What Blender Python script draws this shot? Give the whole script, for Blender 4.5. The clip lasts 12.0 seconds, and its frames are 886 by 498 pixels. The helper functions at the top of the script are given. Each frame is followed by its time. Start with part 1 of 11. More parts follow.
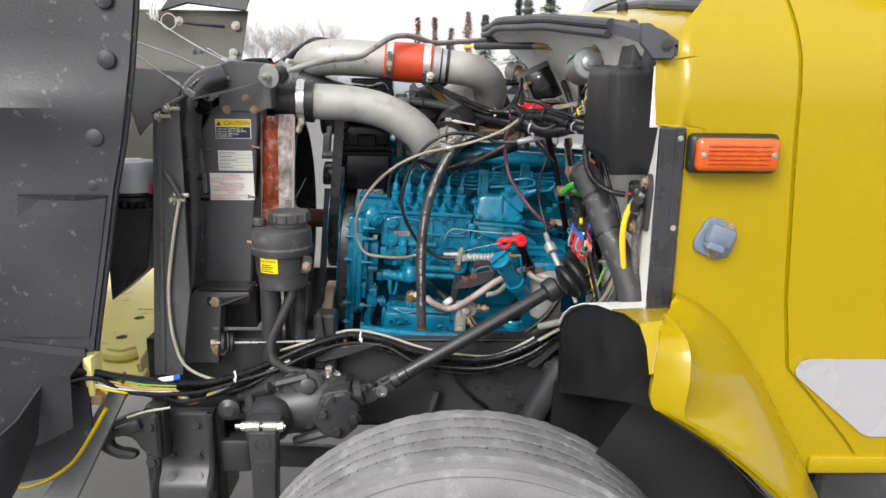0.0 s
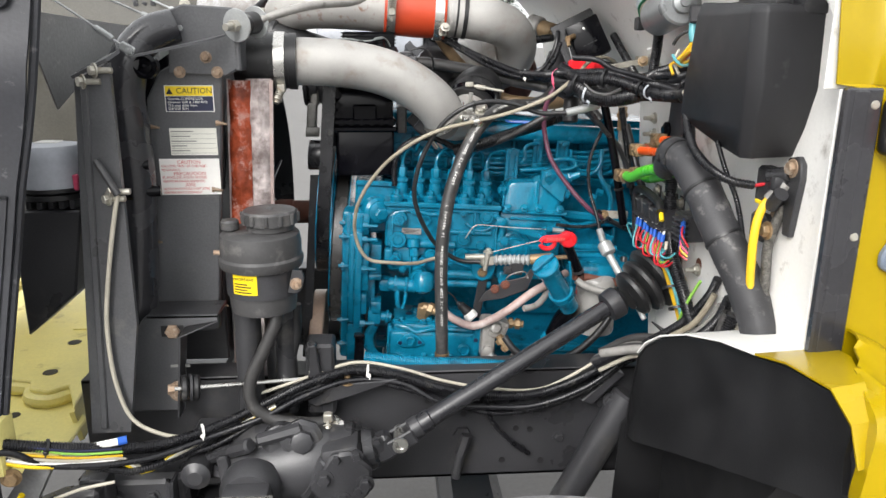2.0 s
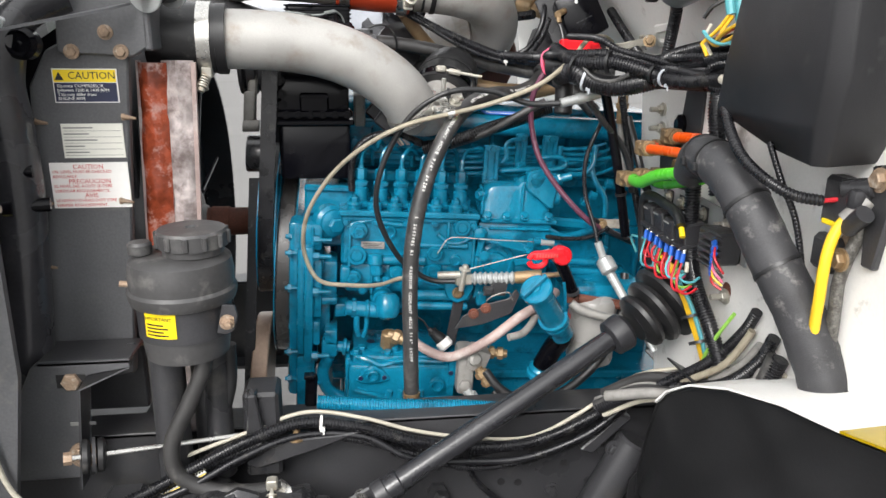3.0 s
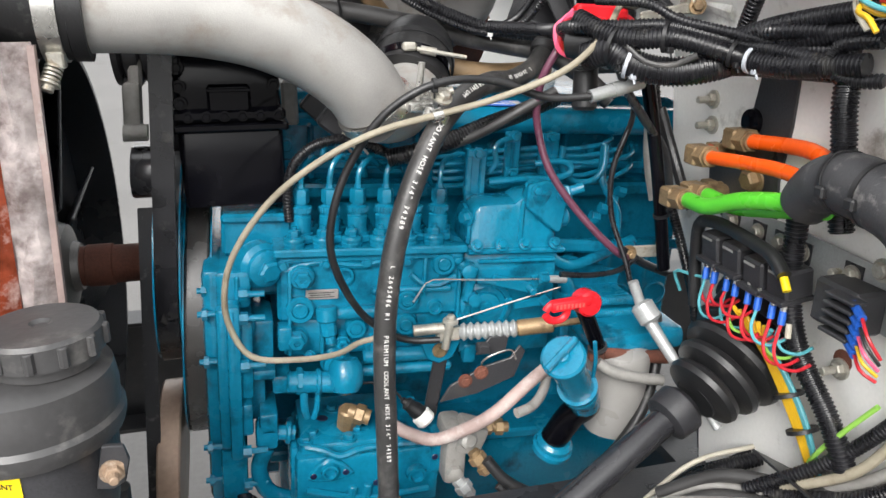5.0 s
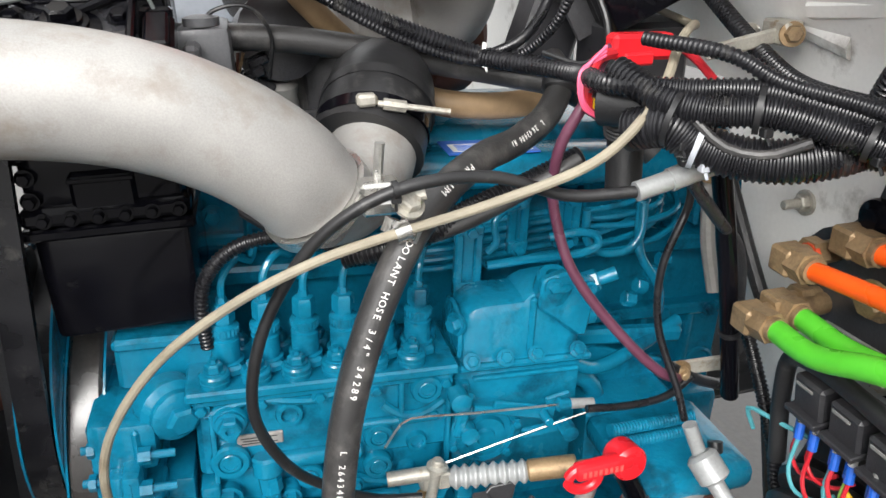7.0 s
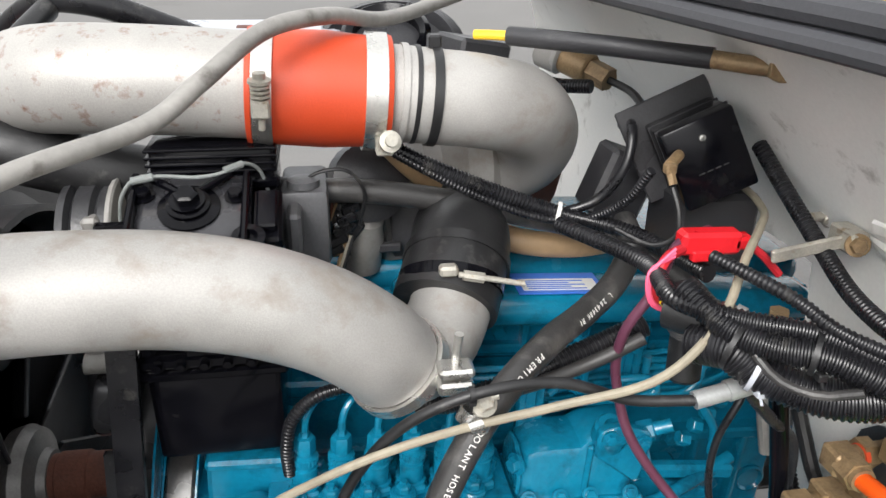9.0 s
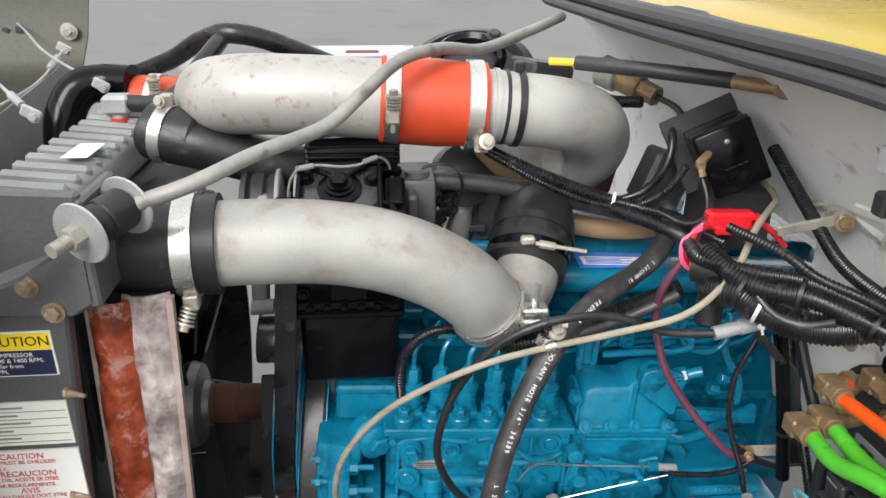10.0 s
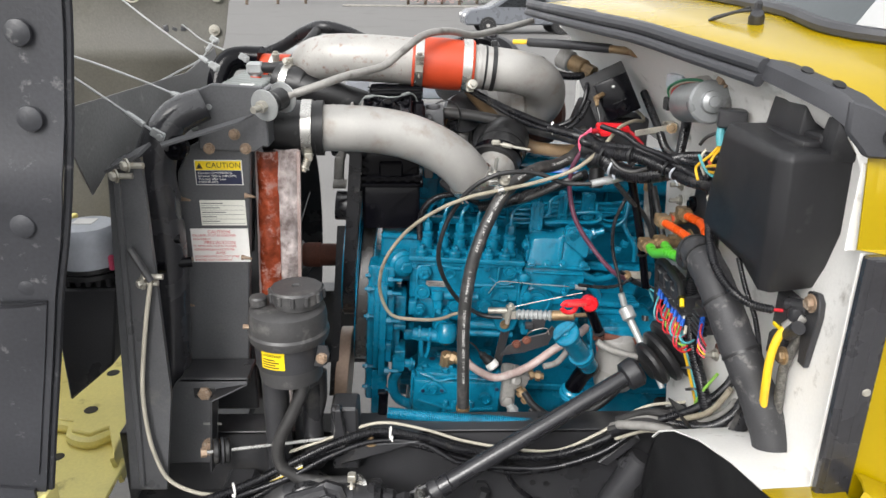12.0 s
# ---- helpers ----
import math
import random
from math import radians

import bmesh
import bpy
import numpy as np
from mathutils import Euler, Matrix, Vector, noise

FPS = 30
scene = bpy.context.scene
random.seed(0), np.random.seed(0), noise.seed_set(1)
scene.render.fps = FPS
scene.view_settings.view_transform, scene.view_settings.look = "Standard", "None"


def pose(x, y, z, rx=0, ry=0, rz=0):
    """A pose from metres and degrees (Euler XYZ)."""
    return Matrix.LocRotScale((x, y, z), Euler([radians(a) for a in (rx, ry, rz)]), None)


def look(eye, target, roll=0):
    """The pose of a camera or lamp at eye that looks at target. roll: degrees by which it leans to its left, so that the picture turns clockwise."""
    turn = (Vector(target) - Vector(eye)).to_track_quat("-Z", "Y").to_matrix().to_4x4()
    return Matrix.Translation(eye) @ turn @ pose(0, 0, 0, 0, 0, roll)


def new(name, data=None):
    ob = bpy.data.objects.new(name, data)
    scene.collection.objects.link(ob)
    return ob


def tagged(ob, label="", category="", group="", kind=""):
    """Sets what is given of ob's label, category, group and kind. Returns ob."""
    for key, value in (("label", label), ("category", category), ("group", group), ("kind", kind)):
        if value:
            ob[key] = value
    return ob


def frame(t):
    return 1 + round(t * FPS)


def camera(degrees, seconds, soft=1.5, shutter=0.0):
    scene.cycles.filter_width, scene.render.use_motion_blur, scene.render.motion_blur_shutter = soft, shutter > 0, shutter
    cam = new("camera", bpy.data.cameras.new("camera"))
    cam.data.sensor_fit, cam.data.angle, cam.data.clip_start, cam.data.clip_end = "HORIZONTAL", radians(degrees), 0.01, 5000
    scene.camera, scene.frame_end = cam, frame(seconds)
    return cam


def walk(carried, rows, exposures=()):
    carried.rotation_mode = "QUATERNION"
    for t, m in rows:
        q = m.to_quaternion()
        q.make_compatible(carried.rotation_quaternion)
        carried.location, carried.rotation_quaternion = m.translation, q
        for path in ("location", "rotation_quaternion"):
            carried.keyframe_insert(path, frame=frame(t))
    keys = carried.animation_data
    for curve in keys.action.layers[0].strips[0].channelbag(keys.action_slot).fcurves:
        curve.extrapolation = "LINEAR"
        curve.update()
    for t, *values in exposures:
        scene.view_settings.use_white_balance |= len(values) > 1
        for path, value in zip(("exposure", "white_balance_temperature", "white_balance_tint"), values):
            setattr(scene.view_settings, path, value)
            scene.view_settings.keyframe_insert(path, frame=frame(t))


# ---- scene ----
cam = camera(62.5, 12.0)
PATH = [
    (0, (-0.037, 0.067, 1.678), (-0.003, 2.012, 1.216), 0.6),
    (0.5, (-0.026, 0.143, 1.661), (0.014, 2.086, 1.187), 0.6),
    (1, (-0.063, 0.287, 1.648), (-0.003, 2.223, 1.154), 0.5),
    (1.5, (-0.127, 0.441, 1.644), (-0.032, 2.371, 1.129), 0.4),
    (2, (-0.179, 0.556, 1.636), (-0.034, 2.477, 1.1), 0.3),
    (2.5, (-0.181, 0.7, 1.623), (0.017, 2.613, 1.075), 0.4),
    (3, (-0.174, 0.852, 1.619), (0.081, 2.751, 1.047), 0.6),
    (3.2, (-0.176, 0.897, 1.619), (0.109, 2.789, 1.037), 0.7),
    (4.8, (-0.195, 1.254, 1.617), (0.254, 3.09, 0.96), 0.5),
    (5, (-0.215, 1.284, 1.619), (0.281, 3.105, 0.957), 0.5),
    (5.5, (-0.188, 1.37, 1.623), (0.333, 3.175, 0.937), 0.4),
    (6, (-0.161, 1.466, 1.636), (0.366, 3.256, 0.915), 0.3),
    (6.5, (-0.126, 1.55, 1.643), (0.389, 3.33, 0.891), 0.2),
    (6.7, (-0.109, 1.581, 1.667), (0.38, 3.351, 0.874), -0.4),
    (8.3, (-0.072, 1.695, 1.797), (0.288, 3.476, 0.963), 0.5),
    (8.5, (-0.081, 1.687, 1.825), (0.273, 3.47, 0.991), 0.8),
    (9, (-0.105, 1.638, 1.883), (0.196, 3.436, 1.062), 0.9),
    (9.5, (-0.143, 1.544, 1.912), (0.1, 3.365, 1.12), 0.8),
    (10, (-0.187, 1.399, 1.931), (-0.019, 3.231, 1.148), 0.3),
    (10.5, (-0.223, 1.217, 1.918), (-0.1, 3.065, 1.163), 0.1),
    (11, (-0.202, 1.049, 1.911), (-0.125, 2.908, 1.176), 0.1),
    (11.5, (-0.163, 0.835, 1.904), (-0.096, 2.703, 1.19), 0.4),
    (12, (-0.162, 0.614, 1.907), (-0.102, 2.49, 1.216), 0.6),
]
walk(cam, [(t, look(eye, target, roll)) for t, eye, target, roll in PATH], [(0, 0.85), (1.2, 1.02), (2.5, 1.15), (5.5, 1.25), (8.5, 1.2), (9.5, 0.98), (12, 0.98)])
SKY, SUN = 0.15, 1.5

# ---------------------------------------------------------------- world and light
world = bpy.data.worlds.new("sky")
scene.world = world
world.use_nodes = True
wn, wl = world.node_tree.nodes, world.node_tree.links
sky = wn.new("ShaderNodeTexSky")
sky.sky_type, sky.sun_disc = "NISHITA", False
sky.sun_elevation, sky.sun_rotation = radians(36), radians(209)
sky.air_density, sky.dust_density, sky.ozone_density = 1.2, 6.0, 1.0
veil = wn.new("ShaderNodeHueSaturation")          # an even layer of cloud takes the blue out
veil.inputs["Saturation"].default_value = 0.12
wl.new(sky.outputs[0], veil.inputs["Color"])
cloud = wn.new("ShaderNodeMix")                   # the overcast layer itself, nearly even
cloud.data_type = "RGBA"
cloud.inputs["Factor"].default_value = 0.7
cloud.inputs["B"].default_value = (5.2, 5.25, 5.3, 1)
wl.new(veil.outputs[0], cloud.inputs["A"])
wl.new(cloud.outputs["Result"], wn["Background"].inputs[0])
wn["Background"].inputs[1].default_value = SKY
sun_data = bpy.data.lights.new("sun", "SUN")
sun_data.energy, sun_data.angle, sun_data.color = SUN, radians(28), (1.0, 0.975, 0.945)
sun = new("sun", sun_data)
sun.matrix_world = look((-7.0, -10.5, 11.5), (0, 2, 1))


# ---------------------------------------------------------------- materials
def mat(name, color, rough=0.5, metal=0.0, var=0.12, scale=9.0, grain=120.0, bump=0.08, dirt=None, dirt_amt=0.0, dirt_scale=5.0,
        coat=0.0, rough_var=0.12, spec=0.5, rand=0.0):
    m = bpy.data.materials.new(name)
    m.use_nodes = True
    n, k = m.node_tree.nodes, m.node_tree.links
    b = n["Principled BSDF"]
    tc = n.new("ShaderNodeTexCoord")
    geo = n.new("ShaderNodeNewGeometry")
    big = n.new("ShaderNodeTexNoise")
    big.inputs["Scale"].default_value, big.inputs["Detail"].default_value = scale, 5
    fine = n.new("ShaderNodeTexNoise")
    fine.inputs["Scale"].default_value, fine.inputs["Detail"].default_value = grain, 4
    k.new(geo.outputs["Position"], big.inputs["Vector"])
    k.new(geo.outputs["Position"], fine.inputs["Vector"])
    ramp = n.new("ShaderNodeMapRange")
    ramp.inputs["From Min"].default_value, ramp.inputs["From Max"].default_value = 0.3, 0.7
    ramp.inputs["To Min"].default_value, ramp.inputs["To Max"].default_value = 1 - var, 1 + var
    k.new(big.outputs["Fac"], ramp.inputs["Value"])
    r2 = n.new("ShaderNodeMapRange")
    r2.inputs["From Min"].default_value, r2.inputs["From Max"].default_value = 0.3, 0.7
    r2.inputs["To Min"].default_value, r2.inputs["To Max"].default_value = 1 - var * 0.5, 1 + var * 0.5
    k.new(fine.outputs["Fac"], r2.inputs["Value"])
    mul = n.new("ShaderNodeMath")
    mul.operation = "MULTIPLY"
    k.new(ramp.outputs[0], mul.inputs[0])
    k.new(r2.outputs[0], mul.inputs[1])
    last = mul.outputs[0]
    if rand:
        oi = n.new("ShaderNodeObjectInfo")
        rr = n.new("ShaderNodeMapRange")
        rr.inputs["To Min"].default_value, rr.inputs["To Max"].default_value = 1 - rand, 1 + rand
        k.new(oi.outputs["Random"], rr.inputs["Value"])
        m3 = n.new("ShaderNodeMath")
        m3.operation = "MULTIPLY"
        k.new(last, m3.inputs[0])
        k.new(rr.outputs[0], m3.inputs[1])
        last = m3.outputs[0]
    vec = n.new("ShaderNodeVectorMath")
    vec.operation = "SCALE"
    vec.inputs[0].default_value = color[:3]
    k.new(last, vec.inputs["Scale"])
    out = vec.outputs[0]
    if dirt:
        dn = n.new("ShaderNodeTexNoise")
        dn.inputs["Scale"].default_value, dn.inputs["Detail"].default_value = dirt_scale, 9
        dn.inputs["Roughness"].default_value = 0.65
        k.new(geo.outputs["Position"], dn.inputs["Vector"])
        dr = n.new("ShaderNodeMapRange")
        dr.inputs["From Min"].default_value, dr.inputs["From Max"].default_value = 0.62 - dirt_amt * 0.3, 0.72
        k.new(dn.outputs["Fac"], dr.inputs["Value"])
        mx = n.new("ShaderNodeMix")
        mx.data_type = "RGBA"
        mx.inputs["B"].default_value = (*dirt, 1)
        k.new(dr.outputs[0], mx.inputs["Factor"])
        k.new(out, mx.inputs["A"])
        out = mx.outputs["Result"]
    k.new(out, b.inputs["Base Color"])
    rm = n.new("ShaderNodeMapRange")
    rm.inputs["From Min"].default_value, rm.inputs["From Max"].default_value = 0.3, 0.7
    rm.inputs["To Min"].default_value, rm.inputs["To Max"].default_value = max(0.03, rough - rough_var), min(1, rough + rough_var)
    k.new(big.outputs["Fac"], rm.inputs["Value"])
    k.new(rm.outputs[0], b.inputs["Roughness"])
    b.inputs["Metallic"].default_value = metal
    b.inputs["Specular IOR Level"].default_value = spec
    if coat:
        b.inputs["Coat Weight"].default_value, b.inputs["Coat Roughness"].default_value = coat, 0.08
    if bump:
        bp = n.new("ShaderNodeBump")
        bp.inputs["Strength"].default_value, bp.inputs["Distance"].default_value = bump, 0.002
        k.new(fine.outputs["Fac"], bp.inputs["Height"])
        k.new(bp.outputs[0], b.inputs["Normal"])
    return m


ENGINE = mat("engine_blue_paint", (0.004, 0.165, 0.280), 0.2, var=0.12, scale=14, grain=150, bump=0.5, dirt=(0.004, 0.045, 0.08), dirt_amt=0.3, dirt_scale=16, coat=0.5, spec=0.25)
BLACK = mat("black_chassis_paint", (0.034, 0.034, 0.037), 0.36, var=0.25, scale=7, grain=300, bump=0.2, dirt=(0.06, 0.058, 0.055), dirt_amt=0.15, dirt_scale=11)
GLOSSBLACK = mat("gloss_black_paint", (0.003, 0.003, 0.0045), 0.14, var=0.3, scale=10, grain=60, bump=0.10, dirt=(0.012, 0.012, 0.012), dirt_amt=0.05, dirt_scale=20, spec=0.18)
RUBBER = mat("black_rubber", (0.014, 0.014, 0.015), 0.42, var=0.2, scale=20, grain=400, bump=0.15, dirt=(0.07, 0.068, 0.065), dirt_amt=0.1, dirt_scale=30)
HOSE = mat("coolant_hose_rubber", (0.034, 0.033, 0.033), 0.42, var=0.15, scale=30, grain=500, bump=0.2, dirt=(0.10, 0.095, 0.09), dirt_amt=0.25, dirt_scale=22)
WRAPBLACK = mat("tape_wrap", (0.034, 0.034, 0.037), 0.55, var=0.25, scale=14, grain=500, bump=0.2, dirt=(0.16, 0.155, 0.15), dirt_amt=0.16, dirt_scale=45)
BRAID = mat("tinned_braid", (0.13, 0.125, 0.115), 0.5, 0.3, var=0.5, scale=160, grain=420, bump=0.6, dirt=(0.04, 0.038, 0.035), dirt_amt=0.4, dirt_scale=150)
LOOM = mat("loom_plastic", (0.010, 0.010, 0.012), 0.3, var=0.25, scale=30, grain=300, bump=0.05, dirt=(0.05, 0.048, 0.045), dirt_amt=0.12, dirt_scale=35, spec=0.45)
BOXPLASTIC = mat("moulded_black_plastic", (0.016, 0.016, 0.018), 0.44, var=0.2, scale=9, grain=900, bump=0.35, dirt=(0.05, 0.05, 0.05), dirt_amt=0.10, dirt_scale=26, spec=0.4)
PLASTIC = mat("black_plastic", (0.024, 0.024, 0.027), 0.38, var=0.12, scale=12, grain=700, bump=0.3, dirt=(0.06, 0.06, 0.06), dirt_amt=0.08, dirt_scale=12)
HOODBLACK = mat("hood_inner_black", (0.028, 0.029, 0.034), 0.5, var=0.22, scale=4, grain=160, bump=0.25, dirt=(0.16, 0.16, 0.16), dirt_amt=0.05, dirt_scale=26)
DUSTBLACK = mat("dusty_satin_black", (0.078, 0.079, 0.084), 0.36, var=0.22, scale=6, grain=260, bump=0.18, dirt=(0.12, 0.118, 0.112), dirt_amt=0.12, dirt_scale=13)
CASTBLACK = mat("painted_casting_black", (0.030, 0.030, 0.034), 0.26, var=0.2, scale=12, grain=140, bump=0.2, dirt=(0.05, 0.05, 0.05), dirt_amt=0.1, dirt_scale=18, coat=0.5)
GREYHOOD = mat("hood_inner_grey", (0.078, 0.074, 0.062), 0.55, var=0.25, scale=3, grain=150, bump=0.2, dirt=(0.05, 0.045, 0.03), dirt_amt=0.25, dirt_scale=4)
BAFFLE = mat("baffle_grey", (0.17, 0.17, 0.172), 0.5, var=0.25, scale=6, grain=150, bump=0.15, dirt=(0.3, 0.3, 0.29), dirt_amt=0.1, dirt_scale=18)
MOTORGREY = mat("motor_can_grey", (0.27, 0.28, 0.285), 0.38, 0.4, var=0.12, scale=14, grain=300, bump=0.1, dirt=(0.15, 0.145, 0.14), dirt_amt=0.15, dirt_scale=20)
HUBGREY = mat("dull_hub_steel", (0.15, 0.145, 0.14), 0.4, 0.5, var=0.2, scale=20, grain=300, bump=0.15)
BELTBACK = mat("worn_belt_back", (0.045, 0.042, 0.040), 0.26, var=0.2, scale=24, grain=300, bump=0.05, spec=0.7)
RESBLACK = mat("dusty_reservoir_plastic", (0.050, 0.049, 0.050), 0.46, var=0.18, scale=14, grain=120, bump=0.2, dirt=(0.13, 0.125, 0.12), dirt_amt=0.22, dirt_scale=22, spec=0.6)
ALU = mat("cast_aluminium", (0.36, 0.35, 0.335), 0.5, 0.25, var=0.14, scale=11, grain=650, bump=0.12, dirt=(0.26, 0.225, 0.19), dirt_amt=0.35, dirt_scale=17)
ALU_RUST = mat("spotted_aluminium", (0.38, 0.368, 0.35), 0.5, 0.25, var=0.15, scale=11, grain=650, bump=0.12, dirt=(0.20, 0.10, 0.06), dirt_amt=0.22, dirt_scale=55)
STEEL = mat("bright_steel", (0.62, 0.61, 0.58), 0.28, 0.9, var=0.15, scale=20, grain=300, bump=0.1)
ZINC = mat("zinc_plate", (0.42, 0.40, 0.35), 0.42, 0.5, var=0.2, scale=40, grain=400, bump=0.2, dirt=(0.25, 0.18, 0.1), dirt_amt=0.2, dirt_scale=60)
GREYPAINT = mat("galvanised_grey", (0.36, 0.37, 0.37), 0.42, 0.3, var=0.15, scale=20, grain=300, bump=0.15)
BRASS = mat("tarnished_brass", (0.27, 0.185, 0.10), 0.45, 0.4, var=0.25, scale=30, grain=300, bump=0.2, dirt=(0.14, 0.09, 0.05), dirt_amt=0.3, dirt_scale=50)
RUSTB = mat("rusty_bolt", (0.30, 0.215, 0.15), 0.6, 0.35, var=0.3, scale=50, grain=300, bump=0.4, dirt=(0.55, 0.48, 0.4), dirt_amt=0.25, dirt_scale=70)
RUST = mat("rust_brown", (0.13, 0.045, 0.028), 0.75, var=0.3, scale=18, grain=250, bump=0.4)
RED_SIL = mat("red_silicone", (0.50, 0.052, 0.014), 0.5, var=0.08, scale=20, grain=500, bump=0.1)
RED_PL = mat("red_plastic", (0.66, 0.014, 0.022), 0.32, var=0.08, scale=20, grain=300, bump=0.05)
YELLOW = mat("yellow_body_paint", (0.36, 0.253, 0.0003), 0.26, var=0.03, scale=3, grain=80, bump=0.02, coat=0.25, rough_var=0.05, spec=0.35)
PALEYEL = mat("pale_yellow_paint", (0.84, 0.74, 0.27), 0.4, var=0.08, scale=6, grain=150, bump=0.1, dirt=(0.42, 0.33, 0.1), dirt_amt=0.1, dirt_scale=9)
WHITE = mat("white_primer", (0.76, 0.75, 0.725), 0.42, var=0.05, scale=5, grain=200, bump=0.12, dirt=(0.33, 0.31, 0.28), dirt_amt=0.12, dirt_scale=14)
STRIPE = mat("pale_grey_stripe", (0.37, 0.36, 0.385), 0.3, var=0.03, scale=4, grain=90, bump=0.02)
TYRE = mat("tyre_rubber", (0.185, 0.18, 0.185), 0.75, var=0.18, scale=8, grain=220, bump=0.4, dirt=(0.32, 0.32, 0.32), dirt_amt=0.2, dirt_scale=9)
TREAD_GAP = mat("tyre_groove", (0.03, 0.03, 0.03), 0.85, var=0.2)
AMBER = mat("amber_lens", (0.56, 0.085, 0.004), 0.15, var=0.1, scale=30, grain=300, bump=0.05, coat=0.8)
DARKAMBER = mat("amber_lens_core", (0.46, 0.06, 0.003), 0.2, var=0.3, scale=40, grain=300, bump=0.05)
ORANGE = mat("orange_air_line", (0.72, 0.085, 0.005), 0.3, var=0.06, scale=20)
GREEN = mat("green_air_line", (0.085, 0.48, 0.03), 0.3, var=0.06, scale=20)
YEL_LINE = mat("yellow_sleeve", (0.80, 0.50, 0.02), 0.4, var=0.06, scale=20)
PURPLE = mat("purple_tube", (0.10, 0.030, 0.055), 0.35, var=0.12, scale=20)
BEIGE = mat("beige_cable", (0.27, 0.24, 0.18), 0.5, var=0.15, scale=25, dirt=(0.16, 0.13, 0.09), dirt_amt=0.2, dirt_scale=30)
BEIGEW = mat("ivory_wire", (0.43, 0.40, 0.33), 0.5, var=0.1, scale=25)
GREYROD = mat("grey_rod", (0.27, 0.26, 0.245), 0.5, 0.2, var=0.18, scale=20, dirt=(0.14, 0.13, 0.12), dirt_amt=0.2, dirt_scale=30)
TAN = mat("tan_hose", (0.33, 0.22, 0.12), 0.55, var=0.15, scale=20)
PINKHOSE = mat("faded_hose", (0.36, 0.27, 0.25), 0.5, var=0.15, scale=20, dirt=(0.5, 0.46, 0.44), dirt_amt=0.3, dirt_scale=25)
REDWAX = mat("red_brown_seal", (0.25, 0.05, 0.022), 0.22, var=0.5, scale=26, grain=70, bump=0.9, dirt=(0.55, 0.38, 0.34), dirt_amt=0.3, dirt_scale=34)
WRAP = mat("cloudy_wrap", (0.42, 0.37, 0.36), 0.2, var=0.5, scale=20, grain=60, bump=0.9, dirt=(0.07, 0.035, 0.03), dirt_amt=0.6, dirt_scale=26)
WHITE_PL = mat("white_label", (0.78, 0.77, 0.74), 0.4, var=0.04, scale=10, bump=0.02)
PAPER_CREAM = mat("cream_label", (0.72, 0.71, 0.64), 0.4, var=0.05, scale=12, bump=0.02)
LAB_YEL = mat("label_yellow", (0.85, 0.62, 0.01), 0.35, var=0.04, scale=10, bump=0.02)
LAB_NAVY = mat("label_navy", (0.012, 0.016, 0.05), 0.35, var=0.04, scale=10, bump=0.02)
LAB_RED = mat("label_red", (0.55, 0.09, 0.08), 0.4, var=0.04, scale=10, bump=0.0)
LAB_BLUE = mat("label_blue", (0.05, 0.17, 0.62), 0.35, var=0.05, scale=10, bump=0.0)
INK = mat("black_ink", (0.012, 0.012, 0.013), 0.45, var=0.05, bump=0.0)
GREYINK = mat("grey_ink", (0.22, 0.22, 0.21), 0.5, var=0.05, bump=0.0)
PRINT = mat("pale_print", (0.28, 0.275, 0.265), 0.5, var=0.1, bump=0.0)
CANWHITE = mat("filter_white_paint", (0.27, 0.262, 0.25), 0.3, var=0.04, scale=10, bump=0.02)
BLUEGREY = mat("blue_grey_plastic", (0.15, 0.185, 0.25), 0.45, var=0.15, scale=25, bump=0.1)
GREYPLASTIC = mat("translucent_grey_plastic", (0.40, 0.42, 0.46), 0.35, var=0.1, scale=12, bump=0.05)
BLUE_W = mat("blue_terminal", (0.015, 0.095, 0.45), 0.35)
RED_W = mat("red_wire", (0.46, 0.015, 0.025), 0.4)
PINK_W = mat("pink_wire", (0.75, 0.10, 0.20), 0.4)
TEAL_W = mat("teal_wire", (0.08, 0.32, 0.36), 0.4)
YEL_W = mat("yellow_wire", (0.66, 0.39, 0.015), 0.4)
DKGREEN_W = mat("dark_green_wire", (0.01, 0.13, 0.06), 0.4)
GRN_W = mat("green_wire", (0.25, 0.50, 0.08), 0.4)
GASKET = mat("grey_gasket_rubber", (0.045, 0.046, 0.052), 0.5, var=0.12, scale=9, grain=250, bump=0.15)
ASPHALT = mat("asphalt", (0.165, 0.161, 0.157), 0.8, var=0.12, scale=0.6, grain=45, bump=0.6, dirt=(0.13, 0.125, 0.12), dirt_amt=0.2, dirt_scale=0.4, spec=0.25)
KERBM = mat("kerb_concrete", (0.24, 0.23, 0.21), 0.7, var=0.15, scale=3)
CARPAINT = mat("car_silver_paint", (0.16, 0.17, 0.19), 0.3, 0.4, var=0.04, scale=3, coat=0.4)
CARGLASS = mat("car_dark_glass", (0.012, 0.014, 0.016), 0.08, var=0.05, bump=0.0)
BARK = mat("bark", (0.12, 0.09, 0.065), 0.9, var=0.3, scale=4, grain=40, bump=0.6)
# needle green paled in the base colour to stand for overcast haze
CONIFER = mat("hazed_conifer_needles", (0.17, 0.215, 0.165), 0.8, var=0.4, scale=1.2, grain=9, bump=0.0, rand=0.2)
TANK = mat("tank_grey_green", (0.20, 0.215, 0.21), 0.5, var=0.15, scale=12, grain=250, bump=0.1)
LARCH = mat("rusty_autumn_leaves", (0.47, 0.30, 0.27), 0.8, var=0.4, scale=1.2, grain=9, bump=0.0)
TWIG = mat("bare_twigs", (0.42, 0.39, 0.37), 0.9, var=0.2, scale=2, grain=20, bump=0.0)
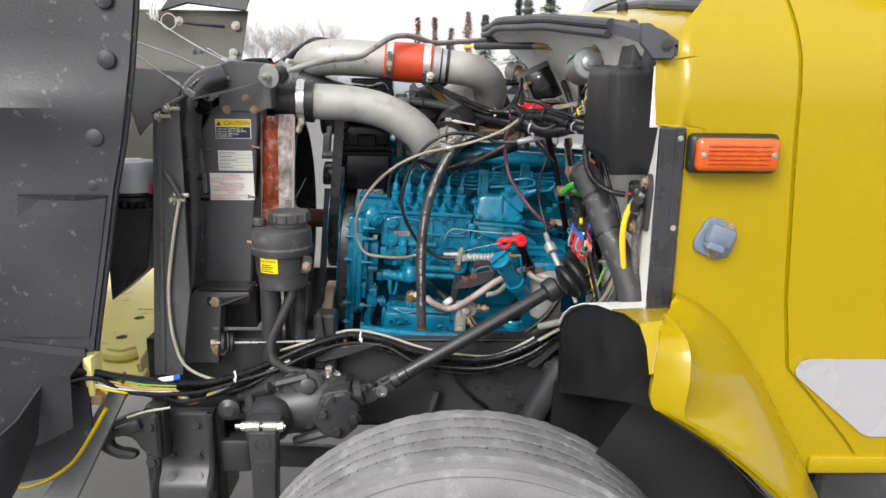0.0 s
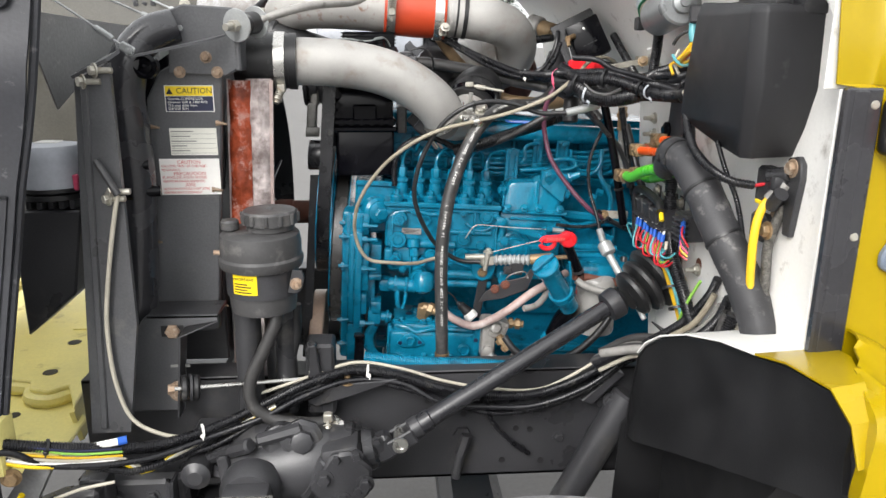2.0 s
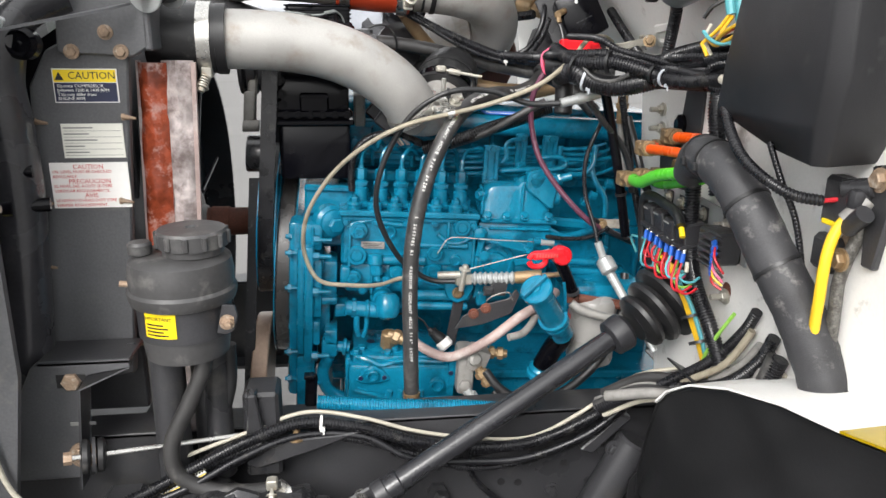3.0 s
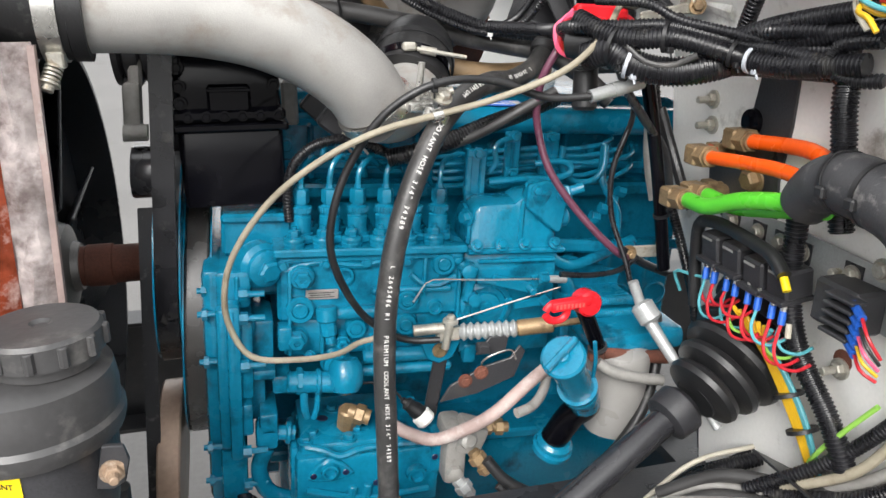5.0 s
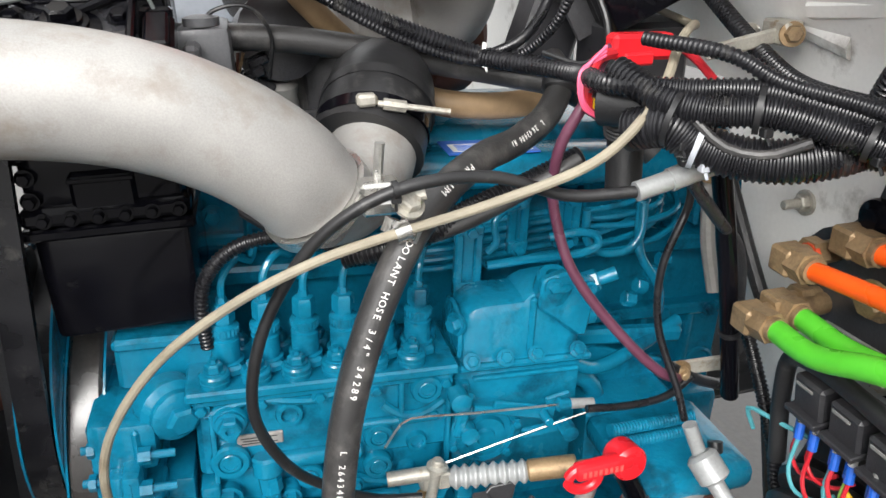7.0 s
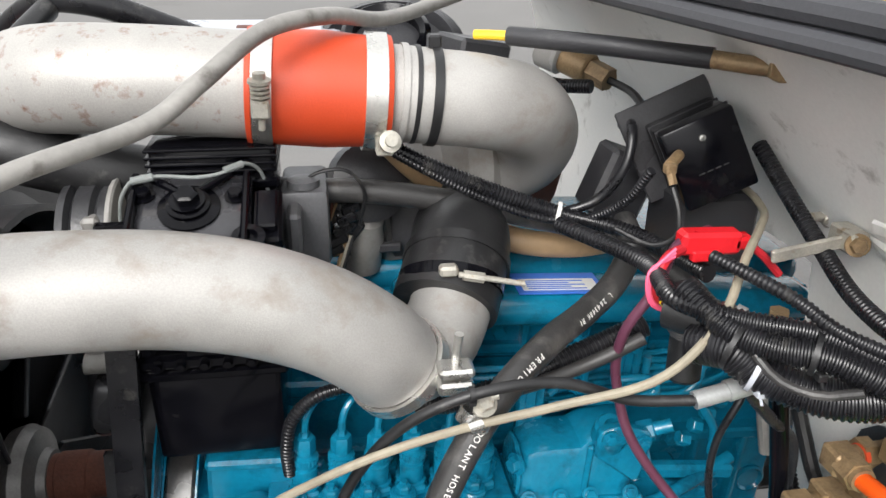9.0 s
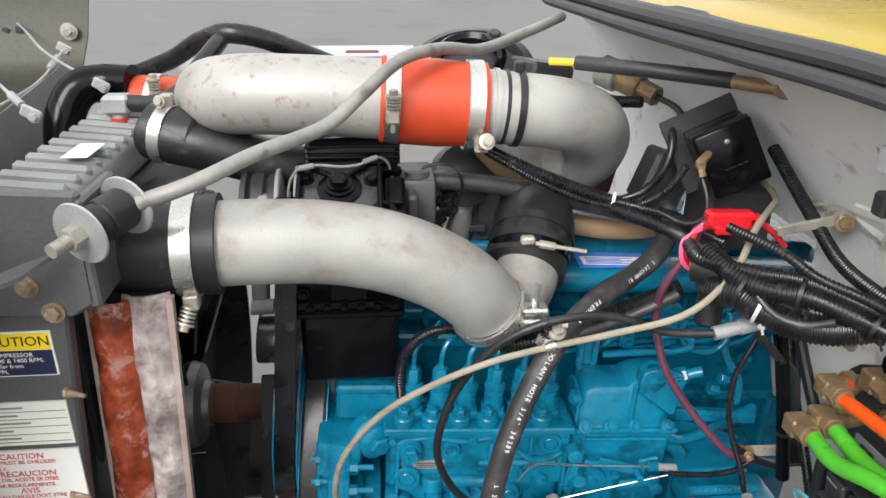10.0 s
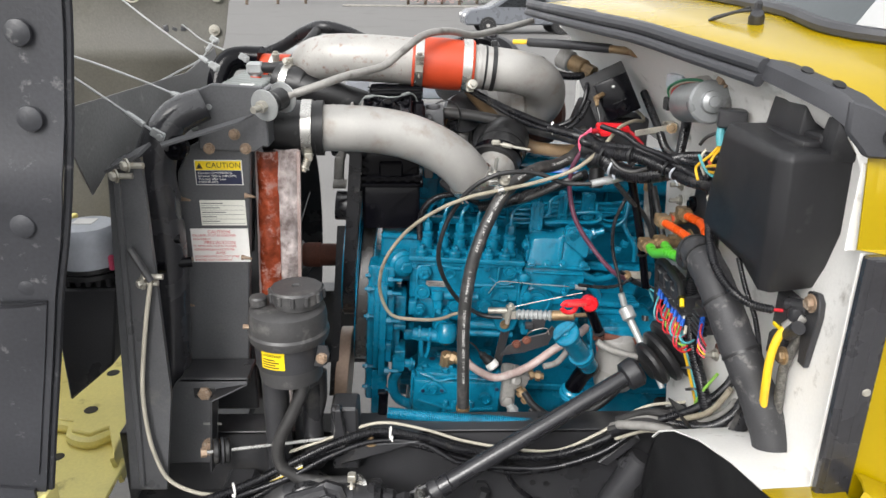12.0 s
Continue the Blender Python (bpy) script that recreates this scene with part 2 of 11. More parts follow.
MIRROR_STEEL = mat("polished_pulley", (0.55, 0.56, 0.58), 0.12, 1.0, var=0.05, scale=6, bump=0.02)
# bare steel; the brown is a reflection put into the base colour
PULLEY = mat("pulley_steel_brown_reflection", (0.46, 0.33, 0.25), 0.4, 0.2, var=0.15, scale=14, bump=0.05)
SATIN = mat("satin_black_shaft", (0.022, 0.022, 0.025), 0.25, var=0.25, scale=9, grain=300, bump=0.1, dirt=(0.06, 0.06, 0.06), dirt_amt=0.12, dirt_scale=14, coat=0.3)
LINER = mat("liner_black", (0.012, 0.012, 0.013), 0.45, var=0.2, scale=9, grain=200, bump=0.1)
WINDOW = mat("window_glass", (0.05, 0.06, 0.065), 0.05, var=0.05, bump=0.0)


# ---------------------------------------------------------------- shape helpers
def V(p):
    return Vector(p)


def smooth_by_angle(bm, deg=35):
    lim = radians(deg)
    for f in bm.faces:
        f.smooth = True
    for e in bm.edges:
        if len(e.link_faces) == 2:
            e.smooth = e.calc_face_angle(0.0) < lim
        else:
            e.smooth = False


def mesh_of(name, bm, material, sharp=33):
    smooth_by_angle(bm, sharp)
    me = bpy.data.meshes.new(name)
    bm.to_mesh(me)
    bm.free()
    mats = material if isinstance(material, (list, tuple)) else [material]
    for m in mats:
        me.materials.append(m)
    return me


def base_of(ob):
    p = Vector((0, 0, 0))
    while ob is not None:
        p += ob.location
        ob = ob.parent
    return p


def part(name, bm, material, parent, label="", sharp=33):
    bmesh.ops.translate(bm, verts=bm.verts, vec=-base_of(parent))
    ob = new(name, mesh_of(name, bm, material, sharp))
    ob.parent = parent
    return tagged(ob, label)


def thing(name, base, label, category, group="", kind=""):
    ob = new(name)
    ob.empty_display_size = 0.05
    ob.location = base
    return tagged(ob, label, category, group, kind)


def solo(name, bm, material, label, category, kind="", group="", sharp=35):
    ob = new(name, mesh_of(name, bm, material, sharp))
    return tagged(ob, label, category, group, kind)


def frame_of(d):
    d = Vector(d).normalized()
    return d.to_track_quat("Z", "Y").to_matrix().to_4x4()


def merge(*bms):
    out = bms[0]
    for b in bms[1:]:
        me = bpy.data.meshes.new("tmp")
        b.to_mesh(me)
        b.free()
        out.from_mesh(me)
        bpy.data.meshes.remove(me)
    return out


def box(lo, hi, bev=0.004, rot=None, seg=1):
    """A bevelled block between two corners; rot: degrees about its centre."""
    lo, hi = V(lo), V(hi)
    c, s = (lo + hi) / 2, hi - lo
    bm = bmesh.new()
    bmesh.ops.create_cube(bm, size=1)
    bmesh.ops.scale(bm, vec=s, verts=bm.verts)
    if bev:
        bmesh.ops.bevel(bm, geom=bm.edges[:], offset=min(bev, min(s) * 0.45), segments=seg, affect="EDGES", profile=0.5)
    m = Matrix.Translation(c)
    if rot:
        m = m @ Euler([radians(a) for a in rot]).to_matrix().to_4x4()
    bmesh.ops.transform(bm, matrix=m, verts=bm.verts)
    return bm


def lathe(p, axis, profile, n=24, arc=None):
    """A turned shape: profile of (radius, height) along axis from p."""
    bm = bmesh.new()
    rings = []
    for r, h in profile:
        rings.append([bm.verts.new((max(r, 1e-5) * math.cos(2 * math.pi * i / n), max(r, 1e-5) * math.sin(2 * math.pi * i / n), h)) for i in range(n)])
    for a, b in zip(rings, rings[1:]):
        for i in range(n):
            bm.faces.new((a[i], a[(i + 1) % n], b[(i + 1) % n], b[i]))
    if profile[0][0] > 1e-4:
        bm.faces.new(list(reversed(rings[0])))
    if profile[-1][0] > 1e-4:
        bm.faces.new(rings[-1])
    bmesh.ops.remove_doubles(bm, verts=bm.verts, dist=2e-5)
    bmesh.ops.transform(bm, matrix=Matrix.Translation(p) @ frame_of(axis), verts=bm.verts)
    bmesh.ops.recalc_face_normals(bm, faces=bm.faces)
    return bm


def rod(p, q, r, r2=None, n=16, bev=0.0):
    p, q = V(p), V(q)
    h = (q - p).length
    r2 = r if r2 is None else r2
    b = min(bev, h * 0.3, r * 0.5)
    prof = [(r - b, 0), (r, b), (r2, h - b), (r2 - b, h)] if b else [(r, 0), (r2, h)]
    return lathe(p, q - p, prof, n)


def spline(points, step=0.01):
    """Evenly spaced points on a smooth line through the given ones."""
    pts = [V(p) for p in points]
    if len(pts) == 2:
        pts = [pts[0], pts[0].lerp(pts[1], 0.5), pts[1]]
    ext = [2 * pts[0] - pts[1]] + pts + [2 * pts[-1] - pts[-2]]
    dense = []
    for i in range(1, len(ext) - 2):
        p0, p1, p2, p3 = ext[i - 1:i + 3]
        t0, t1 = 0.0, max((p1 - p0).length, 1e-6) ** 0.5
        t2 = t1 + max((p2 - p1).length, 1e-6) ** 0.5
        t3 = t2 + max((p3 - p2).length, 1e-6) ** 0.5
        for j in range(24):
            t = t1 + (t2 - t1) * j / 24
            a1 = p0 * ((t1 - t) / (t1 - t0)) + p1 * ((t - t0) / (t1 - t0))
            a2 = p1 * ((t2 - t) / (t2 - t1)) + p2 * ((t - t1) / (t2 - t1))
            a3 = p2 * ((t3 - t) / (t3 - t2)) + p3 * ((t - t2) / (t3 - t2))
            b1 = a1 * ((t2 - t) / (t2 - t0)) + a2 * ((t - t0) / (t2 - t0))
            b2 = a2 * ((t3 - t) / (t3 - t1)) + a3 * ((t - t1) / (t3 - t1))
            dense.append(b1 * ((t2 - t) / (t2 - t1)) + b2 * ((t - t1) / (t2 - t1)))
    dense.append(pts[-1])
    run = [0.0]
    for a, b in zip(dense, dense[1:]):
        run.append(run[-1] + (b - a).length)
    n = max(3, int(round(run[-1] / step)) + 1)
    out, j = [], 0
    for i in range(n):
        s = run[-1] * i / (n - 1)
        while j < len(run) - 2 and run[j + 1] < s:
            j += 1
        f = (s - run[j]) / max(run[j + 1] - run[j], 1e-9)
        out.append(dense[j].lerp(dense[j + 1], min(1, f)))
    return out


def tube(points, r, n=12, step=0.012, ridge=0.0, taper=None, cap=True):
    """A round tube along a smooth line. ridge: depth of corrugation, one ridge for every four rings; taper: radius factor by place 0..1."""
    c = spline(points, step)
    bm = bmesh.new()
    rings, normal = [], None
    for i, p in enumerate(c):
        d = (c[min(i + 1, len(c) - 1)] - c[max(i - 1, 0)]).normalized()
        if normal is None:
            normal = d.orthogonal().normalized()
        normal = (normal - d * normal.dot(d)).normalized()
        side = d.cross(normal)
        rr = r * (taper(i / (len(c) - 1)) if taper else 1)
        if ridge and i % 4 in (2, 3):
            rr -= ridge
        rings.append([bm.verts.new(p + rr * (math.cos(2 * math.pi * k / n) * normal + math.sin(2 * math.pi * k / n) * side)) for k in range(n)])
    for a, b in zip(rings, rings[1:]):
        for k in range(n):
            bm.faces.new((a[k], a[(k + 1) % n], b[(k + 1) % n], b[k]))
    if cap:
        bm.faces.new(list(reversed(rings[0])))
        bm.faces.new(rings[-1])
    return bm


def corr(points, r, n=12, pitch=0.0048):
    return tube(points, r, n, pitch / 4, ridge=min(r * 0.15, 0.0017))


def plate(poly, axis, at, th, bev=0.0):
    """A sheet cut to a polygon. axis 'y': poly of (x, z), spanning at..at+th in y; likewise 'x': (y, z) and 'z': (x, y)."""
    bm = bmesh.new()
    put = {"y": lambda u, v, w: (u, w, v), "x": lambda u, v, w: (w, u, v), "z": lambda u, v, w: (u, v, w)}[axis]
    a = [bm.verts.new(put(u, v, at)) for u, v in poly]
    b = [bm.verts.new(put(u, v, at + th)) for u, v in poly]
    bm.faces.new(a)
    bm.faces.new(list(reversed(b)))
    k = len(poly)
    for i in range(k):
        bm.faces.new((a[i], b[i], b[(i + 1) % k], a[(i + 1) % k]))
    bmesh.ops.recalc_face_normals(bm, faces=bm.faces)
    if bev:
        bmesh.ops.bevel(bm, geom=bm.edges[:], offset=bev, segments=1, affect="EDGES", profile=0.5)
    return bm


def sheet(corners, th, cuts=1):
    """A thin panel with thickness from its corners in space."""
    bm = bmesh.new()
    f = bm.faces.new([bm.verts.new(c) for c in corners])
    bm.normal_update()
    nrm = f.normal.copy()
    res = bmesh.ops.extrude_face_region(bm, geom=[f])
    vs = [g for g in res["geom"] if isinstance(g, bmesh.types.BMVert)]
    bmesh.ops.translate(bm, verts=vs, vec=nrm * th)
    bmesh.ops.recalc_face_normals(bm, faces=bm.faces)
    return bm


def loft(rows, th=0.0, closed=False):
    """A skin over rows of points, all of one length; th: thickness along the normals."""
    bm = bmesh.new()
    g = [[bm.verts.new(p) for p in row] for row in rows]
    for a, b in zip(g, g[1:]):
        m = len(a)
        for i in range(m if closed else m - 1):
            bm.faces.new((a[i], a[(i + 1) % m], b[(i + 1) % m], b[i]))
    bmesh.ops.recalc_face_normals(bm, faces=bm.faces)
    if th:
        bmesh.ops.solidify(bm, geom=bm.faces[:], thickness=th)
    return bm


def hexbolt(p, d, r=0.008, h=0.006, washer=True, stud=0.0):
    p, d = V(p), V(d).normalized()
    bm = lathe(p + d * (0.0015 if washer else 0), d, [(r, 0), (r, h * 0.8), (r * 0.86, h)], 6)
    if washer:
        bm = merge(bm, rod(p - d * 0.001, p + d * 0.002, r * 1.45, n=16))
    if stud:
        bm = merge(bm, rod(p, p + d * (h + stud), r * 0.55, n=10, bev=0.001))
    return bm


def ring_at(center, axis, r_in, r_out, w, n=28):
    """A band round an axis, of width w."""
    d = V(axis).normalized()
    return lathe(V(center) - d * w / 2, d, [(r_in, 0), (r_out, 0), (r_out, w), (r_in, w), (r_in, 0)], n)


def words(name, text, size, m, material, parent, label="", align="CENTER"):
    """Flat lettering in the built-in font, as a thin mesh at the pose m."""
    cu = bpy.data.curves.new("words", "FONT")
    cu.body, cu.size, cu.align_x, cu.align_y, cu.extrude, cu.resolution_u = text, size, align, "CENTER", 0.00015, 2
    tmp = new("words_tmp", cu)
    me = bpy.data.meshes.new_from_object(tmp.evaluated_get(bpy.context.evaluated_depsgraph_get()))
    bpy.data.objects.remove(tmp)
    bpy.data.curves.remove(cu)
    me.transform(Matrix.Translation(-base_of(parent)) @ m)
    me.name = name
    me.materials.clear()
    me.materials.append(material)
    ob = new(name, me)
    ob.parent = parent
    return tagged(ob, label)


FACE = pose(0, 0, 0, 90, 0, 0)      # flat lettering stood up to face -y


def facing(x, y, z, rx=0, ry=0, rz=0):
    return pose(x, y, z, rx, ry, rz) @ FACE


def clamp_band(parent, center, axis, r, w=0.018, screw=(0, -1, 0), spring=False, bolt=None):
    """A worm or spring clamp round a hose: band, housing, screw."""
    part("clamp_band", ring_at(center, axis, r - 0.001, r + 0.0025, w), STEEL, parent, "bright steel clamp band")
    s = V(screw).normalized()
    c = V(center) + s * (r + 0.008)
    t = V(bolt).normalized() if bolt else V(axis).cross(s).normalized()
    part("clamp_lug", box(c - V((0.009, 0.009, 0.009)), c + V((0.009, 0.009, 0.009)), 0.002), ZINC, parent)
    if spring:
        bm = rod(c - t * 0.022, c + t * 0.034, 0.0036, n=10)
        for i in range(4):
            bm = merge(bm, ring_at(c + t * (0.009 + i * 0.0046), t, 0.005, 0.0095, 0.0026, 14))
        bm = merge(bm, lathe(c + t * 0.026, t, [(0.0115, 0), (0.0115, 0.003), (0.0065, 0.004), (0.0065, 0.010)], 14))
        part("clamp_spring_bolt", bm, ZINC, parent, "zinc bolt with coil spring")
    else:
        part("clamp_screw", merge(rod(c - t * 0.012, c + t * 0.02, 0.0035, n=8), hexbolt(c + t * 0.02, t, 0.006, 0.006)), ZINC, parent)


def zip_tie(parent, center, axis, r, mt=None, tail=(0, 0, -1)):
    mt = mt or WHITE_PL
    bm = ring_at(center, axis, r, r + 0.0018, 0.0045, 16)
    t = V(tail).normalized()
    c = V(center) + t * (r + 0.002)
    bm = merge(bm, box(c - V((0.004, 0.004, 0.003)), c + V((0.004, 0.004, 0.004)), 0.001), rod(c, c + t * 0.010, 0.0014, n=6))
    return part("zip_tie", bm, mt, parent)


# ---------------------------------------------------------------- ground and distance
def build_ground():
    bm = bmesh.new()
    R = 900
    bmesh.ops.create_grid(bm, x_segments=8, y_segments=8, size=R)
    solo("ground", bm, ASPHALT, "grey weathered asphalt car park", "ground", "structure")
    k = thing("kerb", (1.5, 58, 0), "low concrete kerb across the car park", "kerb", kind="structure")
    part("kerb_stone", box((-6, 58, 0), (4.2, 58.4, 0.16), 0.03), KERBM, k)
    part("kerb_stone", box((4.3, 58, 0), (30, 58.4, 0.16), 0.03), BAFFLE, k)


build_ground()


def car(x, y, rz, label):
    """A parked saloon: lower body, cabin, wheels, glass, lamps."""
    c = thing("parked_car", (0, 0, 0), label, "car", "cars parked beyond the truck")
    prof = [(-2.25, 0.35), (-2.3, 0.62), (-2.15, 0.85), (-1.3, 0.95), (-0.75, 1.38), (0.6, 1.42), (1.35, 0.98), (2.1, 0.88), (2.3, 0.65), (2.25, 0.33)]
    part("body", plate(prof, "y", -0.85, 1.7, 0.05), CARPAINT, c)
    for s in (-1, 1):
        y0 = s * 0.86 - (0.005 if s > 0 else 0.0)
        part("side_window", plate([(-1.05, 0.98), (-0.68, 1.3), (-0.1, 1.34), (-0.1, 0.98)], "y", y0, 0.006), CARGLASS, c)
        part("side_window", plate([(-0.02, 0.98), (-0.02, 1.34), (0.55, 1.34), (1.05, 0.99)], "y", y0, 0.006), CARGLASS, c)
        for wx in (-1.4, 1.4):
            w = part("wheel", lathe((wx, s * 0.68, 0.32), (0, s, 0), [(0.2, 0), (0.31, 0), (0.32, 0.03), (0.32, 0.18), (0.3, 0.21), (0.2, 0.21)], 28), RUBBER, c)
            part("rim", lathe((wx, s * 0.86, 0.32), (0, s, 0), [(0.0, 0.03), (0.05, 0.035), (0.19, 0.0), (0.21, 0.035), (0.215, 0.0)], 20), ALU, w)
        part("headlight", box((2.18, s * 0.62 - 0.16, 0.62), (2.31, s * 0.62 + 0.16, 0.74), 0.03), WHITE_PL, c)
    part("windscreen", sheet([(0.66, -0.7, 1.395), (1.3, -0.76, 1.0), (1.3, 0.76, 1.0), (0.66, 0.7, 1.395)], 0.012), CARGLASS, c)
    c.matrix_basis = pose(x, y, 0, 0, 0, rz)
    return c


car(3.7, 30.2, 184, "grey saloon car parked on the asphalt")
car(13.5, 37.5, 186, "grey saloon car parked farther along the row")


def conifer(x, y, h, mt, lab, seed, spread=0.2, name="conifer_tree", thin=1.0, dense=900):
    rnd = random.Random(seed)
    t = thing(name, (x, y, 0), lab, "tree", "trees at the edge of the car park")
    part("trunk", tube([(x, y, 0), (x + 0.05, y, h * 0.5), (x, y, h)], 0.16 * h / 8, 8, 0.5, taper=lambda s: 1 - 0.93 * s), BARK, t)
    verts, faces = [], []
    n = int(dense * h)
    for i in range(n):
        z = h * (0.08 + 0.92 * rnd.random() ** 0.85)
        tier = (0.35 + 0.65 * abs(math.sin(z * 5.2 + 1.3 * math.sin(z)))) * (0.6 + 0.4 * math.sin(z * 2.3 + seed))
        a = rnd.random() * 6.283
        reach = (spread * (h - z) * (0.55 + 0.45 * math.sin(3 * a + 2.1 * z) ** 2) + 0.05) * tier * thin
        rr = reach * (0.15 + 0.85 * rnd.random() ** 0.6)
        c = Vector((x + rr * math.cos(a), y + rr * math.sin(a), z - rr * 0.3))
        s = 0.06 + 0.10 * rnd.random()
        u = Vector((math.cos(a), math.sin(a), -0.5 + 0.5 * rnd.random())).normalized() * s * 2.6
        w = Vector((-math.sin(a), math.cos(a), 0.6 * (rnd.random() - 0.5))) * s * 0.7
        k = len(verts)
        verts += [c - w, c + u, c + w]
        faces += [(k, k + 1, k + 2)]
    bm = bmesh.new()
    vs = [bm.verts.new(v) for v in verts]
    for f in faces:
        bm.faces.new([vs[i] for i in f])
    part("crown", bm, mt, t)
    return t


def bare_tree(x, y, h, seed):
    rnd = random.Random(seed)
    t = thing("bare_tree", (x, y, 0), "pale leafless tree at the edge of the lot", "tree", "trees at the edge of the car park")
    part("trunk", tube([(x, y, 0), (x + 0.1, y, h * 0.3)], 0.12, 8, 0.4, taper=lambda s: 1 - 0.4 * s), BARK, t)
    verts, faces = [], []
    def limb(p, d, length, r, level):
        q = p + d * length
        side = d.cross(Vector((0.3, 0.9, 0.2))).normalized()
        up = d.cross(side)
        k = len(verts)
        for c, rr in ((p, r), (q, r * 0.55)):
            verts.extend([c + side * rr, c - side * rr * 0.5 + up * rr * 0.8, c - side * rr * 0.5 - up * rr * 0.8])
        for a in range(3):
            b = (a + 1) % 3
            faces.append((k + a, k + b, k + 3 + b, k + 3 + a))
        if level:
            for i in range(5 if level > 1 else 6):
                f = rnd.uniform(0.35, 1.0)
                e = (d + Vector((rnd.uniform(-1, 1), rnd.uniform(-1, 1), rnd.uniform(-0.25, 0.7))) * 0.75).normalized()
                limb(p + d * length * f, e, length * rnd.uniform(0.5, 0.75), r * 0.6, level - 1)
    for i in range(7):
        a = i * 0.9 + rnd.random()
        limb(Vector((x, y, h * rnd.uniform(0.15, 0.3))), Vector((0.5 * math.cos(a), 0.5 * math.sin(a), 1)).normalized(), h * 0.32, 0.04, 3)
    bm = bmesh.new()
    vs = [bm.verts.new(v) for v in verts]
    for f in faces:
        bm.faces.new([vs[k] for k in f])
    part("crown", bm, TWIG, t)


def build_trees():
    rnd = random.Random(3)
    for i, x in enumerate((-1.2, 0.2, 1.6, 2.9)):
        conifer(x, 62 + rnd.random() * 5, 5.6 + 1.4 * rnd.random(), LARCH, "rust-coloured autumn tree at the edge of the lot", 11 + i, 0.34, "autumn_tree", 1.0, 260)
    for i, (x, h) in enumerate(((4.7, 7.0), (7.6, 8.6), (9.0, 9.5), (10.6, 10.5))):
        conifer(x, 66 + rnd.random() * 6, h, CONIFER, "tall dark green conifer at the edge of the lot", 31 + i, 0.42, dense=600)
    for i, x in enumerate((-13.5, -11.5, -9.6)):
        bare_tree(x, 60 + 2 * i, 6.6 + 0.4 * i, 51 + i)


build_trees()


# ---------------------------------------------------------------- cab, firewall, cowl
def gasket_x(y):
    """Where the front edge of the cowl runs in plan."""
    ys = [1.46, 1.52, 1.546, 1.583, 1.676, 1.72, 2.05, 2.40, 2.90, 3.35, 3.55]
    xs = [0.49, 0.428, 0.412, 0.386, 0.362, 0.356, 0.262, 0.175, 0.165, 0.30, 0.45]
    return float(np.interp(y, ys, xs))


def gasket_z(y):
    return float(np.interp(y, [1.46, 1.52, 1.546, 1.583, 1.676, 1.72, 2.05, 2.4, 2.9, 3.35, 3.55], [1.66, 1.715, 1.738, 1.763, 1.781, 1.787, 1.822, 1.838, 1.838, 1.80, 1.7]))


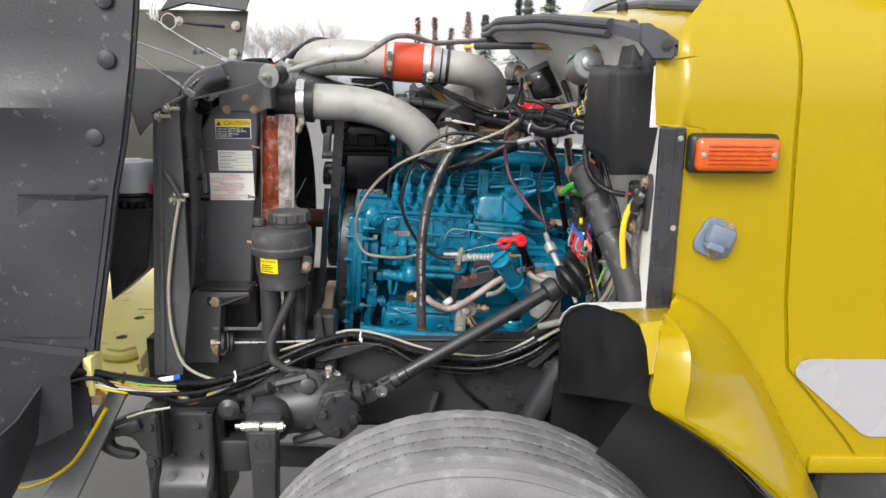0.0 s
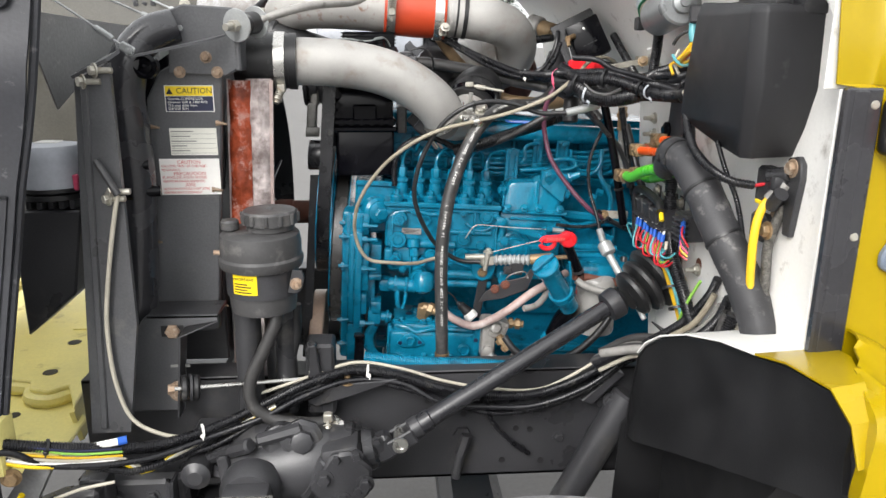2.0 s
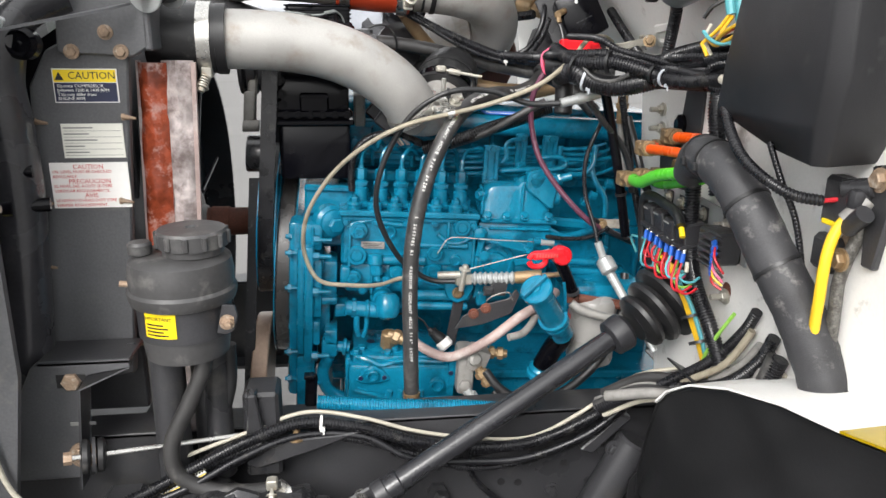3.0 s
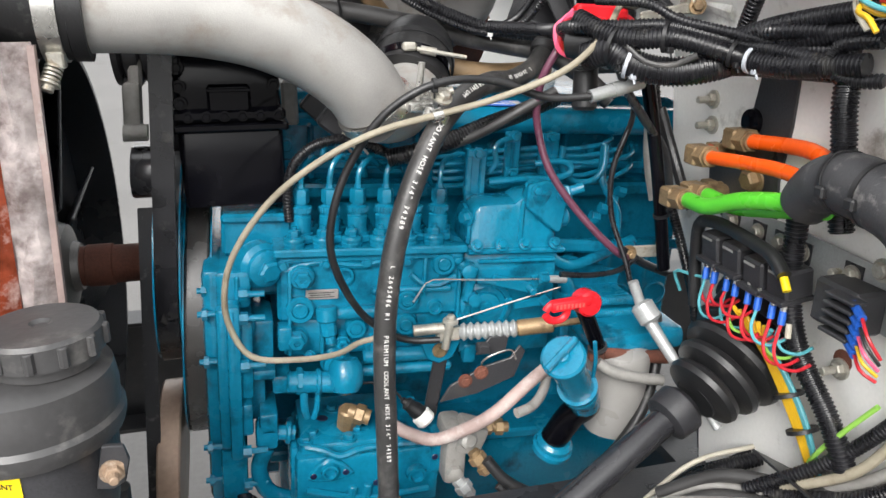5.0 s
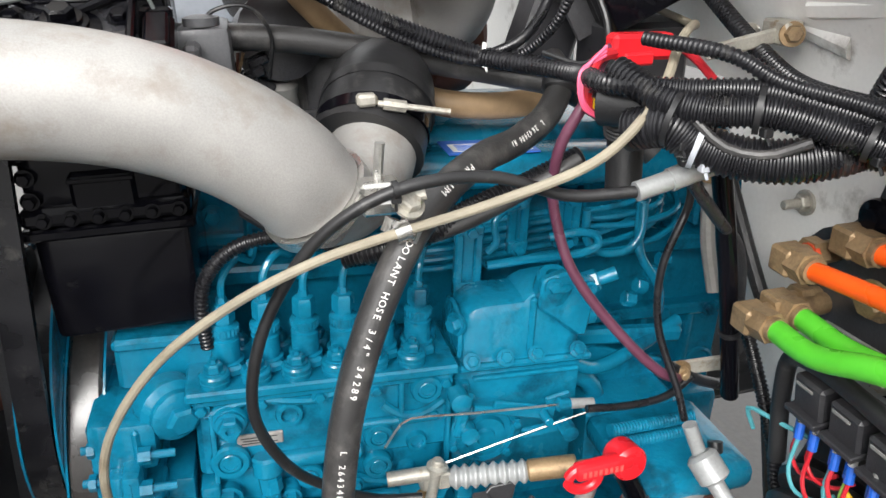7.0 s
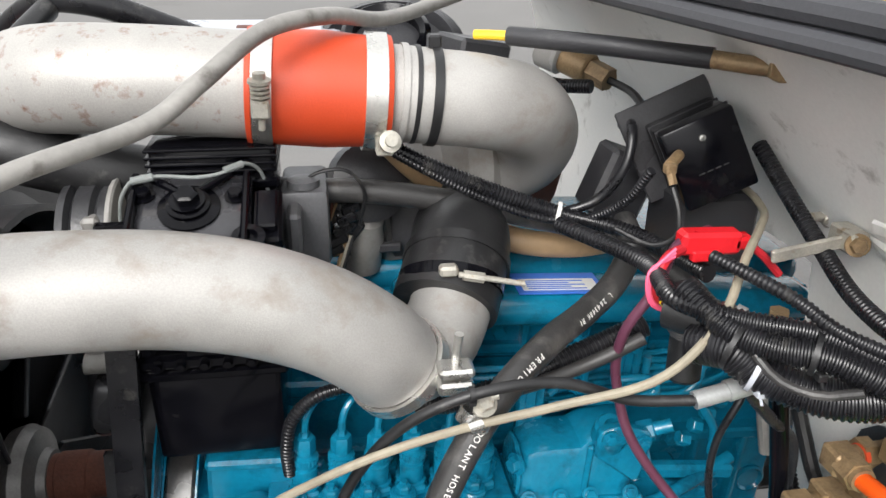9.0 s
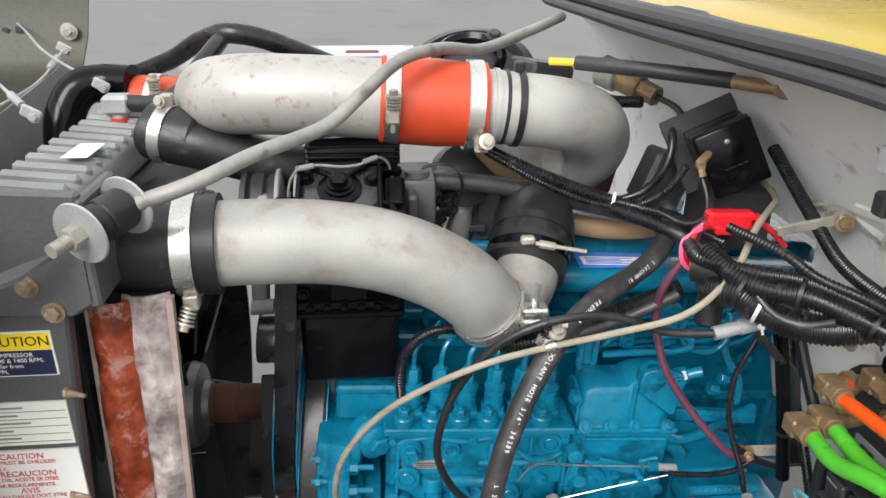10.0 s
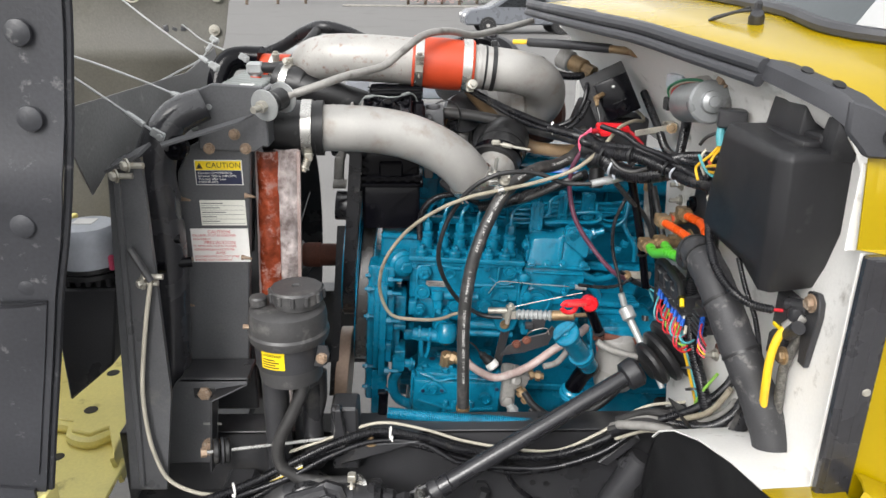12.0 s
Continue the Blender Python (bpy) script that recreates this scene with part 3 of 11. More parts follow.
def build_cab():
    cab = thing("cab", (1.1, 2.45, 0.8), "yellow truck cab with pale grey side stripe", "truck cab")
    # the near side: a skin that rolls over at the top, open at the door gap
    def side_y(z):
        return 1.458 + 0.0 * z + (max(0, z - 1.66) ** 2) * 3.0 + max(0, 1.0 - z) * 0.03
    zs = [0.86, 0.95, 1.1, 1.25, 1.4, 1.5, 1.585, 1.592, 1.63, 1.66, 1.712, 1.718, 1.73, 1.75, 1.78, 1.81, 1.84, 1.88, 1.92, 2.0]
    def skin(xa, xb, lowcut=None, n=8):
        rows = []
        for z in zs:
            row = []
            for i in range(n + 1):
                xl = xa(z) if callable(xa) else xa
                xr = xb(z) if callable(xb) else xb
                x = xl + (xr - xl) * i / n
                y = side_y(z) + (0.007 * min(1, max(0, (0.445 - x) / 0.012)) if z > 1.59 else 0)
                row.append((x, y, z))
            rows.append(row)
        return loft(rows, 0.0025)
    def gap(z):
        return float(np.interp(z, [0.80, 0.905, 0.95, 1.091, 1.13, 1.165, 1.56, 1.82, 2.0], [0.93, 0.875, 0.83, 0.70, 0.686, 0.681, 0.657, 0.650, 0.645]))
    def frontedge(z):
        return float(np.interp(z, [0.86, 1.2, 1.5, 1.587, 1.592, 1.66, 1.7125, 1.7175, 1.75, 1.78, 1.84, 2.0], [0.452, 0.446, 0.440, 0.438, 0.390, 0.384, 0.384, 0.424, 0.428, 0.44, 0.50, 0.72]))
    part("front_quarter_panel", skin(frontedge, lambda z: max(gap(z) - 0.0042, frontedge(z) + 0.01), n=40), YELLOW, cab)
    door = part("door", skin(lambda z: gap(z) + 0.0042, 1.75), YELLOW, cab, "yellow cab door")
    part("door_jamb", loft([[(gap(z) - 0.012, side_y(z) + 0.009, z), (gap(z) + 0.012, side_y(z) + 0.009, z)] for z in zs]), YELLOW, cab, "yellow recess behind the door gap")
    # stripe on the door, proud of the paint
    st = [(0.722, 1.116), (0.712, 1.10), (0.715, 1.085), (0.868, 0.957), (0.886, 0.950), (1.7, 0.952), (1.7, 1.124), (0.74, 1.122)]
    part("stripe", plate(st, "y", 1.4525, 0.0025), STRIPE, door, "pale grey painted stripe")
    part("sill", box((0.765, 1.452, 0.862), (1.75, 1.50, 0.905), 0.01, seg=2), YELLOW, cab, "yellow rocker sill")
    part("sill_underside", box((0.80, 1.47, 0.72), (1.75, 1.9, 0.86), 0.01), BLACK, cab)
    # flange running down the front edge, in grey rubber with screws
    strip = part("edge_strip", merge(box((0.395, 1.447, 1.222), (0.444, 1.462, 1.588), 0.003), box((0.404, 1.4455, 1.226), (0.424, 1.448, 1.584), 0.001)), CASTBLACK, cab, "black edge strip with screws")
    for z in (1.567, 1.395):
        part("screw", lathe((0.433, 1.447, z), (0, -1, 0), [(0.006, 0), (0.005, 0.002), (0.0, 0.003)], 10), ZINC, strip)
    # cowl: from the gasket line back to the windscreen
    rows = []
    ys = [1.475, 1.50, 1.56, 1.65, 1.8, 2.0, 2.2, 2.45, 2.7, 2.95, 3.2, 3.4]
    for f, dz, dx in ((0.05, 0.004, 0.0), (0.10, 0.012, 0.0), (0.4, 0.022, 0), (0.7, 0.028, 0), (1.0, 0.033, 0)):
        row = []
        for y in ys:
            gx, gz = gasket_x(y), gasket_z(y)
            drop = max(0, 1.62 - y) ** 2 * 2.2
            row.append((gx + dx + f * (0.515 + max(0, 1.78 - y) * 1.6 - gx), y, gz + dz - (drop if f > 0.2 else 0)))
        rows.append(row)
    part("cowl", loft(rows, 0.003), YELLOW, cab, "glossy yellow cowl below the windscreen")
    flange = []
    for f, dz in ((0.0, 0.004), (0.08, 0.010), (0.17, 0.012)):
        flange.append([(gasket_x(y) + f * (0.53 - gasket_x(y)), y, gasket_z(y) + dz) for y in ys[6:]])
    part("cowl_flange", loft(flange, 0.003), WHITE, cab, "white unpainted cowl flange")
    part("vent_slot", loft([[(gasket_x(y) + 0.045, y, gasket_z(y) + 0.0115) for y in (2.1, 2.2, 2.3, 2.4)], [(gasket_x(y) + 0.012, y, gasket_z(y) + 0.0085) for y in (2.1, 2.2, 2.3, 2.4)]], 0.001), INK, cab)
    wb = [(0.515 + max(0, 1.78 - y) * 1.6, y, gasket_z(y) + 0.038) for y in ys[3:]]
    part("windscreen", loft([wb, [(x + 0.45, y, 2.5) for x, y, z in wb]], 0.006), WINDOW, cab, "dark windscreen glass")
    part("windscreen_seal", tube([(x - 0.004, y, z + 0.004) for x, y, z in wb], 0.012, 8, 0.03), GASKET, cab, "black windscreen seal")
    part("a_pillar", tube([(0.80, 1.58, 1.80), (0.98, 1.60, 2.1), (1.22, 1.64, 2.6)], 0.03, 10, 0.05), YELLOW, cab)
    nz = part("washer_nozzle", merge(lathe((0.436, 1.962, 1.840), (-0.2, -0.5, 0.8), [(0.013, -0.012), (0.014, 0.012), (0.011, 0.022), (0.0, 0.025)], 20), box((0.429, 1.958, 1.856), (0.444, 1.978, 1.878), 0.004)), PLASTIC, cab, "black washer nozzle")
    part("nozzle_hose", tube([(0.432, 1.97, 1.862), (0.41, 1.99, 1.858), (0.385, 2.005, 1.848), (0.375, 2.02, 1.842), (0.385, 2.03, 1.846), (0.41, 2.01, 1.856), (0.432, 1.985, 1.866)], 0.0028, 8, 0.01), RUBBER, nz)
    part("roof", box((1.2, 1.5, 2.55), (2.6, 3.4, 2.62), 0.02), YELLOW, cab)
    part("side_window", plate([(0.86, 1.86), (1.1, 2.2), (1.7, 2.2), (1.7, 1.84), (0.90, 1.845)], "y", 1.530, 0.012), WINDOW, cab)
    # mounting bracket and turn lamp on the side
    lamp = part("turn_lamp", box((0.446, 1.428, 1.503), (0.617, 1.459, 1.578), 0.012, seg=3), RUBBER, cab, "amber side turn lamp in a dark rim")
    part("lens", box((0.454, 1.408, 1.510), (0.609, 1.432, 1.571), 0.010, seg=3), AMBER, lamp, "amber ribbed lens")
    for i in range(5):
        part("lens_rib", box((0.474, 1.4055, 1.523 + i * 0.008), (0.590, 1.411, 1.5265 + i * 0.008), 0.001), DARKAMBER, lamp)
    for x in (0.466, 0.598):
        part("lens_screw", lathe((x, 1.408, 1.54), (0, -1, 0), [(0.006, 0), (0.004, 0.002), (0, 0.002)], 8), ZINC, lamp)
    hb = part("hood_latch_bracket", merge(plate([(0.479, 1.350), (0.517, 1.332), (0.548, 1.338), (0.561, 1.375), (0.556, 1.400), (0.520, 1.416), (0.501, 1.413), (0.477, 1.368)], "y", 1.447, 0.012, 0.003),
              box((0.497, 1.425, 1.362), (0.548, 1.45, 1.402), 0.007, rot=(0, 20, 0), seg=2), box((0.492, 1.418, 1.352), (0.53, 1.45, 1.368), 0.005, rot=(0, 20, 0))), BLUEGREY, cab, "blue-grey plastic hood latch bracket")
    for p in ((0.542, 1.447, 1.397), (0.514, 1.447, 1.344)):
        part("bolt", hexbolt(p, (0, -1, 0), 0.007, 0.006), RUSTB, hb)
    return cab


build_cab()


def build_firewall():
    fw = thing("firewall", (0.43, 2.4, 0.9), "white primed firewall with scuffs and handwriting", "firewall", kind="structure")
    ys = [1.474, 1.50, 1.56, 1.7, 1.85, 2.0, 2.15, 2.3, 2.5, 2.8, 3.1, 3.4]
    # the lower part stops at the engine tunnel, the upper part runs right across
    cut = lambda z: float(np.interp(z, [0.9, 1.16, 1.24, 1.30, 1.39, 1.54], [2.10, 2.156, 2.215, 2.258, 2.275, 2.30]))
    part("lower_panel", loft([[(0.428, min(y, cut(z)), z) for y in ys[:6] + [2.08, 2.10, 2.16, 2.4]] for z in (0.9, 1.1, 1.16, 1.2, 1.24, 1.3, 1.4, 1.54)], 0.004), WHITE, fw)
    part("tunnel_side", sheet([(0.434, 2.305, 1.54), (0.95, 2.305, 1.54), (0.95, 2.11, 0.9), (0.434, 2.11, 0.9)], 0.004), BLACK, fw, "dark engine tunnel side")
    part("tunnel_roof", sheet([(0.432, 2.30, 1.543), (0.432, 2.75, 1.543), (0.95, 2.75, 1.543), (0.95, 2.30, 1.543)], 0.004), BLACK, fw)
    part("far_lower_panel", loft([[(0.428, y, z) for y in (2.75, 3.0, 3.4)] for z in (0.9, 1.2, 1.54)], 0.004), WHITE, fw)
    rows = []
    for z, f in ((1.54, 0.0), (1.58, 0.0), (1.595, 0.02), (1.61, 0.06), (1.66, 0.20), (1.70, 0.33), (1.736, 0.45)):
        rows.append([(0.428 + f * (gasket_x(y) + 0.006 - 0.428) * min(1, max(0, (y - 1.5) / 0.3)), y, min(z, gasket_z(y) - 0.05)) for y in ys])
    rows.append([(0.428 + 0.72 * (gasket_x(y) + 0.006 - 0.428), y, gasket_z(y) - 0.034) for y in ys])
    rows.append([(gasket_x(y) + 0.006, y, gasket_z(y) - 0.006) for y in ys])
    bm = loft(rows, 0.004)
    part("panel", bm, WHITE, fw)
    # flange turned forward at the near edge
    part("edge_flange", merge(box((0.399, 1.470, 1.222), (0.428, 1.4735, 1.585), 0.001), box((0.383, 1.480, 1.585), (0.428, 1.4835, 1.70), 0.001)), WHITE, fw)
    part("stiffening_rib", tube([(0.425, 1.62, 1.63), (0.42, 1.9, 1.655), (0.41, 2.2, 1.63)], 0.014, 8, 0.03), WHITE, fw)
    part("panel_crease", tube([(0.428, 2.62, 1.668), (0.424, 2.52, 1.655), (0.424, 2.40, 1.638), (0.424, 2.28, 1.622), (0.428, 2.16, 1.60)], 0.016, 10, 0.02), WHITE, fw)
    # handwriting on the flange becomes short strokes
    rnd = random.Random(5)
    for i in range(13):
        z, y = 1.640 - i * 0.0155, 1.532 + 0.0012 * i
        tall = 0.010 if i in (4, 9) else 0.006
        for k in range(2):
            part("pen_mark", box((0.4264, y - 0.0008 + 0.004 * k, z - tall / 2), (0.4275, y + 0.0006 + 0.004 * k, z + tall / 2), 0, rot=(rnd.uniform(-60, 60), 0, 0)), LAB_NAVY, fw)
    # black backing plate behind the air fittings
    part("backing_plate", plate([(2.02, 1.31), (2.12, 1.32), (2.165, 1.352), (2.172, 1.392), (2.166, 1.415), (2.150, 1.432), (2.118, 1.450), (2.098, 1.470), (2.092, 1.50), (2.085, 1.545), (2.035, 1.55), (2.022, 1.535), (2.022, 1.47), (2.03, 1.40)], "x", 0.4195, 0.004), BLACK, fw, "black backing plate")
    for y, z in ((2.186, 1.481), (2.182, 1.446), (1.90, 1.33), (2.29, 1.60), (1.885, 1.215)):
        part("stud", hexbolt((0.423, y, z), (-1, 0, 0), 0.009, 0.008, stud=0.018), ZINC, fw)
    for y, z in ((2.05, 1.512), (1.80, 1.69), (1.72, 1.70), (2.08, 1.70)):
        part("hole", lathe((0.4268, y, z), (-1, 0, 0), [(0.0, 0.0006), (0.006, 0.0006), (0.006, 0)], 12), INK, fw)
    part("grommet", lathe((0.427, 1.885, 1.225), (-1, 0, 0), [(0.014, 0), (0.014, 0.003), (0.0, 0.004)], 14), RUST, fw)
    for y, z in ((1.581, 1.465), (1.622, 1.384)):
        part("rusty_bolt", hexbolt((0.414 if y < 1.6 else 0.424, y, z), (-1, 0, 0), 0.0098, 0.008), RUSTB, fw)
    part("hinge_lug", merge(box((0.392, 1.588, 1.428), (0.416, 1.606, 1.452), 0.006, seg=2), rod((0.40, 1.62, 1.447), (0.416, 1.588, 1.455), 0.012, n=16, bev=0.002)), BLACK, fw)
    part("hinge_plate", plate([(1.570, 1.362), (1.590, 1.362), (1.598, 1.43), (1.598, 1.478), (1.572, 1.484), (1.560, 1.474), (1.557, 1.45)], "x", 0.414, 0.010, 0.002), BLACK, fw, "black hinge plate")


build_firewall()


def build_gasket():
    g = thing("cowl_gasket", (0.3, 2.3, 1.8), "dark grey rubber hood seal along the cowl edge", "seal")
    pts = [(gasket_x(y) - 0.003, y, gasket_z(y) + 0.004) for y in (1.72, 1.9, 2.05, 2.2, 2.4, 2.65, 2.9, 3.2)]
    part("upper_bead", tube(pts, 0.0125, 10, 0.03), GASKET, g)
    part("lower_bead", tube([(x - 0.006, y, z - 0.021) for x, y, z in pts], 0.010, 10, 0.03), GASKET, g)
    # flat rubber end piece with holes at the outer corner
    rows = []
    for y in (1.725, 1.68, 1.63, 1.58, 1.54, 1.515):
        gx, gz = gasket_x(y), gasket_z(y)
        rows.append([(gx - 0.004, y + 0.002, gz - 0.016), (gx - 0.002, y, gz + 0.006), (gx + 0.006, y - 0.003, gz + 0.014), (gx + 0.035, y - 0.010, gz + 0.010), (gx + 0.055, y - 0.014, gz - 0.006)])
    rows.append([(0.425, 1.500, 1.690), (0.432, 1.497, 1.705), (0.447, 1.495, 1.712), (0.470, 1.493, 1.708), (0.482, 1.492, 1.70)])
    part("corner_pad", loft(rows, 0.006), GASKET, g, "grey rubber corner pad with holes")
    # the pad's end lies over the outer skin of the cab
    flap = plate([(0.350, 1.740), (0.366, 1.721), (0.373, 1.711), (0.407, 1.711), (0.4145, 1.722), (0.408, 1.741), (0.392, 1.760), (0.372, 1.771), (0.349, 1.778)], "y", 1.450, 0.010, 0.003)
    for v in flap.verts:
        v.co.y += 0.45 * max(0, 0.398 - v.co.x)
    part("pad_end", flap, GASKET, g, "grey rubber pad end lapped over the cab skin")
    part("pad_hole", lathe((0.394, 1.4515, 1.738), (-0.4, -1, 0), [(0.010, 0), (0.010, 0.0025), (0.0, 0.003)], 14), INK, g)
    for y in (1.66, 1.60, 1.535):
        gx, gz = gasket_x(y), gasket_z(y)
        part("pad_hole", lathe((gx + 0.018, y - 0.005, gz + 0.0135), (0.1, -0.5, 1), [(0.009, 0), (0.009, 0.0025), (0.0, 0.0028)], 12), INK, g)


build_gasket()


def build_black_box():
    """The black heater box on the near end of the firewall."""
    b = thing("heater_box", (0.37, 1.62, 1.48), "large black plastic heater housing on the firewall", "heater housing")
    def ring(p, z):
        return [(x, y, z + dz) for x, y, dz in p]
    rows = [ring([(0.366, 1.715, 0), (0.338, 1.600, 0), (0.352, 1.588, 0), (0.426, 1.606, 0), (0.426, 1.700, 0)], 1.478),
            ring([(0.318, 1.785, 0), (0.330, 1.588, 0), (0.345, 1.572, 0), (0.426, 1.582, 0), (0.426, 1.785, 0)], 1.522),
            ring([(0.315, 1.772, 0), (0.325, 1.578, 0), (0.342, 1.560, 0), (0.426, 1.562, 0), (0.426, 1.772, 0)], 1.580),
            ring([(0.313, 1.740, 0), (0.319, 1.572, 0), (0.333, 1.553, 0), (0.426, 1.566, 0), (0.426, 1.740, 0)], 1.684),
            ring([(0.318, 1.737, 0.010), (0.325, 1.577, 0), (0.337, 1.560, 0), (0.426, 1.570, 0), (0.426, 1.737, 0.010)], 1.694)]
    bm = loft(rows, 0, True)
    bmesh.ops.contextual_create(bm, geom=[e for e in bm.edges if e.is_boundary and e.verts[0].co.z > 1.6])
    bmesh.ops.contextual_create(bm, geom=[e for e in bm.edges if e.is_boundary and e.verts[0].co.z < 1.55])
    bmesh.ops.recalc_face_normals(bm, faces=bm.faces)
    bmesh.ops.bevel(bm, geom=[e for e in bm.edges if e.calc_face_angle(0) > 0.35], offset=0.0035, segments=2, affect="EDGES", profile=0.5)
    part("housing", bm, BOXPLASTIC, b)
    # raised rear step with a notch, tapering upwards
    def block(x0, y0, y1, z1):
        bm = box((x0, y0, 1.68), (0.426, y1, z1), 0.005, seg=2)
        for v in bm.verts:
            if v.co.z > 1.71:
                v.co.x += 0.008 * (v.co.x < 0.40)
                v.co.y += 0.006 if v.co.y < (y0 + y1) / 2 else -0.004
        return bm
    part("top_step", block(0.374, 1.632, 1.742, 1.747), BOXPLASTIC, b)
    part("notch_floor", box((0.386, 1.59, 1.68), (0.425, 1.64, 1.712), 0.003), BOXPLASTIC, b)
    part("top_step", block(0.386, 1.561, 1.604, 1.739), BOXPLASTIC, b)
    part("top_ledge", box((0.362, 1.59, 1.690), (0.39, 1.738, 1.704), 0.004, seg=2), BOXPLASTIC, b)


build_black_box()


# ---------------------------------------------------------------- rear of the wheel arch
def build_fender():
    f = thing("rear_fender_section", (0.5, 1.4, 0.8), "yellow flared fender with black liner behind the wheel", "fender")
    cx, cz = 0.045, 0.49
    lipr = lambda a: float(np.interp(a, [0, 30, 48, 66], [0.705, 0.705, 0.706, 0.706]))
    def at(r, a, y):
        return (cx + r * math.cos(radians(a)), y, cz + r * math.sin(radians(a)))
    # inner lip, crease, belly and outer edge where the flare meets the cab, from the front end to the rear
    lip = [(0.377, 1.31, 1.249), (0.36, 1.25, 1.231), (0.351, 1.24, 1.18), (0.352, 1.24, 1.12), (0.405, 1.24, 1.083), (0.49, 1.24, 1.024), (0.564, 1.24, 0.963), (0.617, 1.24, 0.91), (0.68, 1.24, 0.82)]
    crease = [(0.401, 1.35, 1.252), (0.408, 1.255, 1.232), (0.406, 1.225, 1.175), (0.402, 1.222, 1.108), (0.434, 1.222, 1.082), (0.509, 1.222, 1.028), (0.575, 1.222, 0.972), (0.622, 1.222, 0.924), (0.69, 1.222, 0.83)]
    belly = [(0.425, 1.40, 1.259), (0.462, 1.34, 1.228), (0.487, 1.30, 1.165), (0.52, 1.29, 1.089), (0.562, 1.29, 1.043), (0.616, 1.29, 0.98), (0.666, 1.29, 0.924), (0.70, 1.29, 0.875), (0.75, 1.29, 0.79)]
    edge = [(0.449, 1.452, 1.264), (0.502, 1.452, 1.238), (0.564, 1.452, 1.187), (0.638, 1.452, 1.087), (0.682, 1.452, 1.012), (0.726, 1.452, 0.935), (0.765, 1.452, 0.865), (0.80, 1.452, 0.795), (0.84, 1.452, 0.70)]
    def even(pts):
        out, c = [], [Vector(p) for p in pts]
        for i in range(len(c) - 1):
            a, b, d, e = c[max(i - 1, 0)], c[i], c[i + 1], c[min(i + 2, len(c) - 1)]
            for k in range(6):
                u = k / 6
                out.append(0.5 * (2 * b + (d - a) * u + (2 * a - 5 * b + 4 * d - e) * u * u + (3 * b - a - 3 * d + e) * u ** 3))
        return out + [c[-1]]
    rows = []
    for a, b, c, d in zip(even(lip), even(crease), even(belly), even(edge)):
        rows.append([tuple(v) for v in (a + Vector((0.004, 0.025, -0.004)), a, a.lerp(b, 0.5) + Vector((0, 0.004, 0)), b + Vector((-0.006, 0.001, 0)), b + Vector((0.002, -0.002, 0.001)), b.lerp(c, 0.12) + Vector((0, 0.002, 0)), b.lerp(c, 0.5) + Vector((0, -0.006, 0)), c, c.lerp(d, 0.4) + Vector((0, -0.014, 0.006)), c.lerp(d, 0.75) + Vector((0, -0.012, 0.005)), d)])
    part("flare", loft(rows, 0.003), YELLOW, f, "glossy yellow flared fender skin")
    # the front end: a shelf from the flare's top inward to the frame, and a black liner under it
    prof = [(1.247, 1.175), (1.266, 1.222), (1.31, 1.247), (1.40, 1.240), (1.47, 1.222), (1.56, 1.205), (1.66, 1.175), (1.74, 1.140), (1.79, 1.105), (1.815, 1.075)]
    fx = [0.345, 0.342, 0.340, 0.335, 0.330, 0.322, 0.312, 0.300, 0.292, 0.288]
    def shelf(a, b):
        r0 = [(x, y, z) for x, (y, z) in zip(fx, prof)][a:b]
        far = [float(np.interp(y, [1.25, 1.31, 1.45], [0.364, 0.382, 0.445])) for y, z in prof]
        r1 = [((x + e) / 2, y, z + 0.003) for x, e, (y, z) in zip(fx, far, prof)][a:b]
        r2 = [(e, y, z + 0.006) for e, (y, z) in zip(far, prof)][a:b]
        return loft([r0, r1, r2], 0.003)
    part("shelf_outer", shelf(0, 5), YELLOW, f, "yellow painted shelf lip")
    part("shelf_inner", shelf(4, 10), WHITE, f, "white unpainted shelf lip")
    prof2 = [(y + 0.003, z - 0.005) for y, z in prof] + [(1.86, 0.99), (1.895, 0.90), (1.90, 0.845)]
    fx2 = fx + [0.296, 0.303, 0.306]
    prof2 = [(1.272, 1.130), (1.275, 1.18)] + prof2[1:]
    fx2 = [0.345, 0.342] + fx2[1:]
    lo = [(x + 0.012, y, min(z - 0.005, 0.868 + (1.85 - y) * 0.411)) for x, (y, z) in zip(fx2, prof2)]
    hi = [(x + 0.010, y, z) for x, (y, z) in zip(fx2, prof2)]
    part("liner", loft([hi, [((a[0] + b[0]) / 2 + 0.012, a[1], (a[2] + b[2]) / 2) for a, b in zip(hi, lo)], lo], 0.003), LINER, f, "black rubber splash liner")
    part("liner_roof", loft([[(x + 0.004, y, z - 0.003) for x, (y, z) in zip(fx2, prof2)], [(float(np.interp(y, [1.25, 1.31, 1.45], [0.355, 0.375, 0.44])), y, z - 0.006) for x, (y, z) in zip(fx2, prof2)]], 0.002), LINER, f)
    # the liner's vertical flap in front
    part("splash_wall", sheet([(0.415, 1.47, 1.14), (0.405, 1.90, 1.06), (0.405, 1.92, 0.30), (0.415, 1.47, 0.30)], 0.006), LINER, f)
    part("inner_splash", sheet([(0.300, 1.905, 0.87), (0.415, 1.905, 1.02), (0.415, 1.93, 0.36), (0.330, 1.93, 0.40), (0.296, 1.92, 0.62)], 0.004), LINER, f)
    part("arch_closing", loft([[at(r, a, 1.449) for r in (0.50, 0.60, 0.702)] for a in (58, 50, 40, 28, 15, 0, -14)], 0.003), LINER, f)
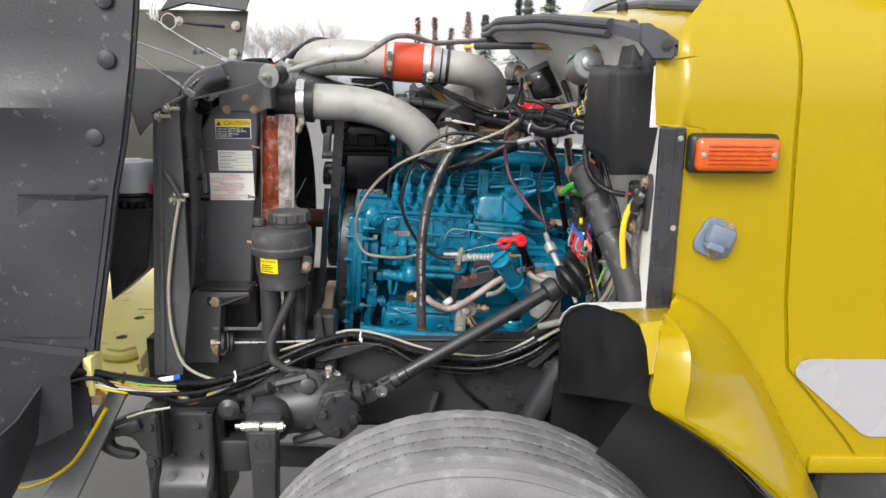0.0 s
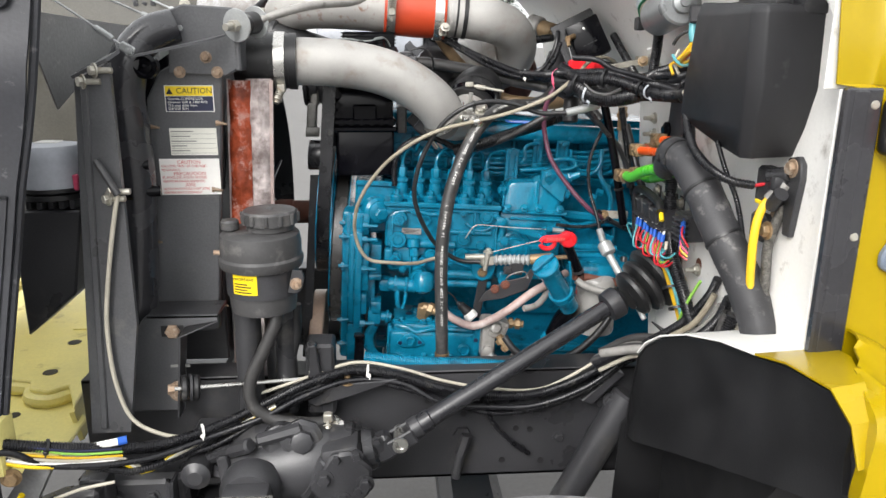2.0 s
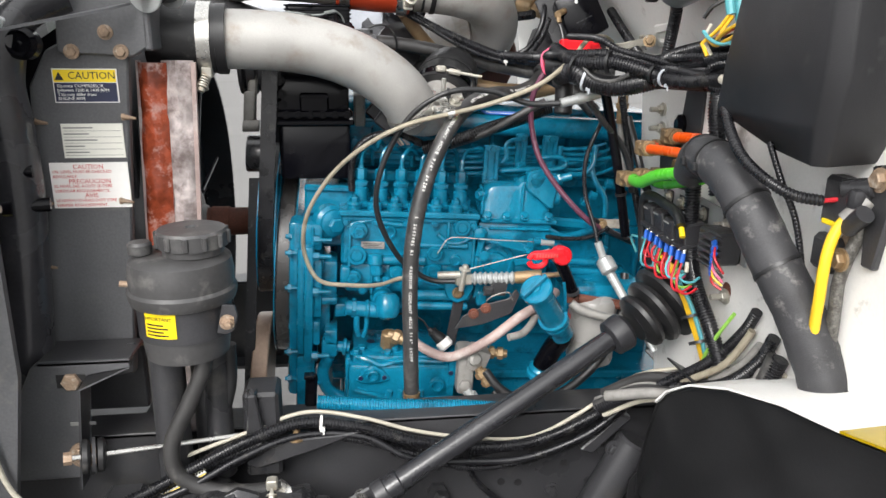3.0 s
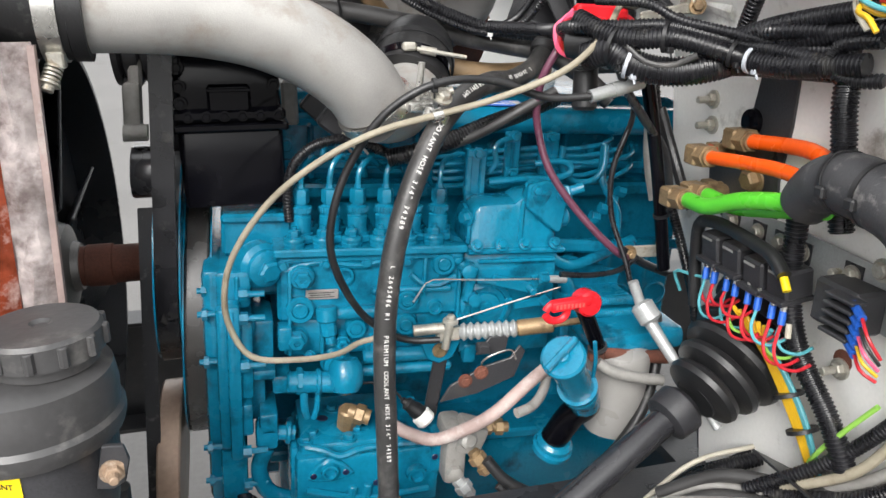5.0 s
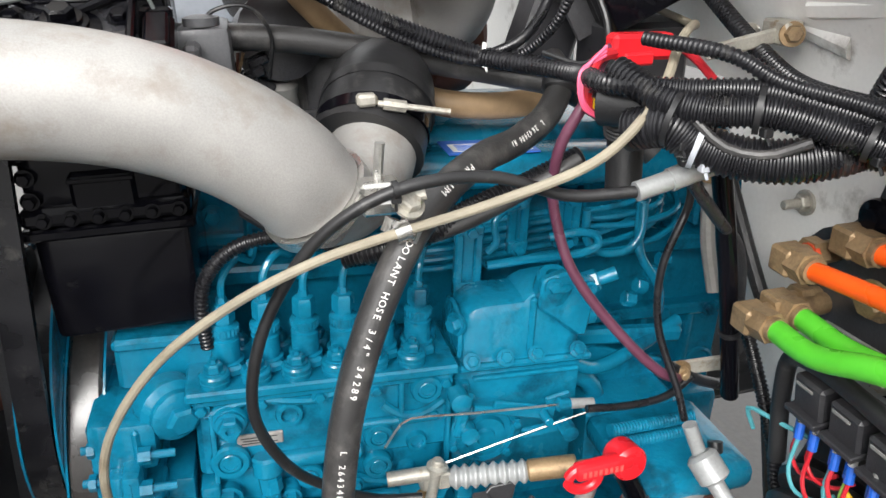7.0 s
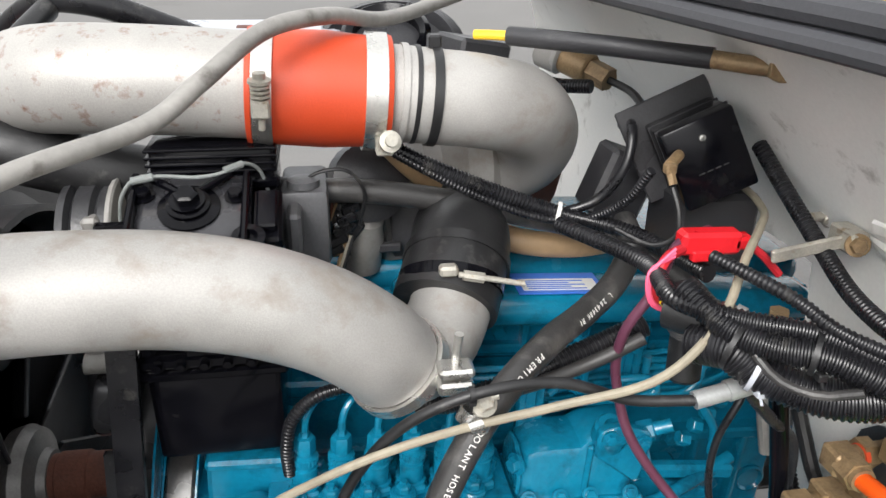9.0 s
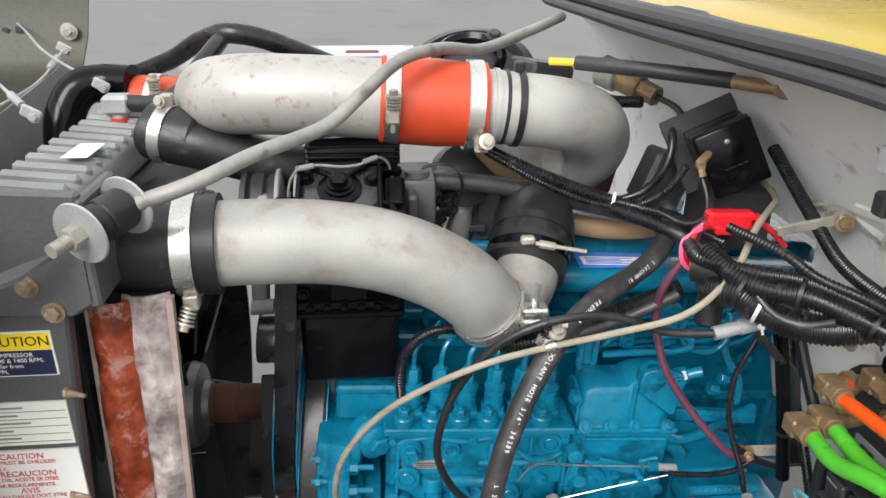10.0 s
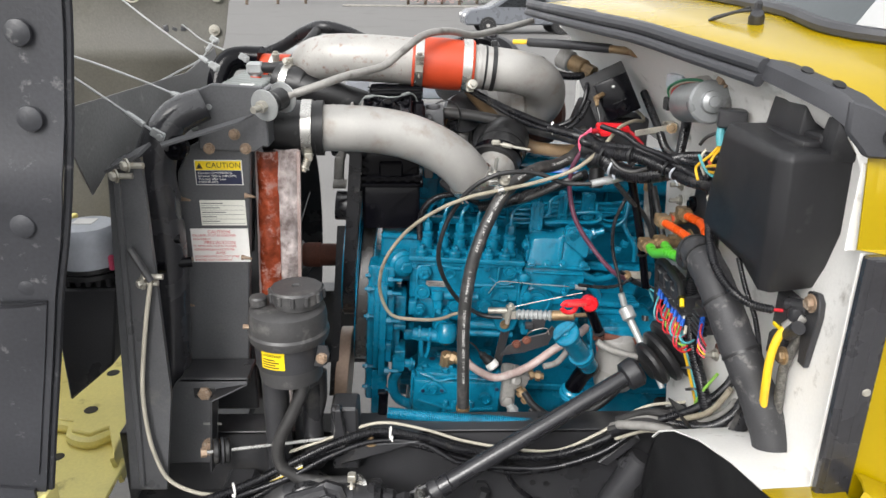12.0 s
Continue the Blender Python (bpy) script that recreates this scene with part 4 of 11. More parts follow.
    part("arch_liner", loft([[at(0.698 - 0.006 * k, a, y) for k, y in enumerate((1.232, 1.4, 1.6, 1.92))] for a in (63, 52, 40, 28, 15, 0, -12)], 0.003), LINER, f)


build_fender()


# ---------------------------------------------------------------- wheel
def build_wheel():
    w = thing("truck_tyre", (0.043, 1.375, 0.0), "large worn truck tyre with ribbed tread", "wheel")
    c = (0.043, 1.245, 0.490)
    # cross-section: sidewall, shoulder, ribs and grooves
    ribs = [(0.000, 0.385), (0.000, 0.440), (0.006, 0.468), (0.016, 0.480), (0.030, 0.487), (0.050, 0.491)]
    y = 0.052
    for i, (wd, gv) in enumerate(((0.033, 0.0062), (0.0345, 0.0062), (0.0345, 0.0062), (0.0345, 0.0062), (0.033, 0.0))):
        cr = 0.501 - 0.00003 * (i - 2) ** 2
        ribs += [(y, cr - 0.001), (y + 0.002, cr), (y + wd - 0.002, cr), (y + wd, cr - 0.001)]
        if gv:
            ribs += [(y + wd + 0.001, cr - 0.013), (y + wd + gv - 0.001, cr - 0.013)]
        y += wd + gv
    ribs += [(y + 0.02, 0.488), (y + 0.035, 0.45), (y + 0.035, 0.385)]
    n = 480
    bm = bmesh.new()
    rings = []
    rnd = random.Random(2)
    for i in range(n):
        a = 2 * math.pi * i / n
        ring = []
        for k, (yy, r) in enumerate(ribs):
            wob = (0.0019 * math.sin(i * math.pi / 2.5 + k * 0.3) + 0.0012 * math.sin(i * 0.41 + k)) if 5 < k < len(ribs) - 3 else 0
            ring.append(bm.verts.new((c[0] + r * math.cos(a), c[1] + yy + wob, c[2] + r * math.sin(a))))
        rings.append(ring)
    for i in range(n):
        p, q = rings[i], rings[(i + 1) % n]
        for k in range(len(ribs) - 1):
            bm.faces.new((p[k], q[k], q[k + 1], p[k + 1]))
    bmesh.ops.recalc_face_normals(bm, faces=bm.faces)
    tyre = part("tread_casing", bm, TYRE, w, "grey dusty rubber with ribbed tread", sharp=28)
    # shoulder lugs and sipes near the top
    sip = box((-0.0008, 0.0815, 0.4995), (0.0008, 0.0885, 0.5016), 0)
    me = mesh_of("sipe", sip, INK)
    for i in range(46):
        a = radians(40 + i * 100 / 45)
        for row in range(4):
            ob = new("sipe", me)
            ob.parent = tyre
            rr = radians(rnd.uniform(-6, 6))
            ob.matrix_basis = Matrix.Translation(Vector(c) - base_of(tyre)) @ Matrix.Rotation(math.pi / 2 - a - 0.011 * row, 4, "Y") @ Matrix.Translation((0, 0.04 * row + 0.0 - 0.002, 0))
    lug = box((-0.022, 0.014, 0.4765), (0.022, 0.032, 0.4875), 0.002)
    bmesh.ops.rotate(lug, verts=lug.verts, cent=(0, 0.023, 0.482), matrix=Matrix.Rotation(radians(28), 3, "X"))
    me2 = mesh_of("shoulder_lug", lug, TYRE)
    for i in range(22):
        a = radians(40 + i * 100 / 21)
        ob = new("shoulder_lug", me2)
        ob.parent = tyre
        ob.matrix_basis = Matrix.Translation(Vector(c) - base_of(tyre)) @ Matrix.Rotation(math.pi / 2 - a, 4, "Y")
    part("rim", lathe((c[0], c[1] + 0.012, c[2]), (0, 1, 0), [(0.0, 0.10), (0.10, 0.10), (0.16, 0.06), (0.24, 0.07), (0.27, 0.01), (0.285, 0.0), (0.29, 0.012), (0.385, 0.02), (0.385, 0.2)], 40), WHITE_PL, w, "white painted steel rim")
    part("hub", lathe((c[0], c[1] + 0.02, c[2]), (0, 1, 0), [(0, 0), (0.07, 0.0), (0.08, 0.02), (0.08, 0.2)], 24), BLACK, w)


build_wheel()


# ---------------------------------------------------------------- frame, steering gear
def build_frame():
    fr = thing("chassis_frame", (0.2, 2.4, 0.7), "black painted chassis rail with bolt holes", "truck frame")
    for y, s, x0 in ((2.03, 1, -0.84), (2.90, -1, -0.60)):
        web = merge(box((x0, y, 0.68), (3.2, y + 0.009 * s, 0.945), 0.002), box((x0, min(y, y + s * 0.075), 0.937), (3.2, max(y, y + s * 0.075), 0.946), 0.002), box((x0, min(y, y + s * 0.075), 0.68), (3.2, max(y, y + s * 0.075), 0.689), 0.002))
        rail = part("frame_rail", web, BLACK, fr)
        if s > 0:
            for x, z in ((0.10, 0.80), (0.133, 0.796), (0.222, 0.831), (0.227, 0.743), (0.117, 0.75), (0.16, 0.715), (0.18, 0.86), (0.05, 0.86), (-0.02, 0.84), (-0.10, 0.875), (0.25, 0.885), (0.27, 0.79), (0.07, 0.72)):
                part("bolt_hole", lathe((x, 2.0295, z), (0, -1, 0), [(0.0, 0.0008), (0.0075, 0.0008), (0.0075, 0)], 14), INK, rail)
            for x, z in ((0.20, 0.775), (0.29, 0.86), (0.145, 0.84)):
                part("frame_bolt", hexbolt((x, 2.03, z), (0, -1, 0), 0.010, 0.008), BLACK, rail)
    part("crossmember", box((-0.80, 2.04, 0.70), (-0.62, 2.89, 0.80), 0.01), BLACK, fr)
    part("crossmember", box((0.5, 2.04, 0.66), (0.62, 2.89, 0.80), 0.01), BLACK, fr)
    # engine mount bracket on the rail: a pointed gusset
    gus = plate([(-0.358, 0.905), (-0.35, 1.035), (-0.335, 1.035), (-0.325, 0.945), (-0.16, 0.955), (-0.24, 0.925), (-0.34, 0.895)], "y", 1.975, 0.03, 0.003)
    part("stay_gusset", gus, BLACK, fr, "black stay gusset")
    part("mount_tower", box((-0.36, 1.99, 0.87), (-0.30, 2.06, 1.03), 0.006), BLACK, fr)
    part("axle_beam", box((-0.06, 1.60, 0.42), (0.10, 3.4, 0.55), 0.03), BLACK, fr)
    part("leaf_spring", tube([(-0.62, 1.98, 0.62), (-0.3, 1.99, 0.60), (0.04, 1.99, 0.57), (0.4, 1.99, 0.60), (0.7, 1.99, 0.62)], 0.035, 6, 0.06), BLACK, fr)
    part("shock_absorber", rod((0.20, 1.985, 0.62), (0.34, 1.985, 0.90), 0.034, n=18, bev=0.006), BLACK, fr, "dusty black shock absorber")
    part("shock_mount", merge(plate([(0.235, 0.885), (0.31, 0.955), (0.33, 0.945), (0.26, 0.875)], "y", 1.985, 0.04, 0.003), hexbolt((0.30, 1.985, 0.885), (0, -1, 0), 0.012, 0.01)), BLACK, fr)
    # brake pipe fitting
    part("hose_fitting", merge(rod((-0.015, 2.005, 0.800), (-0.030, 2.0, 0.755), 0.013, n=6), rod((-0.030, 2.0, 0.757), (-0.04, 1.995, 0.70), 0.010, n=12), rod((-0.022, 2.02, 0.79), (-0.022, 2.035, 0.79), 0.02, n=6)), BLACK, fr)
    part("breather_wire", tube([(0.02, 1.995, 0.905), (0.04, 1.99, 0.84), (0.09, 2.0, 0.78), (0.13, 2.02, 0.74)], 0.006, 8, 0.02), LOOM, fr)
    # frame horn, front crossmember bracket, tow hook
    br = thing("front_bracket", (-0.70, 1.9, 0.5), "black bolted front frame bracket", "bracket")
    rows = []
    for z, y in ((0.790, 1.892), (0.782, 1.885), (0.70, 1.885), (0.645, 1.884), (0.620, 1.874), (0.606, 1.856), (0.585, 1.845), (0.50, 1.835), (0.36, 1.82)):
        rows.append([(-0.785, y + 0.05, z), (-0.784, y - 0.012, z), (-0.778, y - 0.018, z), (-0.771, y - 0.012, z), (-0.766, y, z), (-0.70, y, z), (-0.638, y, z), (-0.633, y - 0.012, z), (-0.626, y - 0.018, z), (-0.620, y - 0.012, z), (-0.619, y + 0.05, z)])
    part("web", loft(rows, 0.006), BLACK, br)
    part("backing_block", box((-0.82, 1.905, 0.50), (-0.60, 2.04, 0.79), 0.01), BLACK, br)
    part("lower_block", box((-0.62, 1.90, 0.60), (-0.53, 2.02, 0.70), 0.012, seg=2), BLACK, br)
    for x, z in ((-0.735, 0.755), (-0.665, 0.755), (-0.735, 0.665), (-0.665, 0.665)):
        part("bolt", hexbolt((x, 1.885, z), (0, -1, 0), 0.011, 0.009), BLACK, br)
    for x in (-0.735, -0.665):
        part("slot", lathe((x, 1.862, 0.611), (0, -0.8, 0.6), [(0, 0.003), (0.014, 0.003), (0.014, 0)], 14), INK, br)
    hook = thing("tow_hook", (-0.82, 1.8, 0.68), "black cast tow hook bolted to the frame end", "tow hook")
    claw = plate([(-0.735, 0.825), (-0.80, 0.822), (-0.855, 0.800), (-0.885, 0.775), (-0.902, 0.742), (-0.885, 0.712), (-0.845, 0.694), (-0.805, 0.694), (-0.795, 0.706), (-0.815, 0.718), (-0.85, 0.722), (-0.866, 0.738), (-0.855, 0.758), (-0.825, 0.762), (-0.80, 0.752), (-0.785, 0.72), (-0.735, 0.69)], "y", 1.80, 0.036, 0.008)
    part("shank", claw, BLACK, hook)
    part("lug_plate", box((-0.785, 1.836, 0.68), (-0.732, 1.888, 0.828), 0.008, seg=2), BLACK, hook)
    part("raised_boss", box((-0.845, 1.786, 0.775), (-0.775, 1.806, 0.805), 0.008, rot=(0, -20, 0), seg=2), BLACK, hook)
    for z in (0.79, 0.69):
        part("bolt", hexbolt((-0.757, 1.802, z), (0, -1, 0), 0.012, 0.010), BLACK, hook)


build_frame()


def build_steering():
    s = thing("steering_gear", (-0.4, 1.9, 0.6), "black cast steering gear bolted to the rail", "steering gear")
    body = merge(lathe((-0.52, 1.92, 0.775), (1, 0.0, 0.16), [(0.03, 0), (0.062, 0.01), (0.075, 0.05), (0.072, 0.11), (0.078, 0.15), (0.075, 0.22), (0.066, 0.235)], 24),
                 lathe((-0.44, 1.99, 0.80), (0, -1, -0.05), [(0.09, 0), (0.088, 0.06), (0.075, 0.085), (0.055, 0.10)], 24),
                 lathe((-0.41, 1.96, 0.845), (0.1, -1, 0.2), [(0.045, 0), (0.04, 0.07), (0.025, 0.08)], 18))
    part("gear_housing", body, BLACK, s)
    part("valve_body", merge(lathe((-0.300, 1.915, 0.812), (1, -0.04, 0.18), [(0.066, 0), (0.070, 0.01), (0.066, 0.05), (0.060, 0.055)], 20),
                             box((-0.315, 1.84, 0.755), (-0.235, 1.96, 0.875), 0.014, rot=(0, -10, 0), seg=2),
                             lathe((-0.235, 1.9, 0.835), (1, 0, 0.2), [(0.045, 0), (0.04, 0.02), (0.022, 0.03), (0.022, 0.05)], 18)), BLACK, s)
    for p in ((-0.25, 1.838, 0.785), (-0.29, 1.838, 0.855), (-0.25, 1.838, 0.86), (-0.30, 1.838, 0.765)):
        part("bolt", hexbolt(p, (0, -1, 0), 0.009, 0.010), BLACK, s)
    for a in range(5):
        t = radians(20 + a * 62)
        part("cover_bolt", hexbolt((-0.44 + 0.072 * math.cos(t), 1.905, 0.80 + 0.072 * math.sin(t)), (0, -1, 0), 0.008, 0.008), BLACK, s)
    part("bearing_cap", lathe((-0.362, 1.895, 0.868), (0.1, -1, 0.25), [(0.044, 0), (0.044, 0.014), (0.034, 0.020), (0.024, 0.020), (0.022, 0.034), (0.018, 0.036), (0, 0.036)], 8), BLACK, s)
    for p, q in (((-0.56, 1.92, 0.815), (-0.46, 1.87, 0.872)), ((-0.56, 1.92, 0.79), (-0.47, 1.86, 0.80)), ((-0.45, 1.88, 0.875), (-0.36, 1.89, 0.895)), ((-0.53, 1.90, 0.74), (-0.49, 1.86, 0.66)), ((-0.36, 1.86, 0.76), (-0.31, 1.85, 0.845)), ((-0.40, 1.86, 0.72), (-0.30, 1.85, 0.755)), ((-0.52, 1.88, 0.845), (-0.50, 1.86, 0.75))):
        part("casting_rib", rod(p, q, 0.013, 0.016, n=8, bev=0.004), BLACK, s)
    part("side_cover", plate([(-0.345, 0.79), (-0.30, 0.865), (-0.26, 0.87), (-0.22, 0.83), (-0.225, 0.775), (-0.27, 0.735), (-0.32, 0.75)], "y", 1.832, 0.03, 0.006), BLACK, s)
    for p in ((-0.315, 1.832, 0.815), (-0.235, 1.832, 0.80), (-0.28, 1.832, 0.765)):
        part("cover_bolt", hexbolt(p, (0, -1, 0), 0.013, 0.012), BLACK, s)
    part("mounting_ear", merge(lathe((-0.575, 1.93, 0.80), (0, -1, 0), [(0.03, 0), (0.03, 0.05), (0.015, 0.06)], 16), box((-0.60, 1.93, 0.74), (-0.53, 2.02, 0.86), 0.01)), BLACK, s)
    part("embossed_dots", merge(*[lathe((-0.385 + 0.011 * (i % 6), 1.875 + 0.001 * i, 0.765 - 0.011 * (i // 6)), (0, -1, 0), [(0.003, 0), (0.003, 0.01), (0.0, 0.011)], 6) for i in range(30)]), BLACK, s)
    arm = part("pitman_arm", merge(plate([(-0.497, 0.800), (-0.486, 0.45), (-0.435, 0.45), (-0.421, 0.800)], "y", 1.758, 0.044, 0.006), box((-0.502, 1.765, 0.780), (-0.414, 1.815, 0.826), 0.008, seg=2), lathe((-0.459, 1.86, 0.79), (0, -1, 0), [(0.060, 0), (0.060, 0.03), (0.050, 0.05)], 28)), BLACK, s, "black pitman arm")
    part("arm_ring", lathe((-0.459, 1.7585, 0.765), (0, -1, 0), [(0.0205, 0), (0.0205, 0.0025), (0.0180, 0.003), (0.0175, 0.0008), (0.004, 0.0008), (0.003, 0.003), (0, 0.003)], 28), BLACK, arm)
    for k in range(7):
        part("embossed_bar", box((-0.482 + 0.0065 * k, 1.7565, 0.716), (-0.478 + 0.0065 * k, 1.7585, 0.7205), 0), DUSTBLACK, arm)
    for z in (0.690, 0.655):
        part("arm_dimple", lathe((-0.460, 1.7585, z), (0, -1, 0), [(0.004, 0), (0.003, 0.001), (0, 0.001)], 10), DUSTBLACK, arm)
    part("pinch_bolt", merge(rod((-0.500, 1.764, 0.812), (-0.463, 1.764, 0.812), 0.0135, n=14, bev=0.002), rod((-0.457, 1.764, 0.812), (-0.420, 1.764, 0.812), 0.0135, n=14, bev=0.002), rod((-0.512, 1.764, 0.812), (-0.500, 1.764, 0.812), 0.0120, n=6, bev=0.001), rod((-0.420, 1.764, 0.812), (-0.405, 1.764, 0.812), 0.0130, n=6, bev=0.001), rod((-0.525, 1.764, 0.812), (-0.40, 1.764, 0.812), 0.0065, n=12)), STEEL, arm, "shiny pinch bolt")
    # hydraulic elbow with chrome nut
    part("return_fitting", merge(rod((-0.285, 1.93, 0.868), (-0.305, 1.95, 0.878), 0.013, n=12), rod((-0.28, 1.925, 0.862), (-0.262, 1.92, 0.845), 0.015, n=6), lathe((-0.29, 1.93, 0.87), (-0.5, -0.6, 0.7), [(0.016, 0), (0.018, 0.01), (0.012, 0.014)], 12)), STEEL, s, "shiny hose fitting")
    # steering shaft with universal joint
    sh = thing("steering_shaft", (-0.16, 1.9, 0.85), "black steering shaft with universal joint", "steering shaft")
    a, b = V((-0.164, 1.898, 0.862)), V((0.286, 2.005, 1.096))
    d = (b - a).normalized()
    part("tube", merge(rod(a + d * 0.05, b, 0.019, n=20), rod(a + d * 0.045, a + d * 0.075, 0.022, n=20, bev=0.003)), SATIN, sh, "satin black shaft tube")
    part("upper_collar", lathe(b - d * 0.005, d, [(0.024, 0), (0.032, 0.004), (0.034, 0.02), (0.034, 0.032), (0.026, 0.04)], 24), PLASTIC, sh)
    yo = []
    for sgn in (-1, 1):
        o = V((0, sgn * 0.021, 0))
        yo.append(box(a + o - V((0.026, 0.004, 0.016)), a + o + V((0.034, 0.004, 0.016)), 0.003, rot=(0, -30, 0)))
    part("yoke", merge(*yo, rod(a + d * 0.025, a + d * 0.05, 0.024, n=16, bev=0.003)), BLACK, sh)
    part("cross", merge(rod(a - V((0, 0.032, 0)), a + V((0, 0.032, 0)), 0.0135, n=14, bev=0.002), lathe(a - V((0, 0.030, 0)), (0, -1, 0), [(0.016, 0), (0.016, 0.005), (0.009, 0.005), (0.009, 0.001), (0, 0.001)], 16)), STEEL, sh, "worn bright universal joint cross")
    a2 = a - d * 0.04 + V((0, 0.004, 0.002))
    part("lower_yoke", merge(box(a2 - V((0.022, 0.02, 0.028)), a2 + V((0.022, 0.02, 0.028)), 0.008, rot=(0, -25, 0)), rod(a2 - d * 0.05, a2, 0.018, n=16), hexbolt(a2 + V((-0.012, -0.02, 0.022)), (0, -1, 0.2), 0.008, 0.009)), BLACK, sh)
    # rubber bellows at the floor
    bt = thing("steering_boot", (0.36, 2.0, 1.05), "ribbed black rubber steering column boot", "rubber boot")
    prof = []
    for i, r in enumerate((0.053, 0.063, 0.073, 0.080)):
        h = 0.004 + i * 0.028
        prof += [(r * 0.72, h), (r * 0.95, h + 0.005), (r, h + 0.012), (r * 0.95, h + 0.020), (r * 0.74, h + 0.026)]
    prof += [(0.075, 0.118), (0.080, 0.150)]
    part("bellows", lathe(b + d * 0.035 + V((0.014, 0, 0.004)), (d + V((0.0, 0.0, 0.10))).normalized(), [(0.026, 0)] + prof, 36), RUBBER, bt)
    e = b + d * 0.175 + V((0.016, 0, 0.012))
    part("boot_flange", lathe(e, d, [(0.07, 0), (0.092, 0.002), (0.094, 0.008), (0.07, 0.010)], 32), RUBBER, bt)
    part("boot_clamp", ring_at(b + d * 0.037 + V((0.014, 0, 0.004)), d, 0.026, 0.030, 0.006, 24), INK, bt)


build_steering()


# ---------------------------------------------------------------- tilted hood
def build_hood():
    h = thing("tilted_hood", (-1.4, 2.4, 0.6), "black inner side of the tipped-forward truck hood", "hood")
    # near side wall, seen from inside: edge runs down and forward, with a step between two sheets
    def edge(z):
        return float(np.interp(z, [0.82, 1.03, 1.30, 1.42, 1.53, 1.68, 1.83, 2.4], [-0.872, -0.848, -0.789, -0.764, -0.735, -0.706, -0.683, -0.62]))
    zs = [1.02, 1.12, 1.2, 1.3, 1.42, 1.5, 1.56, 1.60, 1.64, 1.70, 1.76, 1.83, 1.92, 2.02]
    rows = []
    for z in zs:
        e = edge(z)
        bulge = 0.030 * math.exp(-((z - 1.60) / 0.05) ** 2)
        row = []
        for i in range(9):
            f = i / 8
            row.append((e - f * 1.1, 1.742 + 0.01 * f - bulge * min(1, 6 * f + 0.25), z))
        rows.append(row)
    part("side_panel", loft(rows, 0.006), HOODBLACK, h, "black inner hood side with rivets")
    part("edge_lip", tube([(edge(z) + 0.003, 1.748, z) for z in zs], 0.007, 8, 0.04), HOODBLACK, h)
    for x, z in ((-0.750, 1.705), (-0.792, 1.535), (-0.81, 1.425), (-0.745, 1.83), (-0.985, 1.29), (-0.87, 1.12), (-0.80, 1.90)):
        part("rivet", lathe((x, 1.742 - (0.012 if z > 1.5 else 0), z), (0, -1, 0), [(0.020, 0), (0.019, 0.003), (0.012, 0.006), (0, 0.007)], 20), HOODBLACK, h)
    part("upper_doubler", loft([[(edge(z) - 0.012 - f * 0.2, 1.733 - 0.004 * math.sin(3 * f), z) for f in (0, 0.5, 1.0)] for z in (1.40, 1.405, 1.30, 1.12, 1.06)], 0.003), HOODBLACK, h)
    # wheel-arch part of the hood: a rounded black tub with a yellow rim
    part("arch_wall", sheet([(-0.865, 1.735, 1.03), (-1.7, 1.735, 1.12), (-1.7, 1.71, 0.70), (-1.06, 1.71, 0.685), (-0.97, 1.71, 0.705), (-0.909, 1.712, 0.75), (-0.86, 1.72, 0.83)], 0.008), HOODBLACK, h)
    part("arch_shelf", merge(loft([[(-0.868, 1.735, 1.015), (-0.93, 1.735, 1.02), (-1.06, 1.735, 1.04), (-1.5, 1.735, 1.08)], [(-0.872, 1.66, 0.99), (-0.94, 1.64, 0.995), (-1.06, 1.62, 1.01), (-1.5, 1.60, 1.05)], [(-0.878, 1.66, 0.86), (-0.945, 1.63, 0.83), (-1.06, 1.60, 0.83), (-1.5, 1.58, 0.85)]], 0.006)), HOODBLACK, h)
    part("headlamp_bucket", merge(loft([[(-0.935, 1.64, 0.975), (-0.95, 1.56, 0.93), (-0.98, 1.50, 0.90), (-1.05, 1.45, 0.93), (-1.2, 1.42, 0.98)], [(-0.945, 1.62, 0.86), (-0.96, 1.54, 0.82), (-1.0, 1.47, 0.78), (-1.07, 1.42, 0.78), (-1.2, 1.4, 0.80)], [(-0.99, 1.60, 0.75), (-1.0, 1.52, 0.70), (-1.04, 1.45, 0.66), (-1.1, 1.4, 0.66), (-1.2, 1.38, 0.68)]], 0.006)), HOODBLACK, h, "black plastic headlamp bucket")
    part("yellow_rim", tube([(-0.815, 1.70, 0.89), (-0.853, 1.70, 0.828), (-0.909, 1.70, 0.748), (-0.97, 1.70, 0.702), (-1.03, 1.70, 0.679), (-1.076, 1.70, 0.686), (-1.10, 1.69, 0.75), (-1.15, 1.68, 0.9)], 0.0055, 8, 0.02), YELLOW, h, "yellow painted hood edge")
    # front face and top of the hood, lying forward
    part("crown_panel", loft([[(-1.80, y, 1.1) for y in (1.75, 2.1, 2.8, 3.05)], [(-1.95, y, 0.8) for y in (1.75, 2.1, 2.8, 3.05)], [(-2.0, y, 0.5) for y in (1.75, 2.1, 2.8, 3.05)]], 0.008), GREYHOOD, h)
    # far side wall
    far = []
    for z in (1.0, 1.25, 1.5, 1.62, 1.66, 1.70, 1.74, 1.85, 1.91):
        e = float(np.interp(z, [1.0, 1.25, 1.5, 1.7, 1.91], [-0.98, -0.90, -0.835, -0.778, -0.738]))
        far.append([(e - f * 0.75, 3.0 - 0.03 * f - (0.02 if 1.62 < z < 1.72 else 0), z) for f in (0, 0.1, 0.3, 0.6, 1.0)])
    part("far_side_panel", loft(far, 0.006), GREYHOOD, h, "dusty olive-grey inner far side")
